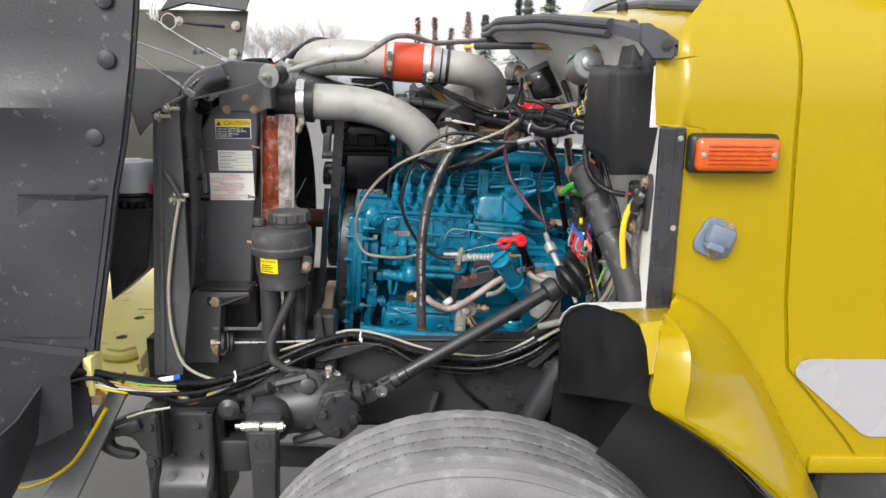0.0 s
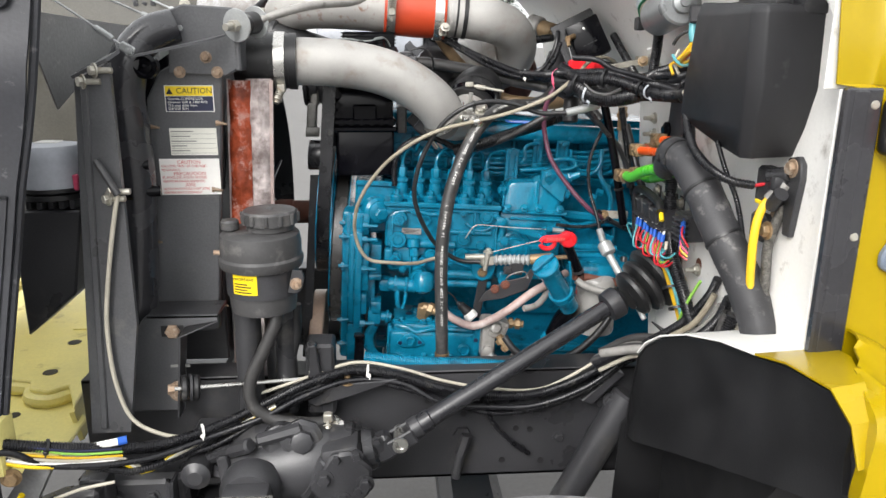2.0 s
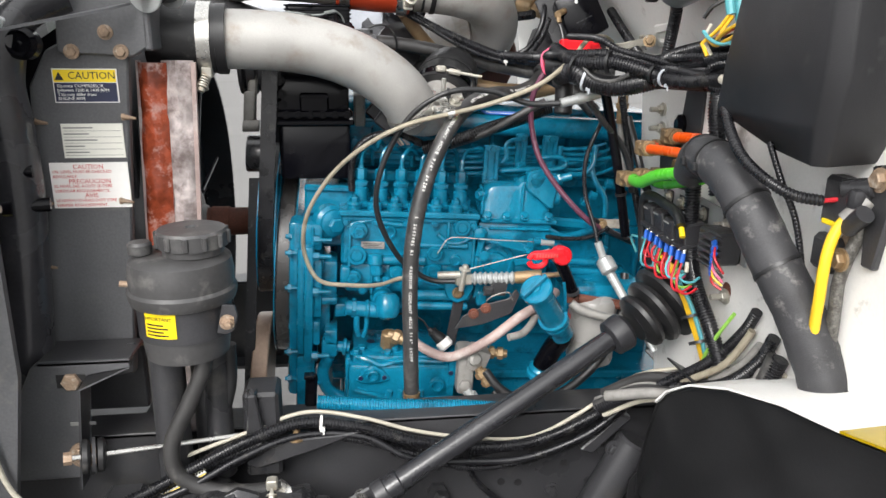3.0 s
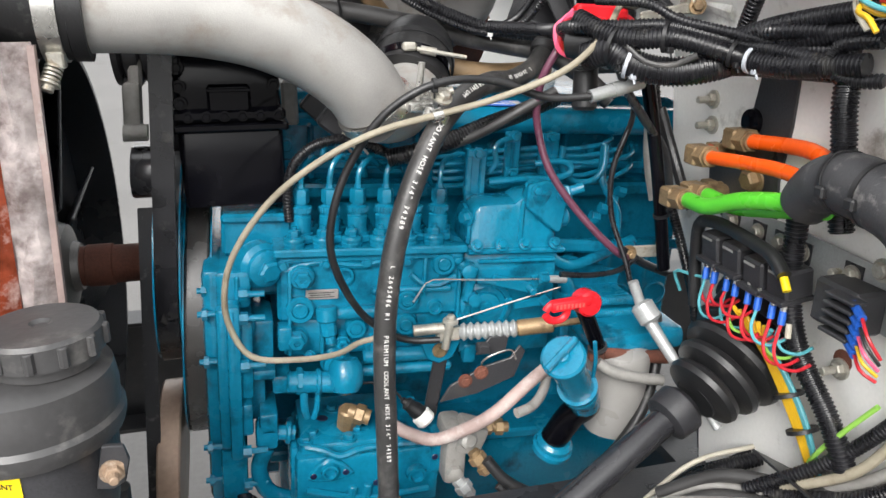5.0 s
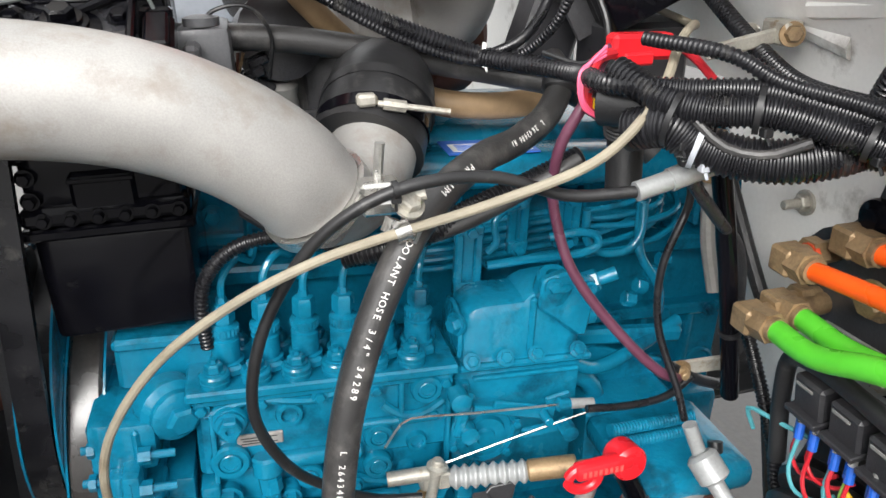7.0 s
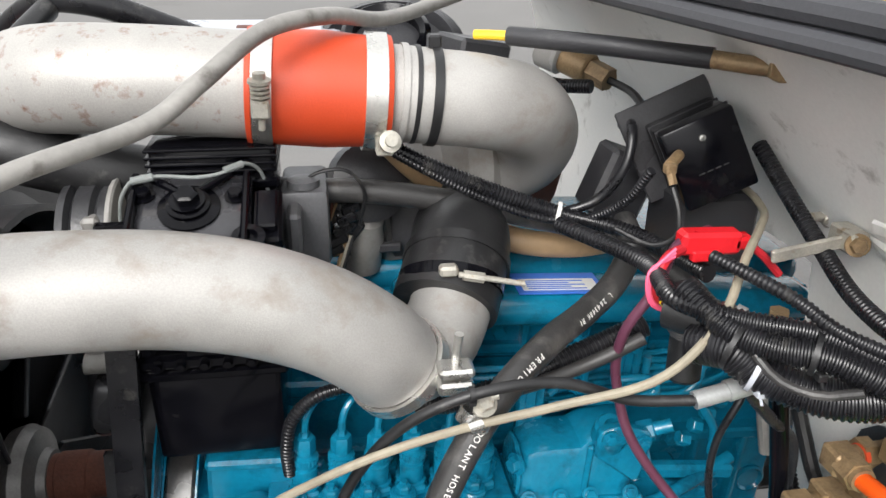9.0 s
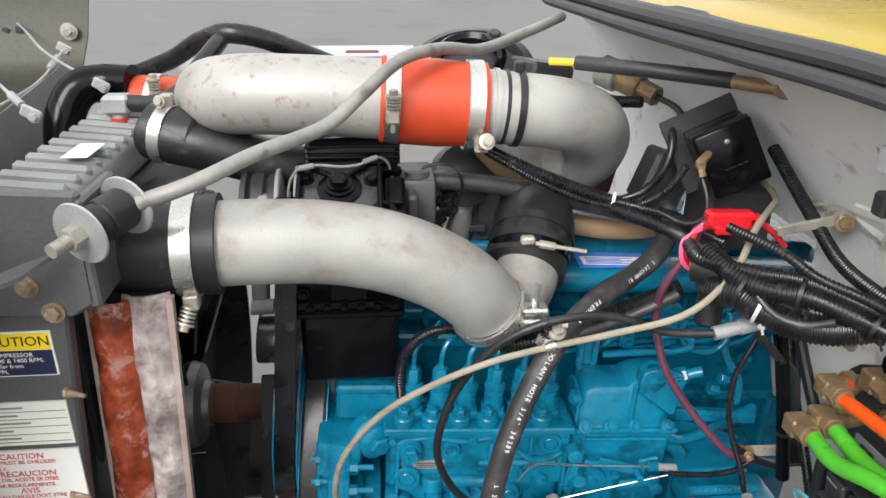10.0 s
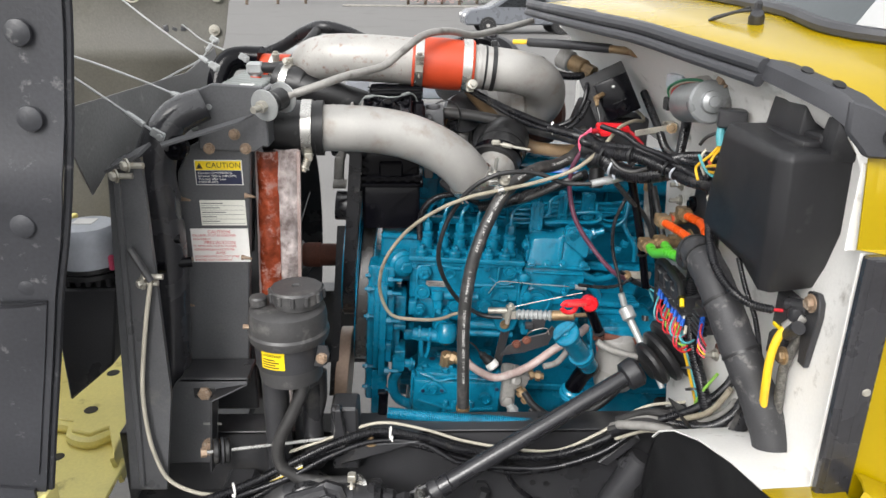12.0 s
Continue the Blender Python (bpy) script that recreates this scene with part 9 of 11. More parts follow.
    part("arm", box((0.312, 2.208, 1.243), (0.385, 2.213, 1.262), 0.002, rot=(0, 2, 0)), ZINC, ar)
    part("arm_bolt", hexbolt((0.325, 2.208, 1.252), (0, -1, 0), 0.009, 0.008, stud=0.006), BRASS, ar)
    cable("black_tube", [(0.21, 2.195, 1.234), (0.26, 2.195, 1.228), (0.305, 2.195, 1.232), (0.335, 2.20, 1.248)], 0.0042, LOOM, "black cable sheath behind the levers")
    cable("black_tube", [(0.31, 2.205, 1.262), (0.35, 2.21, 1.235), (0.40, 2.22, 1.21)], 0.0065, LOOM, "black tube to the firewall")
    cable("grey_cable", [(0.238, 2.13, 1.54), (0.255, 2.13, 1.505), (0.290, 2.14, 1.465), (0.335, 2.16, 1.42), (0.37, 2.19, 1.36), (0.38, 2.2, 1.32)], 0.0058, PLASTIC, "dark grey cable down to the firewall")
    cable("lower_hose", [(0.085, 2.135, 0.98), (0.11, 2.12, 0.95), (0.17, 2.11, 0.92), (0.25, 2.12, 0.94), (0.33, 2.14, 1.01), (0.37, 2.17, 1.09), (0.38, 2.2, 1.15)], 0.0085, RUBBER, "braided black hose below the filter", "hose")
    cable("lower_hose", [(0.13, 2.14, 1.047), (0.16, 2.15, 1.05), (0.185, 2.17, 1.065), (0.2, 2.2, 1.08)], 0.0075, GREYROD, "short braided steel pump hose", "hose")
    cable("lower_hose", [(0.10, 2.125, 0.94), (0.14, 2.10, 0.90), (0.18, 2.10, 0.87)], 0.006, RUBBER, "thin black hose below the pump", "hose")
    # heater hose, tan hoses, looms over the top
    cable("heater_hose", [(-0.20, 2.47, 1.60), (-0.154, 2.45, 1.598), (-0.061, 2.45, 1.592), (0.029, 2.45, 1.577), (0.131, 2.45, 1.553), (0.20, 2.43, 1.54), (0.25, 2.40, 1.53), (0.30, 2.36, 1.50), (0.34, 2.33, 1.46)], 0.0145, HOSE, "black heater hose across the engine top", "hose", n=14)
    l1 = cable("wiring_loom", [(-0.06, 2.45, 1.67), (-0.032, 2.43, 1.650), (0.046, 2.425, 1.612), (0.162, 2.415, 1.568), (0.235, 2.37, 1.558), (0.262, 2.31, 1.555), (0.27, 2.25, 1.56)], 0.0095, LOOM, "black corrugated wiring loom with tie", "wiring loom", True)
    zip_tie(l1, (0.163, 2.415, 1.568), (1, -0.3, -0.2), 0.0115, WHITE_PL, (0, -0.7, -0.7))
    cable("wiring_loom", [(-0.05, 2.44, 1.655), (-0.021, 2.42, 1.640), (0.069, 2.42, 1.590), (0.15, 2.41, 1.562), (0.195, 2.40, 1.565), (0.222, 2.36, 1.60), (0.233, 2.33, 1.645)], 0.0055, LOOM, "thin black loom to the control box", "wiring loom", True)
    cable("wiring_loom", [(0.17, 2.42, 1.565), (0.21, 2.41, 1.585), (0.235, 2.40, 1.63), (0.245, 2.42, 1.67), (0.25, 2.46, 1.66)], 0.006, LOOM, "thin black loom loop", "wiring loom")
    cable("tan_hose", [(-0.045, 2.47, 1.655), (-0.028, 2.49, 1.632), (-0.004, 2.5, 1.605), (0.03, 2.52, 1.57)], 0.014, TAN, "tan braided hose behind the pipe", "hose", n=14)
    cable("tan_hose", [(0.09, 2.52, 1.52), (0.122, 2.50, 1.502), (0.183, 2.49, 1.492), (0.25, 2.49, 1.492), (0.30, 2.5, 1.50)], 0.017, TAN, "tan braided hose behind the pipe", "hose", n=14)
    cable("wiring_loom", [(-0.02, 2.30, 1.395), (0.02, 2.285, 1.405), (0.06, 2.28, 1.418), (0.12, 2.285, 1.438), (0.18, 2.295, 1.455), (0.235, 2.30, 1.475)], 0.0135, LOOM, "thick black corrugated loom along the head", "wiring loom", True, n=14)
    cable("wiring_loom", [(-0.165, 2.305, 1.31), (-0.165, 2.30, 1.35), (-0.155, 2.30, 1.390), (-0.125, 2.30, 1.417), (-0.075, 2.30, 1.424), (-0.02, 2.31, 1.40)], 0.0075, LOOM, "black corrugated loom round the injectors", "wiring loom", True)
    cable("grey_hose", [(0.03, 2.29, 1.40), (0.10, 2.27, 1.428), (0.17, 2.25, 1.47), (0.21, 2.25, 1.49)], 0.0075, HOSE, "weathered black hose along the head", "hose")
    # shield and sensors between compressor and elbow
    hs = thing("heat_shield", (-0.02, 2.53, 1.46), "dull grey crumpled heat shield behind the elbow", "heat shield")
    rnd = random.Random(77)
    rows = [[(-0.075 + 0.021 * i + rnd.uniform(-.004, .004), 2.535 + 0.012 * math.sin(1.7 * i + 0.9 * j) + rnd.uniform(-.006, .006), 1.465 + 0.02 * j + rnd.uniform(-.004, .004)) for i in range(7)] for j in range(7)]
    part("crumpled_sheet", loft(rows, 0.002), HUBGREY, hs, sharp=20)
    part("stay", merge(rod((-0.082, 2.545, 1.46), (-0.082, 2.545, 1.60), 0.006, n=10), box((-0.094, 2.535, 1.596), (-0.058, 2.555, 1.606), 0.002)), CASTBLACK, hs)
    ms = thing("manifold_sensor", (-0.066, 2.5, 1.47), "grey round sensor with a clipped wire cover", "sensor")
    part("body", lathe((-0.064, 2.52, 1.490), (0.1, -0.25, 1), [(0.0, -0.03), (0.026, -0.03), (0.026, 0.02), (0.023, 0.028), (0.023, 0.045), (0.018, 0.052), (0, 0.053)], 24), GREYROD, ms)
    part("clip", merge(box((-0.094, 2.482, 1.515), (-0.068, 2.496, 1.545), 0.002, rot=(0, 35, 0)), box((-0.086, 2.474, 1.53), (-0.074, 2.486, 1.545), 0.002, rot=(0, 35, 0))), PLASTIC, ms)
    part("wire_cover", merge(*[box((-0.114 + 0.0055 * k, 2.455, 1.508 + 0.0135 * k), (-0.090 + 0.0055 * k, 2.475, 1.519 + 0.0135 * k), 0.002, rot=(0, -20, 0)) for k in range(5)]), LOOM, ms)
    for k, m in enumerate((TAN, BEIGEW, RUBBER)):
        part("wire", tube([(-0.084 + 0.003 * k, 2.47, 1.528), (-0.094 + 0.004 * k, 2.462, 1.505), (-0.100 + 0.003 * k, 2.455, 1.480), (-0.090, 2.45, 1.462 - 0.003 * k)], 0.0022, 8, 0.006), m, ms)
    sp = thing("three_pin_plug", (-0.10, 2.45, 1.45), "dark grey three-way wiring plug with pale leads", "connector")
    tilt = pose(-0.100, 2.452, 1.448, 0, 42, 0)
    body = merge(box((-0.026, -0.008, -0.020), (0.020, 0.010, 0.020), 0.003), *[box((0.018, -0.009, -0.018 + 0.013 * k), (0.030, 0.007, -0.009 + 0.013 * k), 0.001) for k in range(3)], box((0.006, -0.0095, -0.021), (0.010, 0.011, 0.021), 0.001))
    bmesh.ops.transform(body, matrix=tilt, verts=body.verts)
    part("body", body, PLASTIC, sp)
    for k in range(3):
        a = tilt @ V((0.030, -0.001, -0.0135 + 0.013 * k))
        part("lead", tube([a, a + V((0.013, -0.004, -0.014)), a + V((0.024, -0.006, -0.030)), a + V((0.038, -0.006, -0.048))], 0.0024, 8, 0.006), PINKHOSE, sp)
    ac = thing("manifold_casting", (-0.10, 2.58, 1.45), "dark casting and pipes behind the plugs", "manifold")
    part("casting", merge(box((-0.155, 2.56, 1.44), (-0.02, 2.66, 1.545), 0.012, seg=2), rod((-0.13, 2.555, 1.475), (0.0, 2.55, 1.47), 0.016, n=16)), CASTBLACK, ac)
    part("side_plate", box((-0.155, 2.50, 1.41), (-0.130, 2.58, 1.485), 0.004), GREYROD, ac)
    # connector under the pipe
    cn = thing("sensor_connector", (-0.06, 2.36, 1.46), "black wiring connector with thin wires", "connector")
    part("body", box((-0.115, 2.31, 1.43), (-0.075, 2.335, 1.46), 0.004, rot=(0, 40, 0)), PLASTIC, cn)
    part("body", merge(box((-0.085, 2.50, 1.484), (-0.045, 2.515, 1.502), 0.003), box((-0.045, 2.502, 1.487), (-0.015, 2.513, 1.499), 0.002)), BLACK, cn)
    for i in range(3):
        part("wire", tube([(-0.09 + 0.008 * i, 2.315, 1.44), (-0.075 + 0.01 * i, 2.31, 1.42), (-0.06 + 0.012 * i, 2.31, 1.40)], 0.002, 6, 0.01), (BEIGEW, GREYPAINT, RUBBER)[i], cn)
    for i, m in enumerate((TAN, RUST, RUBBER, LOOM)):
        part("wire", tube([(-0.085, 2.505 + 0.003 * i, 1.493), (-0.105, 2.50, 1.488 + 0.004 * i), (-0.118 + 0.004 * i, 2.49, 1.51), (-0.105, 2.48, 1.545), (-0.095 - 0.006 * i, 2.47, 1.575)], 0.0018, 8, 0.006), m, cn)
    part("wire", tube([(-0.15, 2.43, 1.59), (-0.12, 2.42, 1.625), (-0.085, 2.42, 1.628), (-0.065, 2.43, 1.60), (-0.07, 2.45, 1.55)], 0.0022, 8, 0.008), RUBBER, cn)
    # earth strap and drain loom below the pump
    cable("wiring_loom", [(-0.24, 2.085, 0.958), (-0.138, 2.08, 0.948), (0.027, 2.075, 0.938), (0.142, 2.07, 0.928), (0.20, 2.07, 0.925)], 0.0145, ENGINE, "blue-oversprayed corrugated loom under the pump", "wiring loom", True, n=14)


build_hoses()


def build_frame_harness():
    g = "harness along the frame rail"
    base = [(-0.90, 1.70, 0.99), (-0.857, 1.735, 0.968), (-0.788, 1.78, 0.933), (-0.647, 1.86, 0.884), (-0.543, 1.91, 0.890), (-0.443, 1.945, 0.922), (-0.352, 1.965, 0.957), (-0.26, 1.985, 0.974), (-0.166, 1.985, 0.960), (-0.071, 1.985, 0.926), (0.025, 1.985, 0.908), (0.137, 1.985, 0.908), (0.247, 1.985, 0.950), (0.34, 1.99, 1.008), (0.42, 1.98, 1.03)]
    h = cable("wiring_loom", base, 0.0105, LOOM, "black corrugated wiring loom along the rail", "wiring loom", True, group=g)
    for p, d in (((-0.80, 1.775, 0.938), (1, 0.5, -0.4)), ((-0.56, 1.905, 0.888), (1, 0.4, 0)), ((-0.23, 1.985, 0.972), (1, 0, -0.1)), ((0.27, 1.985, 0.965), (1, 0, 0.6))):
        zip_tie(h, p, d, 0.012, INK if p[0] > 0 or p[0] < -0.7 else WHITE_PL, (0.2, -0.8, -0.4))
    for k, (dy, dz, r, m, rid) in enumerate(((0.018, -0.016, 0.008, LOOM, True), (-0.012, -0.020, 0.006, LOOM, False), (0.02, 0.006, 0.0036, BEIGEW, False), (0.03, -0.028, 0.010, LOOM, True), (0.0, -0.034, 0.0065, LOOM, True))):
        rnd = random.Random(70 + k)
        pts = [(x + rnd.uniform(-.01, .01), y + dy + rnd.uniform(-.008, .008), z + dz + rnd.uniform(-.008, .008)) for x, y, z in base[5 if k == 2 else (0 if k != 3 else 6):]]
        cable("wiring_loom", pts, r, m, "ivory wire along the rail" if m is BEIGEW else "black sheathed cable along the rail", "wiring loom", rid, group=g)
    cable("wiring_loom", [(-0.86, 1.735, 0.945), (-0.79, 1.775, 0.905), (-0.73, 1.81, 0.872), (-0.673, 1.835, 0.846), (-0.586, 1.895, 0.850), (-0.486, 1.935, 0.896), (-0.384, 1.965, 0.931), (-0.33, 1.975, 0.945)], 0.0085, LOOM, "drooping black loom below the rail harness", "wiring loom", True, group=g)
    for k, (m, dz) in enumerate(((GRN_W, 0.0), (LAB_NAVY, 0.006), (YEL_W, -0.008), (BEIGEW, -0.014), (WHITE_PL, -0.02), (LAB_YEL, -0.026))):
        pts = [(-0.87, 1.73, 0.965 + dz), (-0.82, 1.755 - 0.003 * k, 0.945 + dz), (-0.76, 1.785, 0.915 + dz), (-0.69, 1.825, 0.893 + dz)]
        if k > 2:
            pts += [(-0.66, 1.845, 0.860 + dz), (-0.60, 1.88, 0.868 + dz + 0.01 * (k - 3)), (-0.52, 1.92, 0.90 + dz), (-0.42, 1.95, 0.935 + dz)]
        cable("loose_wire", pts, 0.0026 if k < 3 else 0.0032, m, "thin coloured wire in the front harness", "wire", step=0.02, n=6, group="loose front wires")
    cable("loose_wire", [(-0.70, 1.80, 0.845), (-0.76, 1.79, 0.838), (-0.80, 1.77, 0.832)], 0.0032, BEIGEW, "ivory wire end below the harness", "wire", n=6, group="loose front wires")
    cable("ivory_wire", [(-0.669, 1.895, 1.372), (-0.678, 1.893, 1.335), (-0.701, 1.893, 1.225), (-0.716, 1.893, 1.119), (-0.711, 1.893, 0.994), (-0.687, 1.893, 0.922), (-0.636, 1.895, 0.888), (-0.58, 1.905, 0.872)], 0.0042, BEIGEW, "ivory sheathed wire down the support post", "wire")
    f = thing("fuse_link", (-0.70, 1.83, 0.90), "small clear fuse holder with blue tip", "connector")
    part("holder", merge(rod((-0.735, 1.815, 0.912), (-0.695, 1.825, 0.915), 0.007, n=10)), WHITE_PL, f)
    part("tip", rod((-0.695, 1.825, 0.915), (-0.680, 1.83, 0.916), 0.008, n=10), BLUE_W, f)
    # tray bracket above the rail with two threaded tips
    tp = thing("rail_tab", (-0.25, 2.08, 0.95), "small black upright tab on the rail", "bracket")
    part("tab", merge(box((-0.262, 2.09, 0.945), (-0.240, 2.10, 1.012), 0.004, rot=(0, 4, 0)), box((-0.262, 2.08, 1.006), (-0.244, 2.10, 1.014), 0.002)), GLOSSBLACK, tp)
    st = thing("rail_stud", (-0.27, 1.985, 0.94), "brass stud and nut on the gusset", "bolt")
    part("stud", merge(rod((-0.272, 1.985, 0.942), (-0.272, 1.985, 0.972), 0.006, n=10), hexbolt((-0.272, 1.985, 0.945), (0, 0, 1), 0.010, 0.008)), BRASS, st)
    # bundle that climbs to the firewall behind the boot
    for k in range(6):
        rnd = random.Random(90 + k)
        o = V((rnd.uniform(-.015, .015), rnd.uniform(-.03, .03), rnd.uniform(-.02, .02)))
        pts = [V(p) + o * w for p, w in (((0.26, 1.975, 0.985), 1), ((0.315, 1.93, 1.035), 1), ((0.36, 1.87, 1.055), 1), ((0.395, 1.80, 1.085), 0.8), ((0.41, 1.75, 1.12), 1), ((0.425, 1.74, 1.18), 1.5))]
        cable("cable_bundle", pts, (0.012, 0.010, 0.008, 0.011, 0.006, 0.009)[k], (LOOM, HOSE, GREYROD, RUBBER, BEIGEW, HOSE)[k], "sheathed cable passing behind the boot", "cable", k in (0,), group="cables behind the steering boot")

    for pts, r, m, rid, lab in (([(0.26, 1.94, 1.018), (0.31, 1.88, 1.052), (0.362, 1.83, 1.068), (0.395, 1.76, 1.110), (0.415, 1.70, 1.155)], 0.0095, GREYROD, False, "grey braided cable behind the boot"),
                                ([(0.335, 1.90, 1.055), (0.385, 1.84, 1.125), (0.412, 1.80, 1.192), (0.415, 1.78, 1.23)], 0.0085, LOOM, True, "black corrugated cable up the firewall"),
                                ([(0.36, 1.87, 1.074), (0.392, 1.81, 1.132), (0.405, 1.79, 1.172), (0.412, 1.78, 1.20)], 0.0060, BEIGE, False, "beige cable up the firewall"),
                                ([(0.35, 1.88, 1.060), (0.390, 1.80, 1.105), (0.41, 1.75, 1.165), (0.415, 1.73, 1.21)], 0.0095, LOOM, True, "black corrugated cable up the firewall"),
                                ([(0.38, 1.86, 1.068), (0.408, 1.79, 1.138), (0.416, 1.76, 1.185)], 0.0075, GREYROD, False, "grey braided cable behind the boot")):
        cable("cable_bundle", pts, r, m, lab, "cable", rid, group="cables behind the steering boot", n=12)


build_frame_harness()


# ---------------------------------------------------------------- fittings on the firewall
def build_air_lines():
    a = thing("air_line_manifold", (0.41, 2.1, 1.36), "tarnished brass air fittings with orange and green lines", "air fittings")
    def elbow(p, q, r=0.0125):
        p, q = V(p), V(q)
        d = (q - p).normalized()
        part("elbow", box(p - V((0.014, 0.013, 0.013)), p + V((0.014, 0.013, 0.013)), 0.003), BRASS, a)
        part("stem", merge(rod(p, (0.424, p.y + 0.005, p.z), 0.011, n=12), rod((p.x + 0.02, p.y + 0.004, p.z), (p.x + 0.034, p.y + 0.004, p.z), 0.016, n=6)), BRASS, a)
        part("union_nut", merge(rod(p + d * 0.010, p + d * 0.030, 0.0155, n=6), rod(p + d * 0.03, p + d * 0.036, 0.012, n=14)), BRASS, a)
        return p + d * 0.034
    for p, q, pts, r, m, lab in (((0.366, 2.125, 1.418), (0.355, 2.0, 1.43), [(0.367, 2.02, 1.428), (0.367, 1.963, 1.432), (0.360, 1.87, 1.430)], 0.0088, ORANGE, "orange air line"),
                                 ((0.400, 2.095, 1.444), (0.395, 2.0, 1.45), [(0.402, 2.0, 1.452), (0.390, 1.94, 1.455), (0.372, 1.86, 1.440)], 0.0095, ORANGE, "orange air line"),
                                 ((0.335, 2.125, 1.362), (0.338, 2.0, 1.378), [(0.330, 2.04, 1.372), (0.332, 1.98, 1.395), (0.345, 1.88, 1.418)], 0.0105, GREEN, "green air line"),
                                 ((0.372, 2.135, 1.364), (0.368, 2.0, 1.378), [(0.366, 2.04, 1.370), (0.362, 1.97, 1.386), (0.358, 1.88, 1.410)], 0.0105, GREEN, "green air line")):
        s = elbow(p, q)
        part("air_line", tube([s] + pts, r, 14, 0.01), m, a, lab)
    part("thread_seal", rod((0.385, 2.126, 1.418), (0.390, 2.126, 1.418), 0.0125, n=14), RED_SIL, a)
    part("gauge_plug", merge(lathe((0.418, 2.09, 1.465), (-1, 0, 0), [(0.018, 0), (0.017, 0.006), (0.009, 0.008), (0.009, 0.012), (0.0, 0.012)], 18)), GLOSSBLACK, a)
    part("drain_plug", hexbolt((0.415, 2.07, 1.395), (-1, 0, -0.2), 0.014, 0.012), BRASS, a)
    part("drop_valve", merge(rod((0.375, 2.27, 1.50), (0.375, 2.27, 1.445), 0.011, n=6), rod((0.375, 2.27, 1.485), (0.375, 2.27, 1.475), 0.014, n=6)), BRASS, a)
    part("braided_drop", tube([(0.375, 2.27, 1.445), (0.378, 2.265, 1.38), (0.385, 2.25, 1.32)], 0.008, 10, 0.012), GREYROD, a)
    part("drop_hose", tube([(0.38, 2.25, 1.46), (0.395, 2.215, 1.38), (0.40, 2.19, 1.34), (0.405, 2.18, 1.325)], 0.008, 10, 0.012), RUBBER, a)
    # wrapped trunk that carries the lines down
    t = thing("wrapped_conduit", (0.36, 1.7, 1.2), "thick black tape-wrapped conduit beside the cab", "conduit")
    pts = [(0.352, 1.905, 1.412), (0.345, 1.880, 1.436), (0.337, 1.840, 1.450), (0.334, 1.790, 1.447), (0.337, 1.752, 1.432), (0.346, 1.720, 1.400), (0.357, 1.690, 1.360), (0.371, 1.663, 1.320), (0.388, 1.645, 1.280), (0.401, 1.628, 1.240), (0.412, 1.612, 1.20), (0.416, 1.60, 1.14), (0.416, 1.60, 1.08)]
    part("wrap", tube(pts, 0.0305, 28, 0.006, taper=lambda s: (0.86 + 0.14 * min(1, s * 6)) * (1 + 0.010 * math.sin(90 * s) + 0.008 * math.sin(221 * s))), WRAPBLACK, t)
    run = spline(pts, 0.004)
    for f in (0.14, 0.21, 0.36, 0.52, 0.80):
        j = int(len(run) * f)
        part("tie", ring_at(run[j], run[j + 1] - run[j - 1] + V((0, 0, 0.0012)), 0.0305, 0.0322, 0.005, 28), INK, t)
    for f in (0.14, 0.21):
        c = run[int(len(run) * f)] + V((-0.031, -0.002, -0.006))
        part("tie_head", box(c - V((0.005, 0.006, 0.006)), c + V((0.005, 0.006, 0.006)), 0.002), INK, t)


build_air_lines()


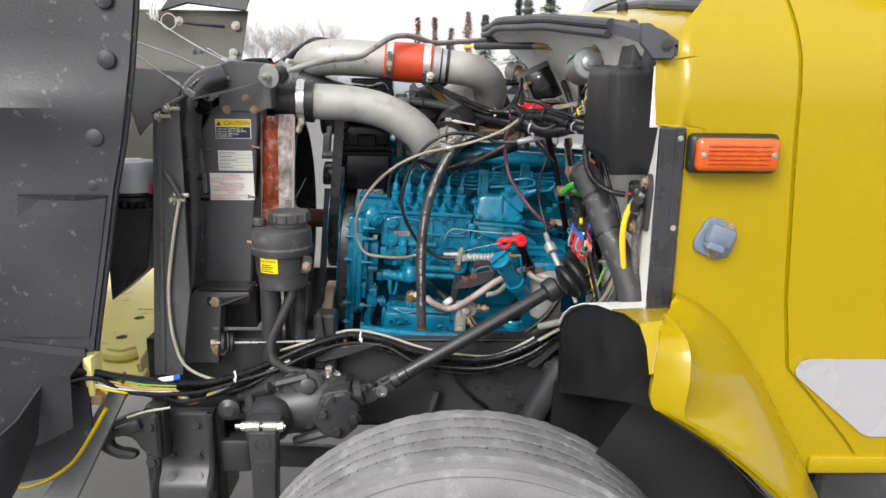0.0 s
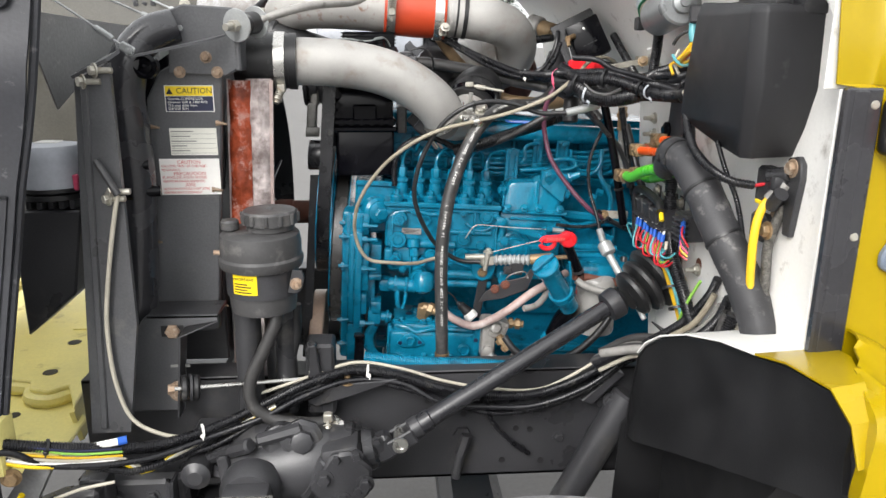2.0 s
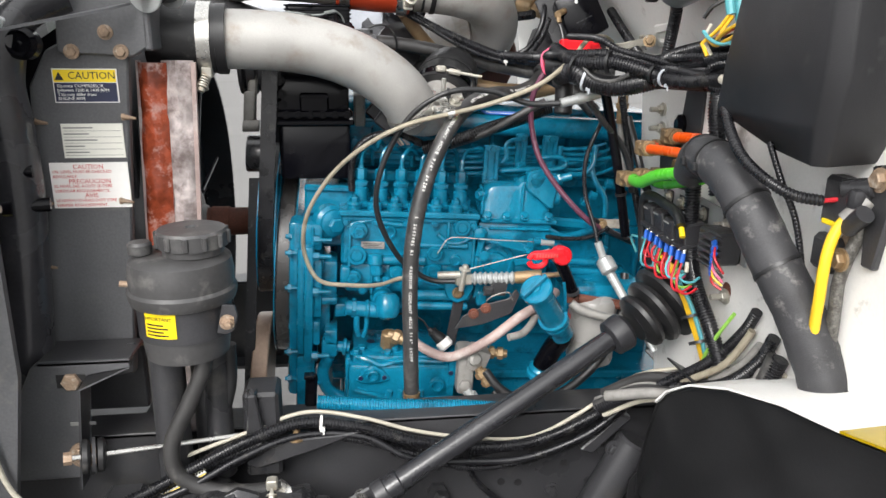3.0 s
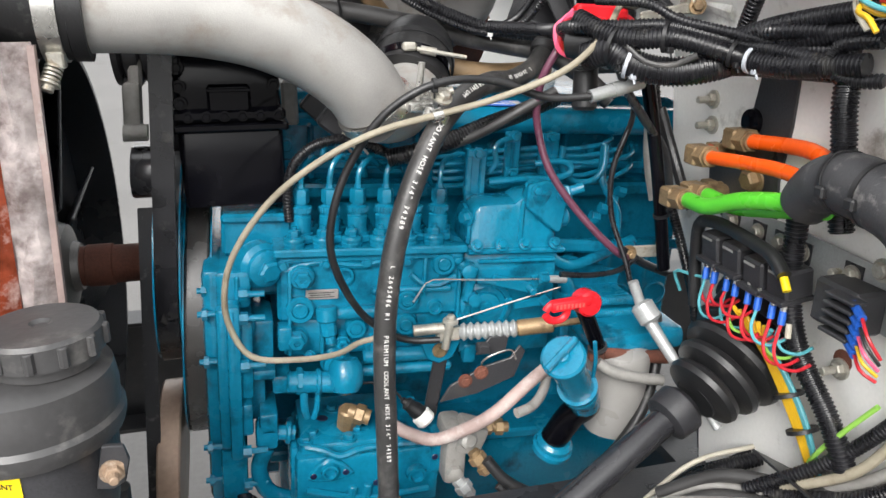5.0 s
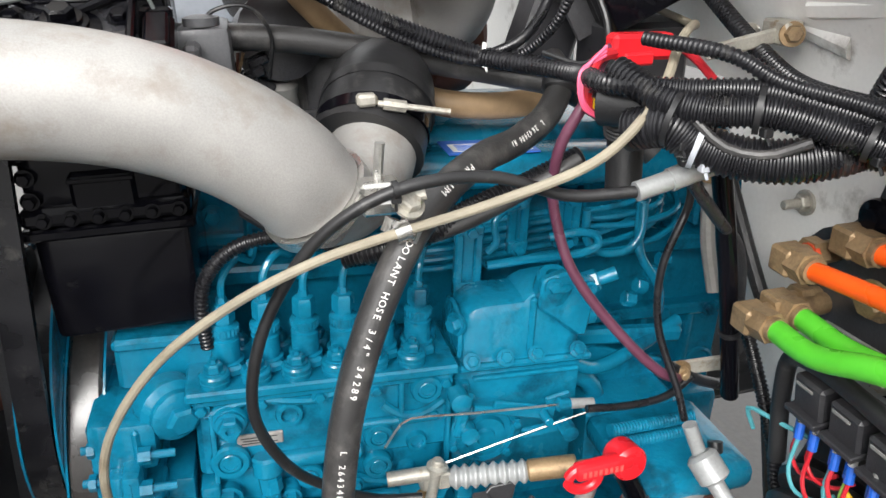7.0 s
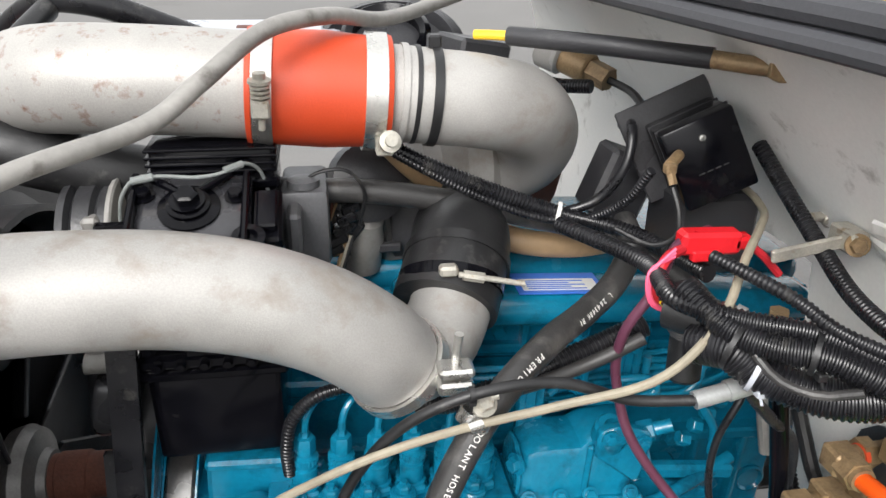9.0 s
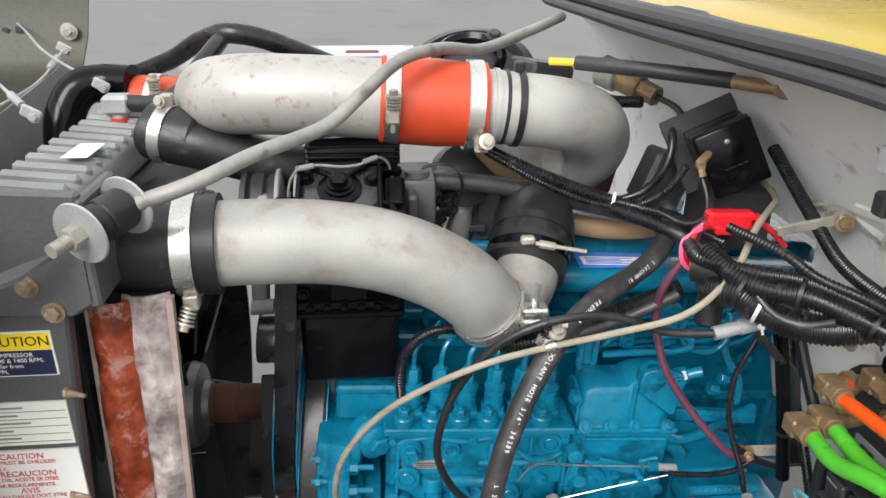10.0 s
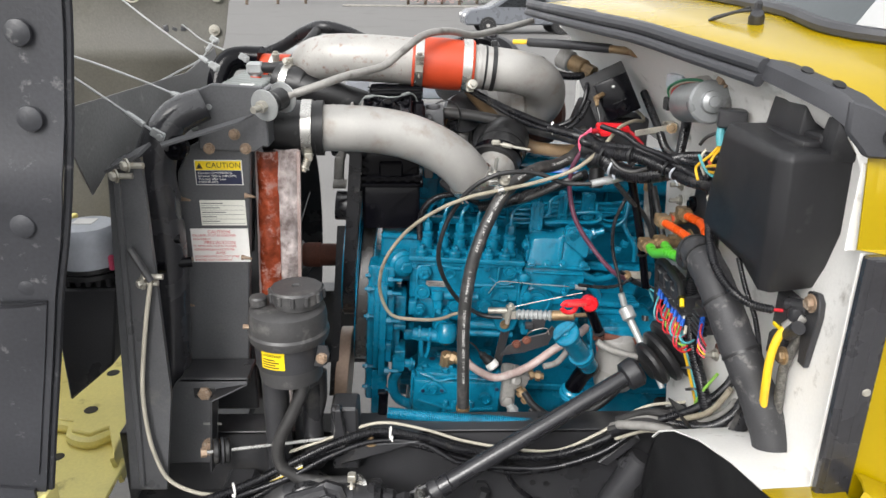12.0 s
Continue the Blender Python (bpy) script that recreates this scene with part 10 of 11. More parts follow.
def build_relays():
    b = thing("relay_bank", (0.41, 2.0, 1.25), "row of black relays with coloured wires on a bracket", "relay bank")
    part("bracket", plate([(2.115, 1.30), (2.115, 1.352), (1.98, 1.358), (1.82, 1.352), (1.82, 1.285), (2.0, 1.29)], "x", 0.410, 0.003), GREYPAINT, b, "grey metal bracket")
    for y in (2.088, 2.036, 1.994, 1.956, 1.88):
        part("square_washer", box((0.4075, y - 0.013, 1.321), (0.4095, y + 0.013, 1.347), 0.0005), PLASTIC, b, "black square washer")
        part("bracket_bolt", hexbolt((0.407, y, 1.334), (-1, 0, 0), 0.0078, 0.007), ZINC, b)
    rnd = random.Random(8)
    wires = (RED_W, RED_W, TEAL_W, RED_W, GRN_W, RED_W, TEAL_W, PINK_W)
    for i, y in enumerate((2.064, 2.020, 1.977, 1.934)):
        dz = 0.004 * (i == 2)
        r = part("relay", merge(box((0.358, y - 0.018, 1.292 - dz), (0.395, y + 0.018, 1.328 - dz), 0.003, rot=(0, -8, 0)), box((0.353, y - 0.0195, 1.288 - dz), (0.398, y + 0.0195, 1.294 - dz), 0.001, rot=(0, -8, 0))), PLASTIC, b, "square black relay")
        part("print_bar", box((0.3525, y - 0.010, 1.319 - dz), (0.3535, y + 0.010, 1.322 - dz), 0, rot=(0, -8, 0)), GREYINK, r)
        for k in range(4):
            yy = y - 0.0135 + k * 0.009
            zt = 1.290 - 0.004 * (k % 2)
            x1 = 0.360 + 0.008 * (k % 2)
            part("terminal", rod((x1 + 0.003, yy, zt), (x1 + 0.001, yy - 0.002, zt - 0.012), 0.0038, n=8), STEEL, r)
            part("terminal_sleeve", rod((x1 + 0.001, yy - 0.002, zt - 0.011), (x1 - 0.002, yy - 0.005, zt - 0.026), 0.0042, n=10), BLUE_W, r)
            m = wires[(i * 3 + k) % len(wires)]
            x0 = x1 - 0.002
            dip = 1.230 + rnd.uniform(-0.012, 0.012)
            part("wire", tube([(x0, yy - 0.005, zt - 0.026), (x0 - 0.008, yy - 0.010, dip + 0.012), (x0 - 0.010, yy - 0.024, dip), (x0 - 0.002, yy - 0.042, dip + 0.002), (x0 + 0.006, yy - 0.052, dip + 0.014)], 0.0020, 8, 0.006), m, r)
    part("sheathed_cable", tube([(0.372, 2.098, 1.21), (0.366, 2.102, 1.29), (0.362, 2.094, 1.332), (0.360, 2.06, 1.343), (0.358, 2.00, 1.343), (0.354, 1.94, 1.338), (0.350, 1.915, 1.325)], 0.0085, 12, 0.01), RUBBER, b, "black sheathed supply cable")
    part("yellow_terminal", merge(rod((0.352, 1.917, 1.322), (0.350, 1.906, 1.310), 0.0048, n=12)), LAB_YEL, b, "yellow crimp terminal")
    part("white_terminal", rod((0.366, 1.912, 1.266), (0.364, 1.908, 1.250), 0.0035, n=10), BEIGEW, b)
    # yellow and blue wires running down
    for k in range(8):
        o = 0.0045 * k
        part("long_wire", tube([(0.366, 2.01 - 0.012 * k, 1.246), (0.370, 1.972 - o, 1.224), (0.382, 1.952 - o, 1.195), (0.388, 1.918 - o, 1.155), (0.394, 1.892 - o * 0.7, 1.118), (0.400, 1.87 - o * 0.5, 1.08)], 0.0031, 8, 0.01), TEAL_W if k > 5 else YEL_W, b)
    for p in ((0.386, 1.915, 1.170), (0.392, 1.890, 1.135)):
        part("wire_tie", ring_at(p, (0.1, -0.5, -0.85), 0.017, 0.0185, 0.005, 16), INK, b)
    f = thing("fuse_block", (0.40, 1.86, 1.30), "black fuse block with blue terminals", "fuse block")
    part("body", box((0.366, 1.828, 1.285), (0.408, 1.888, 1.335), 0.004), PLASTIC, f)
    for i in range(5):
        part("divider", box((0.350, 1.818, 1.288 + 0.010 * i), (0.370, 1.856, 1.292 + 0.010 * i), 0.001), PLASTIC, f)
    part("bolt", hexbolt((0.41, 1.845, 1.352), (-1, 0, 0), 0.009, 0.007), ZINC, f)
    for i in range(5):
        part("terminal", rod((0.360, 1.826, 1.288 + 0.010 * i), (0.350, 1.803, 1.283 + 0.010 * i), 0.0045, n=10), BLUE_W, f)
        part("wire", tube([(0.350, 1.803, 1.283 + 0.010 * i), (0.342, 1.785, 1.276 + 0.009 * i), (0.352, 1.775, 1.268 + 0.006 * i)], 0.0018, 8, 0.006), (RED_W, YEL_W, PINK_W, RUBBER, RED_W)[i], f)
    cable("wiring_loom", [(0.372, 1.935, 1.41), (0.375, 1.936, 1.37), (0.375, 1.930, 1.300), (0.378, 1.905, 1.237), (0.385, 1.850, 1.175), (0.395, 1.82, 1.12)], 0.0125, LOOM, "thick black corrugated loom down the firewall", "wiring loom", True, n=14)
    cable("wiring_loom", [(0.365, 2.25, 1.50), (0.380, 2.245, 1.42), (0.388, 2.222, 1.344), (0.390, 2.17, 1.27), (0.392, 2.128, 1.20), (0.395, 2.11, 1.14)], 0.0075, LOOM, "black corrugated loom on the firewall edge", "wiring loom", True)
    cable("teal_wire", [(0.372, 2.06, 1.262), (0.365, 2.10, 1.255), (0.36, 2.135, 1.248), (0.375, 2.14, 1.215)], 0.0024, TEAL_W, "loose teal wire by the relays", "wire", n=6)
    cable("green_wire", [(0.392, 1.80, 1.22), (0.385, 1.83, 1.17), (0.385, 1.86, 1.12), (0.395, 1.88, 1.08)], 0.003, GRN_W, "green wire looping down the firewall", "wire", n=8)
    cable("yellow_sleeved_cable", [(0.402, 1.598, 1.424), (0.391, 1.603, 1.410), (0.381, 1.602, 1.385), (0.377, 1.600, 1.352), (0.379, 1.602, 1.318), (0.386, 1.612, 1.282), (0.398, 1.625, 1.23)], 0.0066, YEL_LINE, "yellow sleeved cable beside the conduit", "cable", n=12)
    cable("cable_boot", [(0.413, 1.592, 1.440), (0.404, 1.597, 1.428), (0.394, 1.602, 1.414)], 0.0095, GREYROD, "grey rubber boot on the yellow cable", "cable boot", n=12)
    cable("braided_cable", [(0.418, 1.600, 1.408), (0.416, 1.604, 1.390), (0.411, 1.608, 1.365), (0.408, 1.612, 1.335), (0.410, 1.613, 1.30), (0.413, 1.615, 1.255), (0.417, 1.62, 1.19)], 0.0078, BRAID, "grey braided earth cable", "cable", n=14, step=0.006)
    cable("wiring_loom", [(0.335, 1.80, 1.545), (0.322, 1.765, 1.520), (0.318, 1.742, 1.500), (0.318, 1.705, 1.472), (0.330, 1.665, 1.450), (0.355, 1.645, 1.435), (0.386, 1.634, 1.430)], 0.0072, LOOM, "black corrugated loom under the heater box", "wiring loom", True, n=12)
    cable("wiring_loom", [(0.352, 1.705, 1.49), (0.362, 1.685, 1.445), (0.378, 1.67, 1.40), (0.393, 1.665, 1.34), (0.405, 1.66, 1.27)], 0.0045, LOOM, "thin black loom down the firewall", "wiring loom", True)
    cable("red_wire", [(0.386, 1.634, 1.430), (0.400, 1.618, 1.436), (0.412, 1.60, 1.446)], 0.003, RED_W, "short red wire by the hinge", "wire", n=8)
    sw = thing("starter_terminal", (0.40, 1.58, 1.40), "black terminal blocks below the heater box", "terminal block")
    part("block", merge(box((0.395, 1.60, 1.40), (0.42, 1.65, 1.46), 0.005), rod((0.398, 1.575, 1.428), (0.398, 1.60, 1.405), 0.011, n=12), box((0.40, 1.62, 1.34), (0.42, 1.665, 1.385), 0.006)), PLASTIC, sw)
    part("tag", box((0.392, 1.612, 1.402), (0.396, 1.640, 1.408), 0.001), LAB_YEL, sw)
    part("terminal", hexbolt((0.40, 1.605, 1.365), (-1, 0, 0), 0.010, 0.008), BRASS, sw)


build_relays()


def build_upper_firewall():
    # wiper motor
    w = thing("wiper_motor", (0.37, 1.95, 1.70), "silver wiper motor with coloured leads", "motor")
    a, b = V((0.345, 2.005, 1.692)), V((0.345, 1.885, 1.712))
    d = (b - a).normalized()
    part("can", lathe(a, d, [(0.024, -0.006), (0.034, 0), (0.0365, 0.006), (0.0365, 0.112), (0.0385, 0.113), (0.0385, 0.117), (0.035, 0.121), (0.020, 0.122), (0.0185, 0.130), (0.010, 0.1335), (0.009, 0.137), (0, 0.138)], 36), MOTORGREY, w, "silver motor can")
    part("gear_case", merge(box((0.352, 1.925, 1.735), (0.418, 2.04, 1.770), 0.010, seg=2), box((0.368, 1.875, 1.736), (0.415, 1.93, 1.760), 0.006), rod((0.378, 1.955, 1.752), (0.366, 1.950, 1.756), 0.013, n=16, bev=0.003)), ALU, w)
    part("gasket_plate", lathe((0.368, 2.09, 1.746), (-1, -0.35, 0.25), [(0.0, 0.0), (0.042, 0), (0.042, 0.004), (0.0, 0.004)], 30), TAN, w, "tan gasket plate")
    part("cap", box((0.335, 2.055, 1.708), (0.368, 2.10, 1.738), 0.006, rot=(0, 0, 25), seg=2), GREYPLASTIC, w, "grey plastic terminal cap")
    part("bolt", hexbolt((0.366, 1.892, 1.750), (-1, -0.3, 0), 0.010, 0.010), RUSTB, w)
    part("bolt", hexbolt((0.386, 2.115, 1.700), (-1, -0.3, 0), 0.009, 0.010), TAN, w)
    part("plug", box((0.322, 2.055, 1.668), (0.340, 2.075, 1.694), 0.003), RUBBER, w)
    for k, m in enumerate((DKGREEN_W, BEIGEW, RED_W, BEIGEW)):
        o = 0.0045 * k
        part("lead", tube([(0.331 + 0.3 * o, 2.062, 1.692 - o * 0.3), (0.322 + o, 2.050, 1.712 - 0.5 * o), (0.330 + o, 2.02, 1.730 - 0.6 * o), (0.345 + o * 0.6, 1.985, 1.738 - 0.5 * o), (0.360, 1.95, 1.738 - o * 0.4)], 0.0026, 8, 0.006), m, w)
    part("lead_sheath", corr([(0.352, 2.012, 1.672), (0.357, 2.025, 1.648), (0.365, 2.06, 1.588), (0.367, 2.068, 1.572)], 0.0100), LOOM, w)
    # black plug with teal leads beside the heater box
    pl = thing("wiring_plug", (0.37, 1.84, 1.69), "black plug block with teal leads beside the heater box", "connector")
    part("block", box((0.345, 1.825, 1.676), (0.392, 1.865, 1.706), 0.003, rot=(0, 0, -20)), PLASTIC, pl)
    for k in range(2):
        part("teal_lead", tube([(0.352 + 0.016 * k, 1.845, 1.678), (0.350 + 0.014 * k, 1.842, 1.662), (0.352 + 0.014 * k, 1.838, 1.645 - 0.008 * k)], 0.0065, 10, 0.006), TEAL_W, pl)
    part("lead", tube([(0.388, 1.838, 1.70), (0.36, 1.845, 1.672), (0.335, 1.86, 1.655), (0.328, 1.868, 1.640)], 0.003, 8, 0.006), RUBBER, pl)
    part("hole", lathe((0.4085, 1.892, 1.719), (-1, -0.2, 0.1), [(0.0, 0.001), (0.012, 0.001), (0.012, 0)], 16), INK, pl)
    # black control box
    c = thing("black_control_box", (0.27, 2.32, 1.68), "black tilted metal control box on the firewall", "control box")
    m = pose(0.299, 2.332, 1.654, -6.7, -26.5, -8.6)
    def tilt(bm):
        bmesh.ops.transform(bm, matrix=m, verts=bm.verts)
        return bm
    part("case", tilt(box((-0.040, 0.0, -0.0465), (0.040, 0.078, 0.0465), 0.004, seg=2)), GLOSSBLACK, c)
    part("lid_seam", tilt(merge(box((-0.0406, 0.020, -0.0471), (0.0406, 0.0212, 0.0471), 0.0003), box((-0.0406, 0.052, -0.0471), (0.0406, 0.0528, 0.0471), 0.0003))), BLACK, c)
    part("back_plate", tilt(box((-0.066, 0.078, -0.046), (0.044, 0.082, 0.072), 0.002)), BLACK, c)
    part("screw", tilt(lathe((0.0, 0.0, 0.026), (0, -1, 0), [(0.0042, 0), (0.0035, 0.002), (0, 0.0025)], 10)), STEEL, c)
    for k in range(4):
        part("stamped_mark", tilt(box((-0.016 + 0.009 * k, -0.0003, -0.012), (-0.010 + 0.009 * k, 0.0004, -0.0105), 0)), LINER, c)
    part("corner_fitting", merge(rod((0.264, 2.335, 1.660), (0.246, 2.318, 1.654), 0.006, n=10), box((0.239, 2.308, 1.646), (0.251, 2.320, 1.658), 0.002), rod((0.245, 2.312, 1.648), (0.247, 2.306, 1.637), 0.0048, n=6)), BRASS, c)
    part("wire", tube([(0.247, 2.306, 1.634), (0.252, 2.295, 1.61), (0.250, 2.29, 1.585), (0.232, 2.30, 1.572), (0.20, 2.33, 1.58)], 0.0032, 8, 0.006), RUBBER, c)
    # prop strut with flattened brass end
    s = thing("hood_prop_strut", (0.2, 2.4, 1.765), "black sleeved prop rod with flattened brass end", "strut")
    part("sleeve", tube([(0.10, 2.445, 1.768), (0.18, 2.375, 1.768), (0.265, 2.30, 1.766)], 0.0105, 14, 0.02), PLASTIC, s)
    part("yellow_tube", tube([(0.065, 2.464, 1.767), (0.085, 2.452, 1.768), (0.11, 2.438, 1.768)], 0.0055, 10, 0.02), YEL_LINE, s)
    part("flat_end", merge(tube([(0.255, 2.308, 1.766), (0.29, 2.275, 1.764), (0.305, 2.265, 1.763)], 0.009, 12, 0.01), plate([(0.295, 1.757), (0.305, 1.752), (0.340, 1.750), (0.345, 1.757), (0.345, 1.768), (0.338, 1.774), (0.305, 1.774), (0.295, 1.769)], "y", 2.249, 0.006, 0.001)), BRASS, s, "brass flattened end")
    part("end_hole", lathe((0.328, 2.249, 1.762), (0, -1, 0), [(0, 0.0008), (0.009, 0.0008), (0.009, 0)], 16), INK, s)
    # pressure sensor behind
    p = thing("pressure_switch", (0.28, 2.75, 1.67), "brass and white pressure switch on the far firewall", "switch")
    part("body", rod((0.245, 2.80, 1.70), (0.275, 2.77, 1.688), 0.030, n=22, bev=0.004), CANWHITE, p)
    part("hex", merge(rod((0.275, 2.77, 1.688), (0.305, 2.73, 1.675), 0.024, n=18, bev=0.003), rod((0.305, 2.73, 1.675), (0.325, 2.70, 1.665), 0.019, n=6)), BRASS, p)
    part("lead", tube([(0.325, 2.70, 1.665), (0.345, 2.66, 1.655), (0.35, 2.62, 1.64)], 0.006, 8, 0.01), RUBBER, p)
    part("loom", corr([(0.22, 2.75, 1.66), (0.25, 2.72, 1.655), (0.29, 2.68, 1.66)], 0.011), LOOM, p)
    # red in-line fuse holder
    r = thing("inline_fuse_holder", (0.27, 2.25, 1.58), "red plastic in-line fuse holder with red leads", "fuse holder")
    part("holder", merge(box((0.236, 2.245, 1.582), (0.300, 2.268, 1.606), 0.004, rot=(0, 2, 0)), box((0.29, 2.245, 1.586), (0.312, 2.265, 1.600), 0.003), box((0.245, 2.24, 1.578), (0.275, 2.25, 1.590), 0.002)), RED_PL, r)
    part("lead", tube([(0.308, 2.25, 1.592), (0.325, 2.245, 1.578), (0.342, 2.24, 1.560)], 0.0042, 8, 0.006), RED_W, r)
    part("lead", tube([(0.238, 2.25, 1.590), (0.215, 2.235, 1.588), (0.202, 2.225, 1.570), (0.203, 2.225, 1.545)], 0.0055, 8, 0.006), RED_W, r)
    for k in range(3):
        part("pink_lead", tube([(0.22, 2.23, 1.60 - 0.004 * k), (0.198 - 0.002 * k, 2.225, 1.58), (0.196, 2.22, 1.555 - 0.003 * k), (0.215, 2.22, 1.538), (0.245, 2.22, 1.535 + 0.003 * k)], 0.0018, 6, 0.006), PINK_W, r)
    part("yellow_crimp", box((0.205, 2.212, 1.545), (0.216, 2.222, 1.565), 0.003), LAB_YEL, r)
    # bracket strap from the firewall
    k = thing("firewall_strap", (0.36, 2.22, 1.6), "galvanised strap bolted to the firewall", "bracket")
    part("strap", merge(box((0.315, 2.218, 1.590), (0.40, 2.224, 1.604), 0.002, rot=(0, -10, 0)), box((0.385, 2.205, 1.594), (0.405, 2.24, 1.616), 0.002)), ZINC, k)
    part("bolt", hexbolt((0.392, 2.205, 1.605), (-0.4, -1, 0.2), 0.008, 0.008), BRASS, k)
    bb = thing("firewall_junction", (0.33, 2.37, 1.55), "dark junction boxes under the control box", "junction box")
    part("box", merge(box((0.29, 2.36, 1.50), (0.39, 2.45, 1.60), 0.006), box((0.23, 2.46, 1.53), (0.30, 2.52, 1.62), 0.006, rot=(0, 20, 0))), PLASTIC, bb)
    part("elbow_sleeve", merge(rod((0.225, 2.16, 1.56), (0.26, 2.13, 1.545), 0.024, n=20, bev=0.003), rod((0.20, 2.19, 1.56), (0.228, 2.16, 1.56), 0.02, n=18)), RUBBER, bb)
    part("sleeve_band", ring_at((0.238, 2.148, 1.555), (0.7, -0.65, -0.25), 0.0235, 0.0262, 0.009, 24), GREYPAINT, bb)
    part("plug", merge(rod((0.232, 2.20, 1.47), (0.235, 2.21, 1.53), 0.017, n=16, bev=0.004), corr([(0.225, 2.20, 1.53), (0.215, 2.19, 1.555), (0.205, 2.20, 1.575)], 0.016)), RUBBER, bb)
    # the thick looms that cross to the cab
    g = "looms across the firewall"
    def lm(pts, r, lab, rid=True):
        return cable("wiring_loom", pts, r, LOOM, lab, "wiring loom", rid, n=14, group=g)
    h1 = lm([(0.205, 2.150, 1.545), (0.224, 2.123, 1.553), (0.243, 2.109, 1.541), (0.267, 2.091, 1.533), (0.295, 2.070, 1.533), (0.322, 2.056, 1.539), (0.345, 2.048, 1.546), (0.365, 2.01, 1.548), (0.39, 1.93, 1.55)], 0.0180, "very thick black corrugated loom across the firewall")
    h2 = lm([(0.200, 2.17, 1.590), (0.222, 2.125, 1.573), (0.245, 2.100, 1.569), (0.278, 2.074, 1.571), (0.316, 2.044, 1.560), (0.343, 2.020, 1.550), (0.360, 1.980, 1.546), (0.374, 1.936, 1.550), (0.388, 1.895, 1.554)], 0.0128, "thick black corrugated loom across the firewall")
    h3 = lm([(0.150, 2.37, 1.572), (0.205, 2.26, 1.572), (0.195, 2.165, 1.580), (0.235, 2.120, 1.582), (0.277, 2.089, 1.584), (0.319, 2.056, 1.573), (0.342, 2.030, 1.566), (0.359, 1.985, 1.562), (0.372, 1.950, 1.556), (0.395, 1.90, 1.555)], 0.0092, "black corrugated loom across the firewall")
    lm([(0.366, 2.352, 1.662), (0.372, 2.300, 1.628), (0.374, 2.236, 1.595), (0.366, 2.16, 1.572), (0.360, 2.08, 1.570), (0.358, 2.035, 1.575), (0.350, 1.995, 1.582), (0.375, 1.94, 1.585)], 0.0090, "black corrugated loom from the control box")
    lm([(0.232, 2.185, 1.612), (0.262, 2.105, 1.608), (0.286, 2.080, 1.592), (0.323, 2.045, 1.581), (0.355, 1.998, 1.570), (0.372, 1.96, 1.566), (0.39, 1.91, 1.566)], 0.0062, "thin black loom across the firewall")
    lm([(0.332, 2.050, 1.572), (0.344, 2.030, 1.577), (0.354, 2.002, 1.587), (0.368, 1.960, 1.597), (0.381, 1.918, 1.605), (0.395, 1.86, 1.615)], 0.0105, "black corrugated loom rising to the heater box")
    lm([(0.345, 2.035, 1.566), (0.357, 2.004, 1.571), (0.371, 1.962, 1.577), (0.385, 1.92, 1.585), (0.40, 1.86, 1.59)], 0.0110, "black corrugated loom behind the others")
    lm([(0.392, 1.885, 1.578), (0.383, 1.912, 1.575), (0.377, 1.926, 1.569), (0.374, 1.930, 1.556), (0.377, 1.922, 1.543), (0.386, 1.905, 1.538), (0.398, 1.88, 1.54)], 0.0080, "black loom loop by the heater box")
    cable("dark_grey_cable", [(0.232, 2.108, 1.566), (0.240, 2.095, 1.553), (0.252, 2.085, 1.543), (0.275, 2.068, 1.540), (0.298, 2.050, 1.553)], 0.0042, HOSE, "dark grey cable looped over the looms", "cable", n=10)
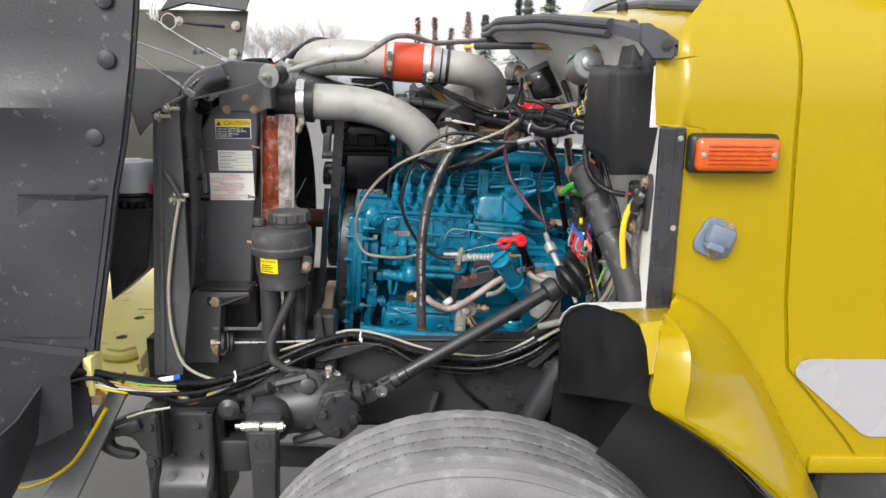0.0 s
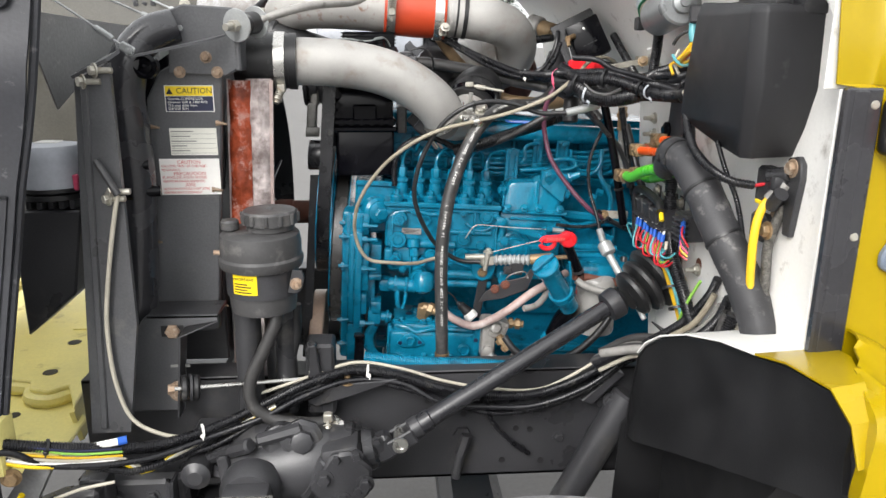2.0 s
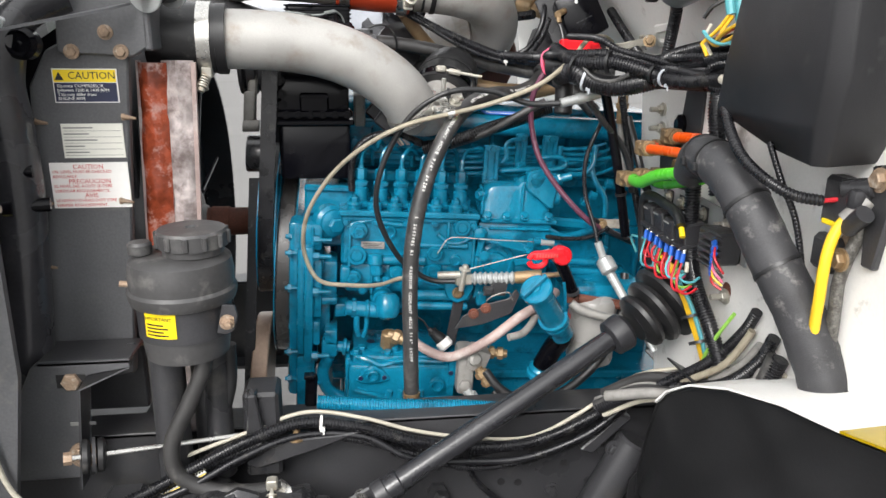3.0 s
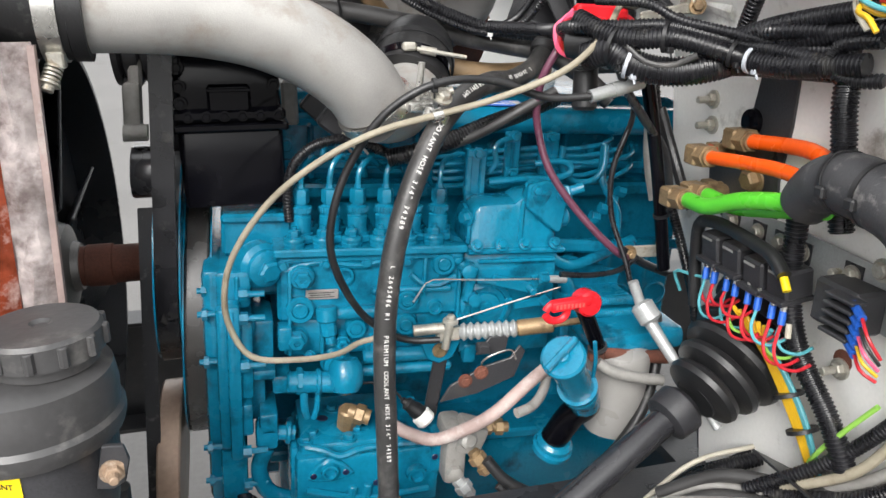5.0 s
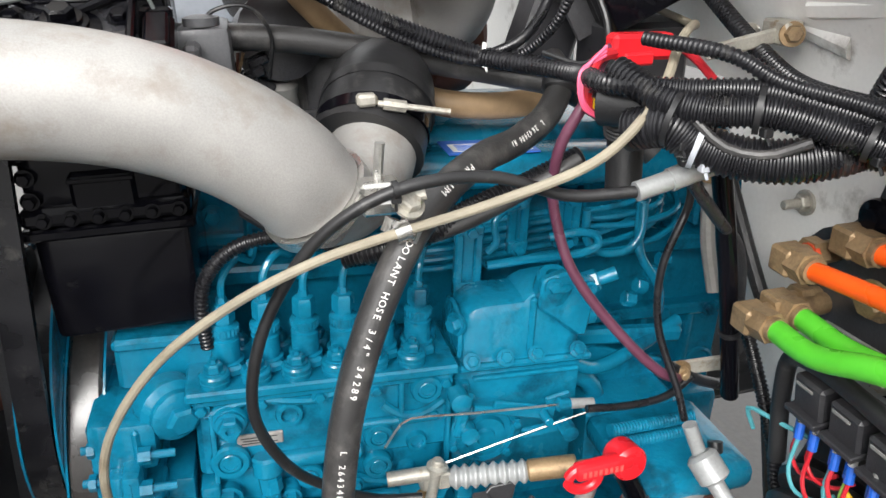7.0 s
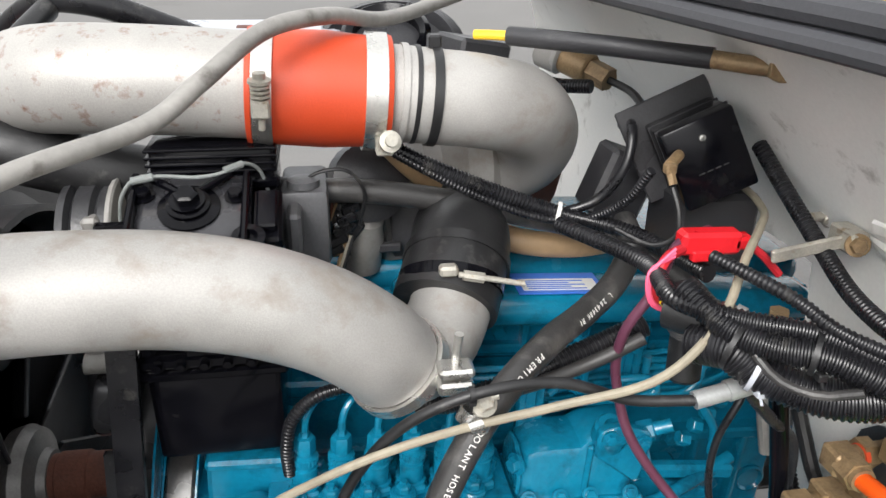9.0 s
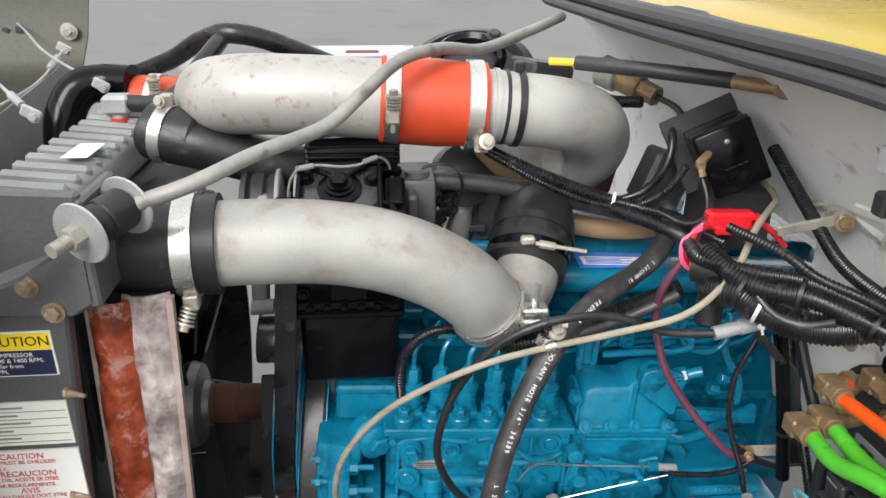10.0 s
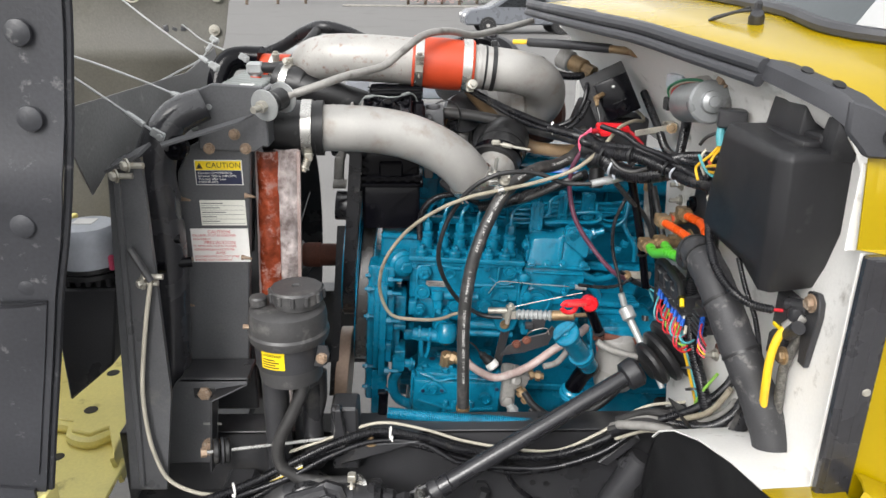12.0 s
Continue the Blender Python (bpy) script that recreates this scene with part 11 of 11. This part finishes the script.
    lm([(0.392, 1.92, 1.548), (0.386, 1.912, 1.512), (0.388, 1.905, 1.47), (0.390, 1.90, 1.42), (0.392, 1.89, 1.38)], 0.0135, "black corrugated loom down behind the conduit")
    for p, d, r, m2 in (((0.226, 2.118, 1.560), (0.6, -0.7, -0.2), 0.021, INK), ((0.345, 2.016, 1.5495), (0.35, -0.93, -0.1), 0.0132, GREYPLASTIC), ((0.331, 2.031, 1.5555), (0.6, -0.78, -0.2), 0.0132, INK), ((0.272, 2.080, 1.572), (0.7, -0.6, -0.05), 0.0165, INK), ((0.243, 2.109, 1.541), (0.75, -0.6, -0.25), 0.0184, GREYPLASTIC)):
        zip_tie(h1, p, d, r, m2, (0, -0.6, -0.8))
    wb = thing("coloured_wire_bunch", (0.36, 1.85, 1.6), "bunch of yellow and teal wires by the heater box", "wires")
    for mt2, pts in ((YEL_W, [(0.350, 1.838, 1.645), (0.340, 1.846, 1.626), (0.330, 1.856, 1.612), (0.318, 1.845, 1.606), (0.311, 1.825, 1.601), (0.312, 1.815, 1.590)]),
                     (YEL_W, [(0.354, 1.836, 1.643), (0.344, 1.842, 1.624), (0.336, 1.836, 1.610), (0.326, 1.82, 1.612), (0.318, 1.785, 1.622), (0.316, 1.755, 1.630)]),
                     (YEL_W, [(0.330, 1.856, 1.612), (0.330, 1.83, 1.604), (0.322, 1.79, 1.610), (0.318, 1.755, 1.618)]),
                     (RED_W, [(0.338, 1.842, 1.616), (0.328, 1.81, 1.618), (0.318, 1.765, 1.626)]),
                     (TEAL_W, [(0.328, 1.865, 1.622), (0.326, 1.84, 1.612), (0.322, 1.80, 1.606), (0.320, 1.77, 1.608)]),
                     (BEIGEW, [(0.340, 1.868, 1.632), (0.334, 1.868, 1.620), (0.332, 1.862, 1.606), (0.336, 1.85, 1.59)])):
        part("wire", tube(pts, 0.0026, 8, 0.006), mt2, wb)
    part("sleeve_end", tube([(0.336, 1.812, 1.560), (0.334, 1.795, 1.556), (0.338, 1.785, 1.535), (0.345, 1.785, 1.51)], 0.0065, 10, 0.006), BEIGEW, wb)


build_upper_firewall()
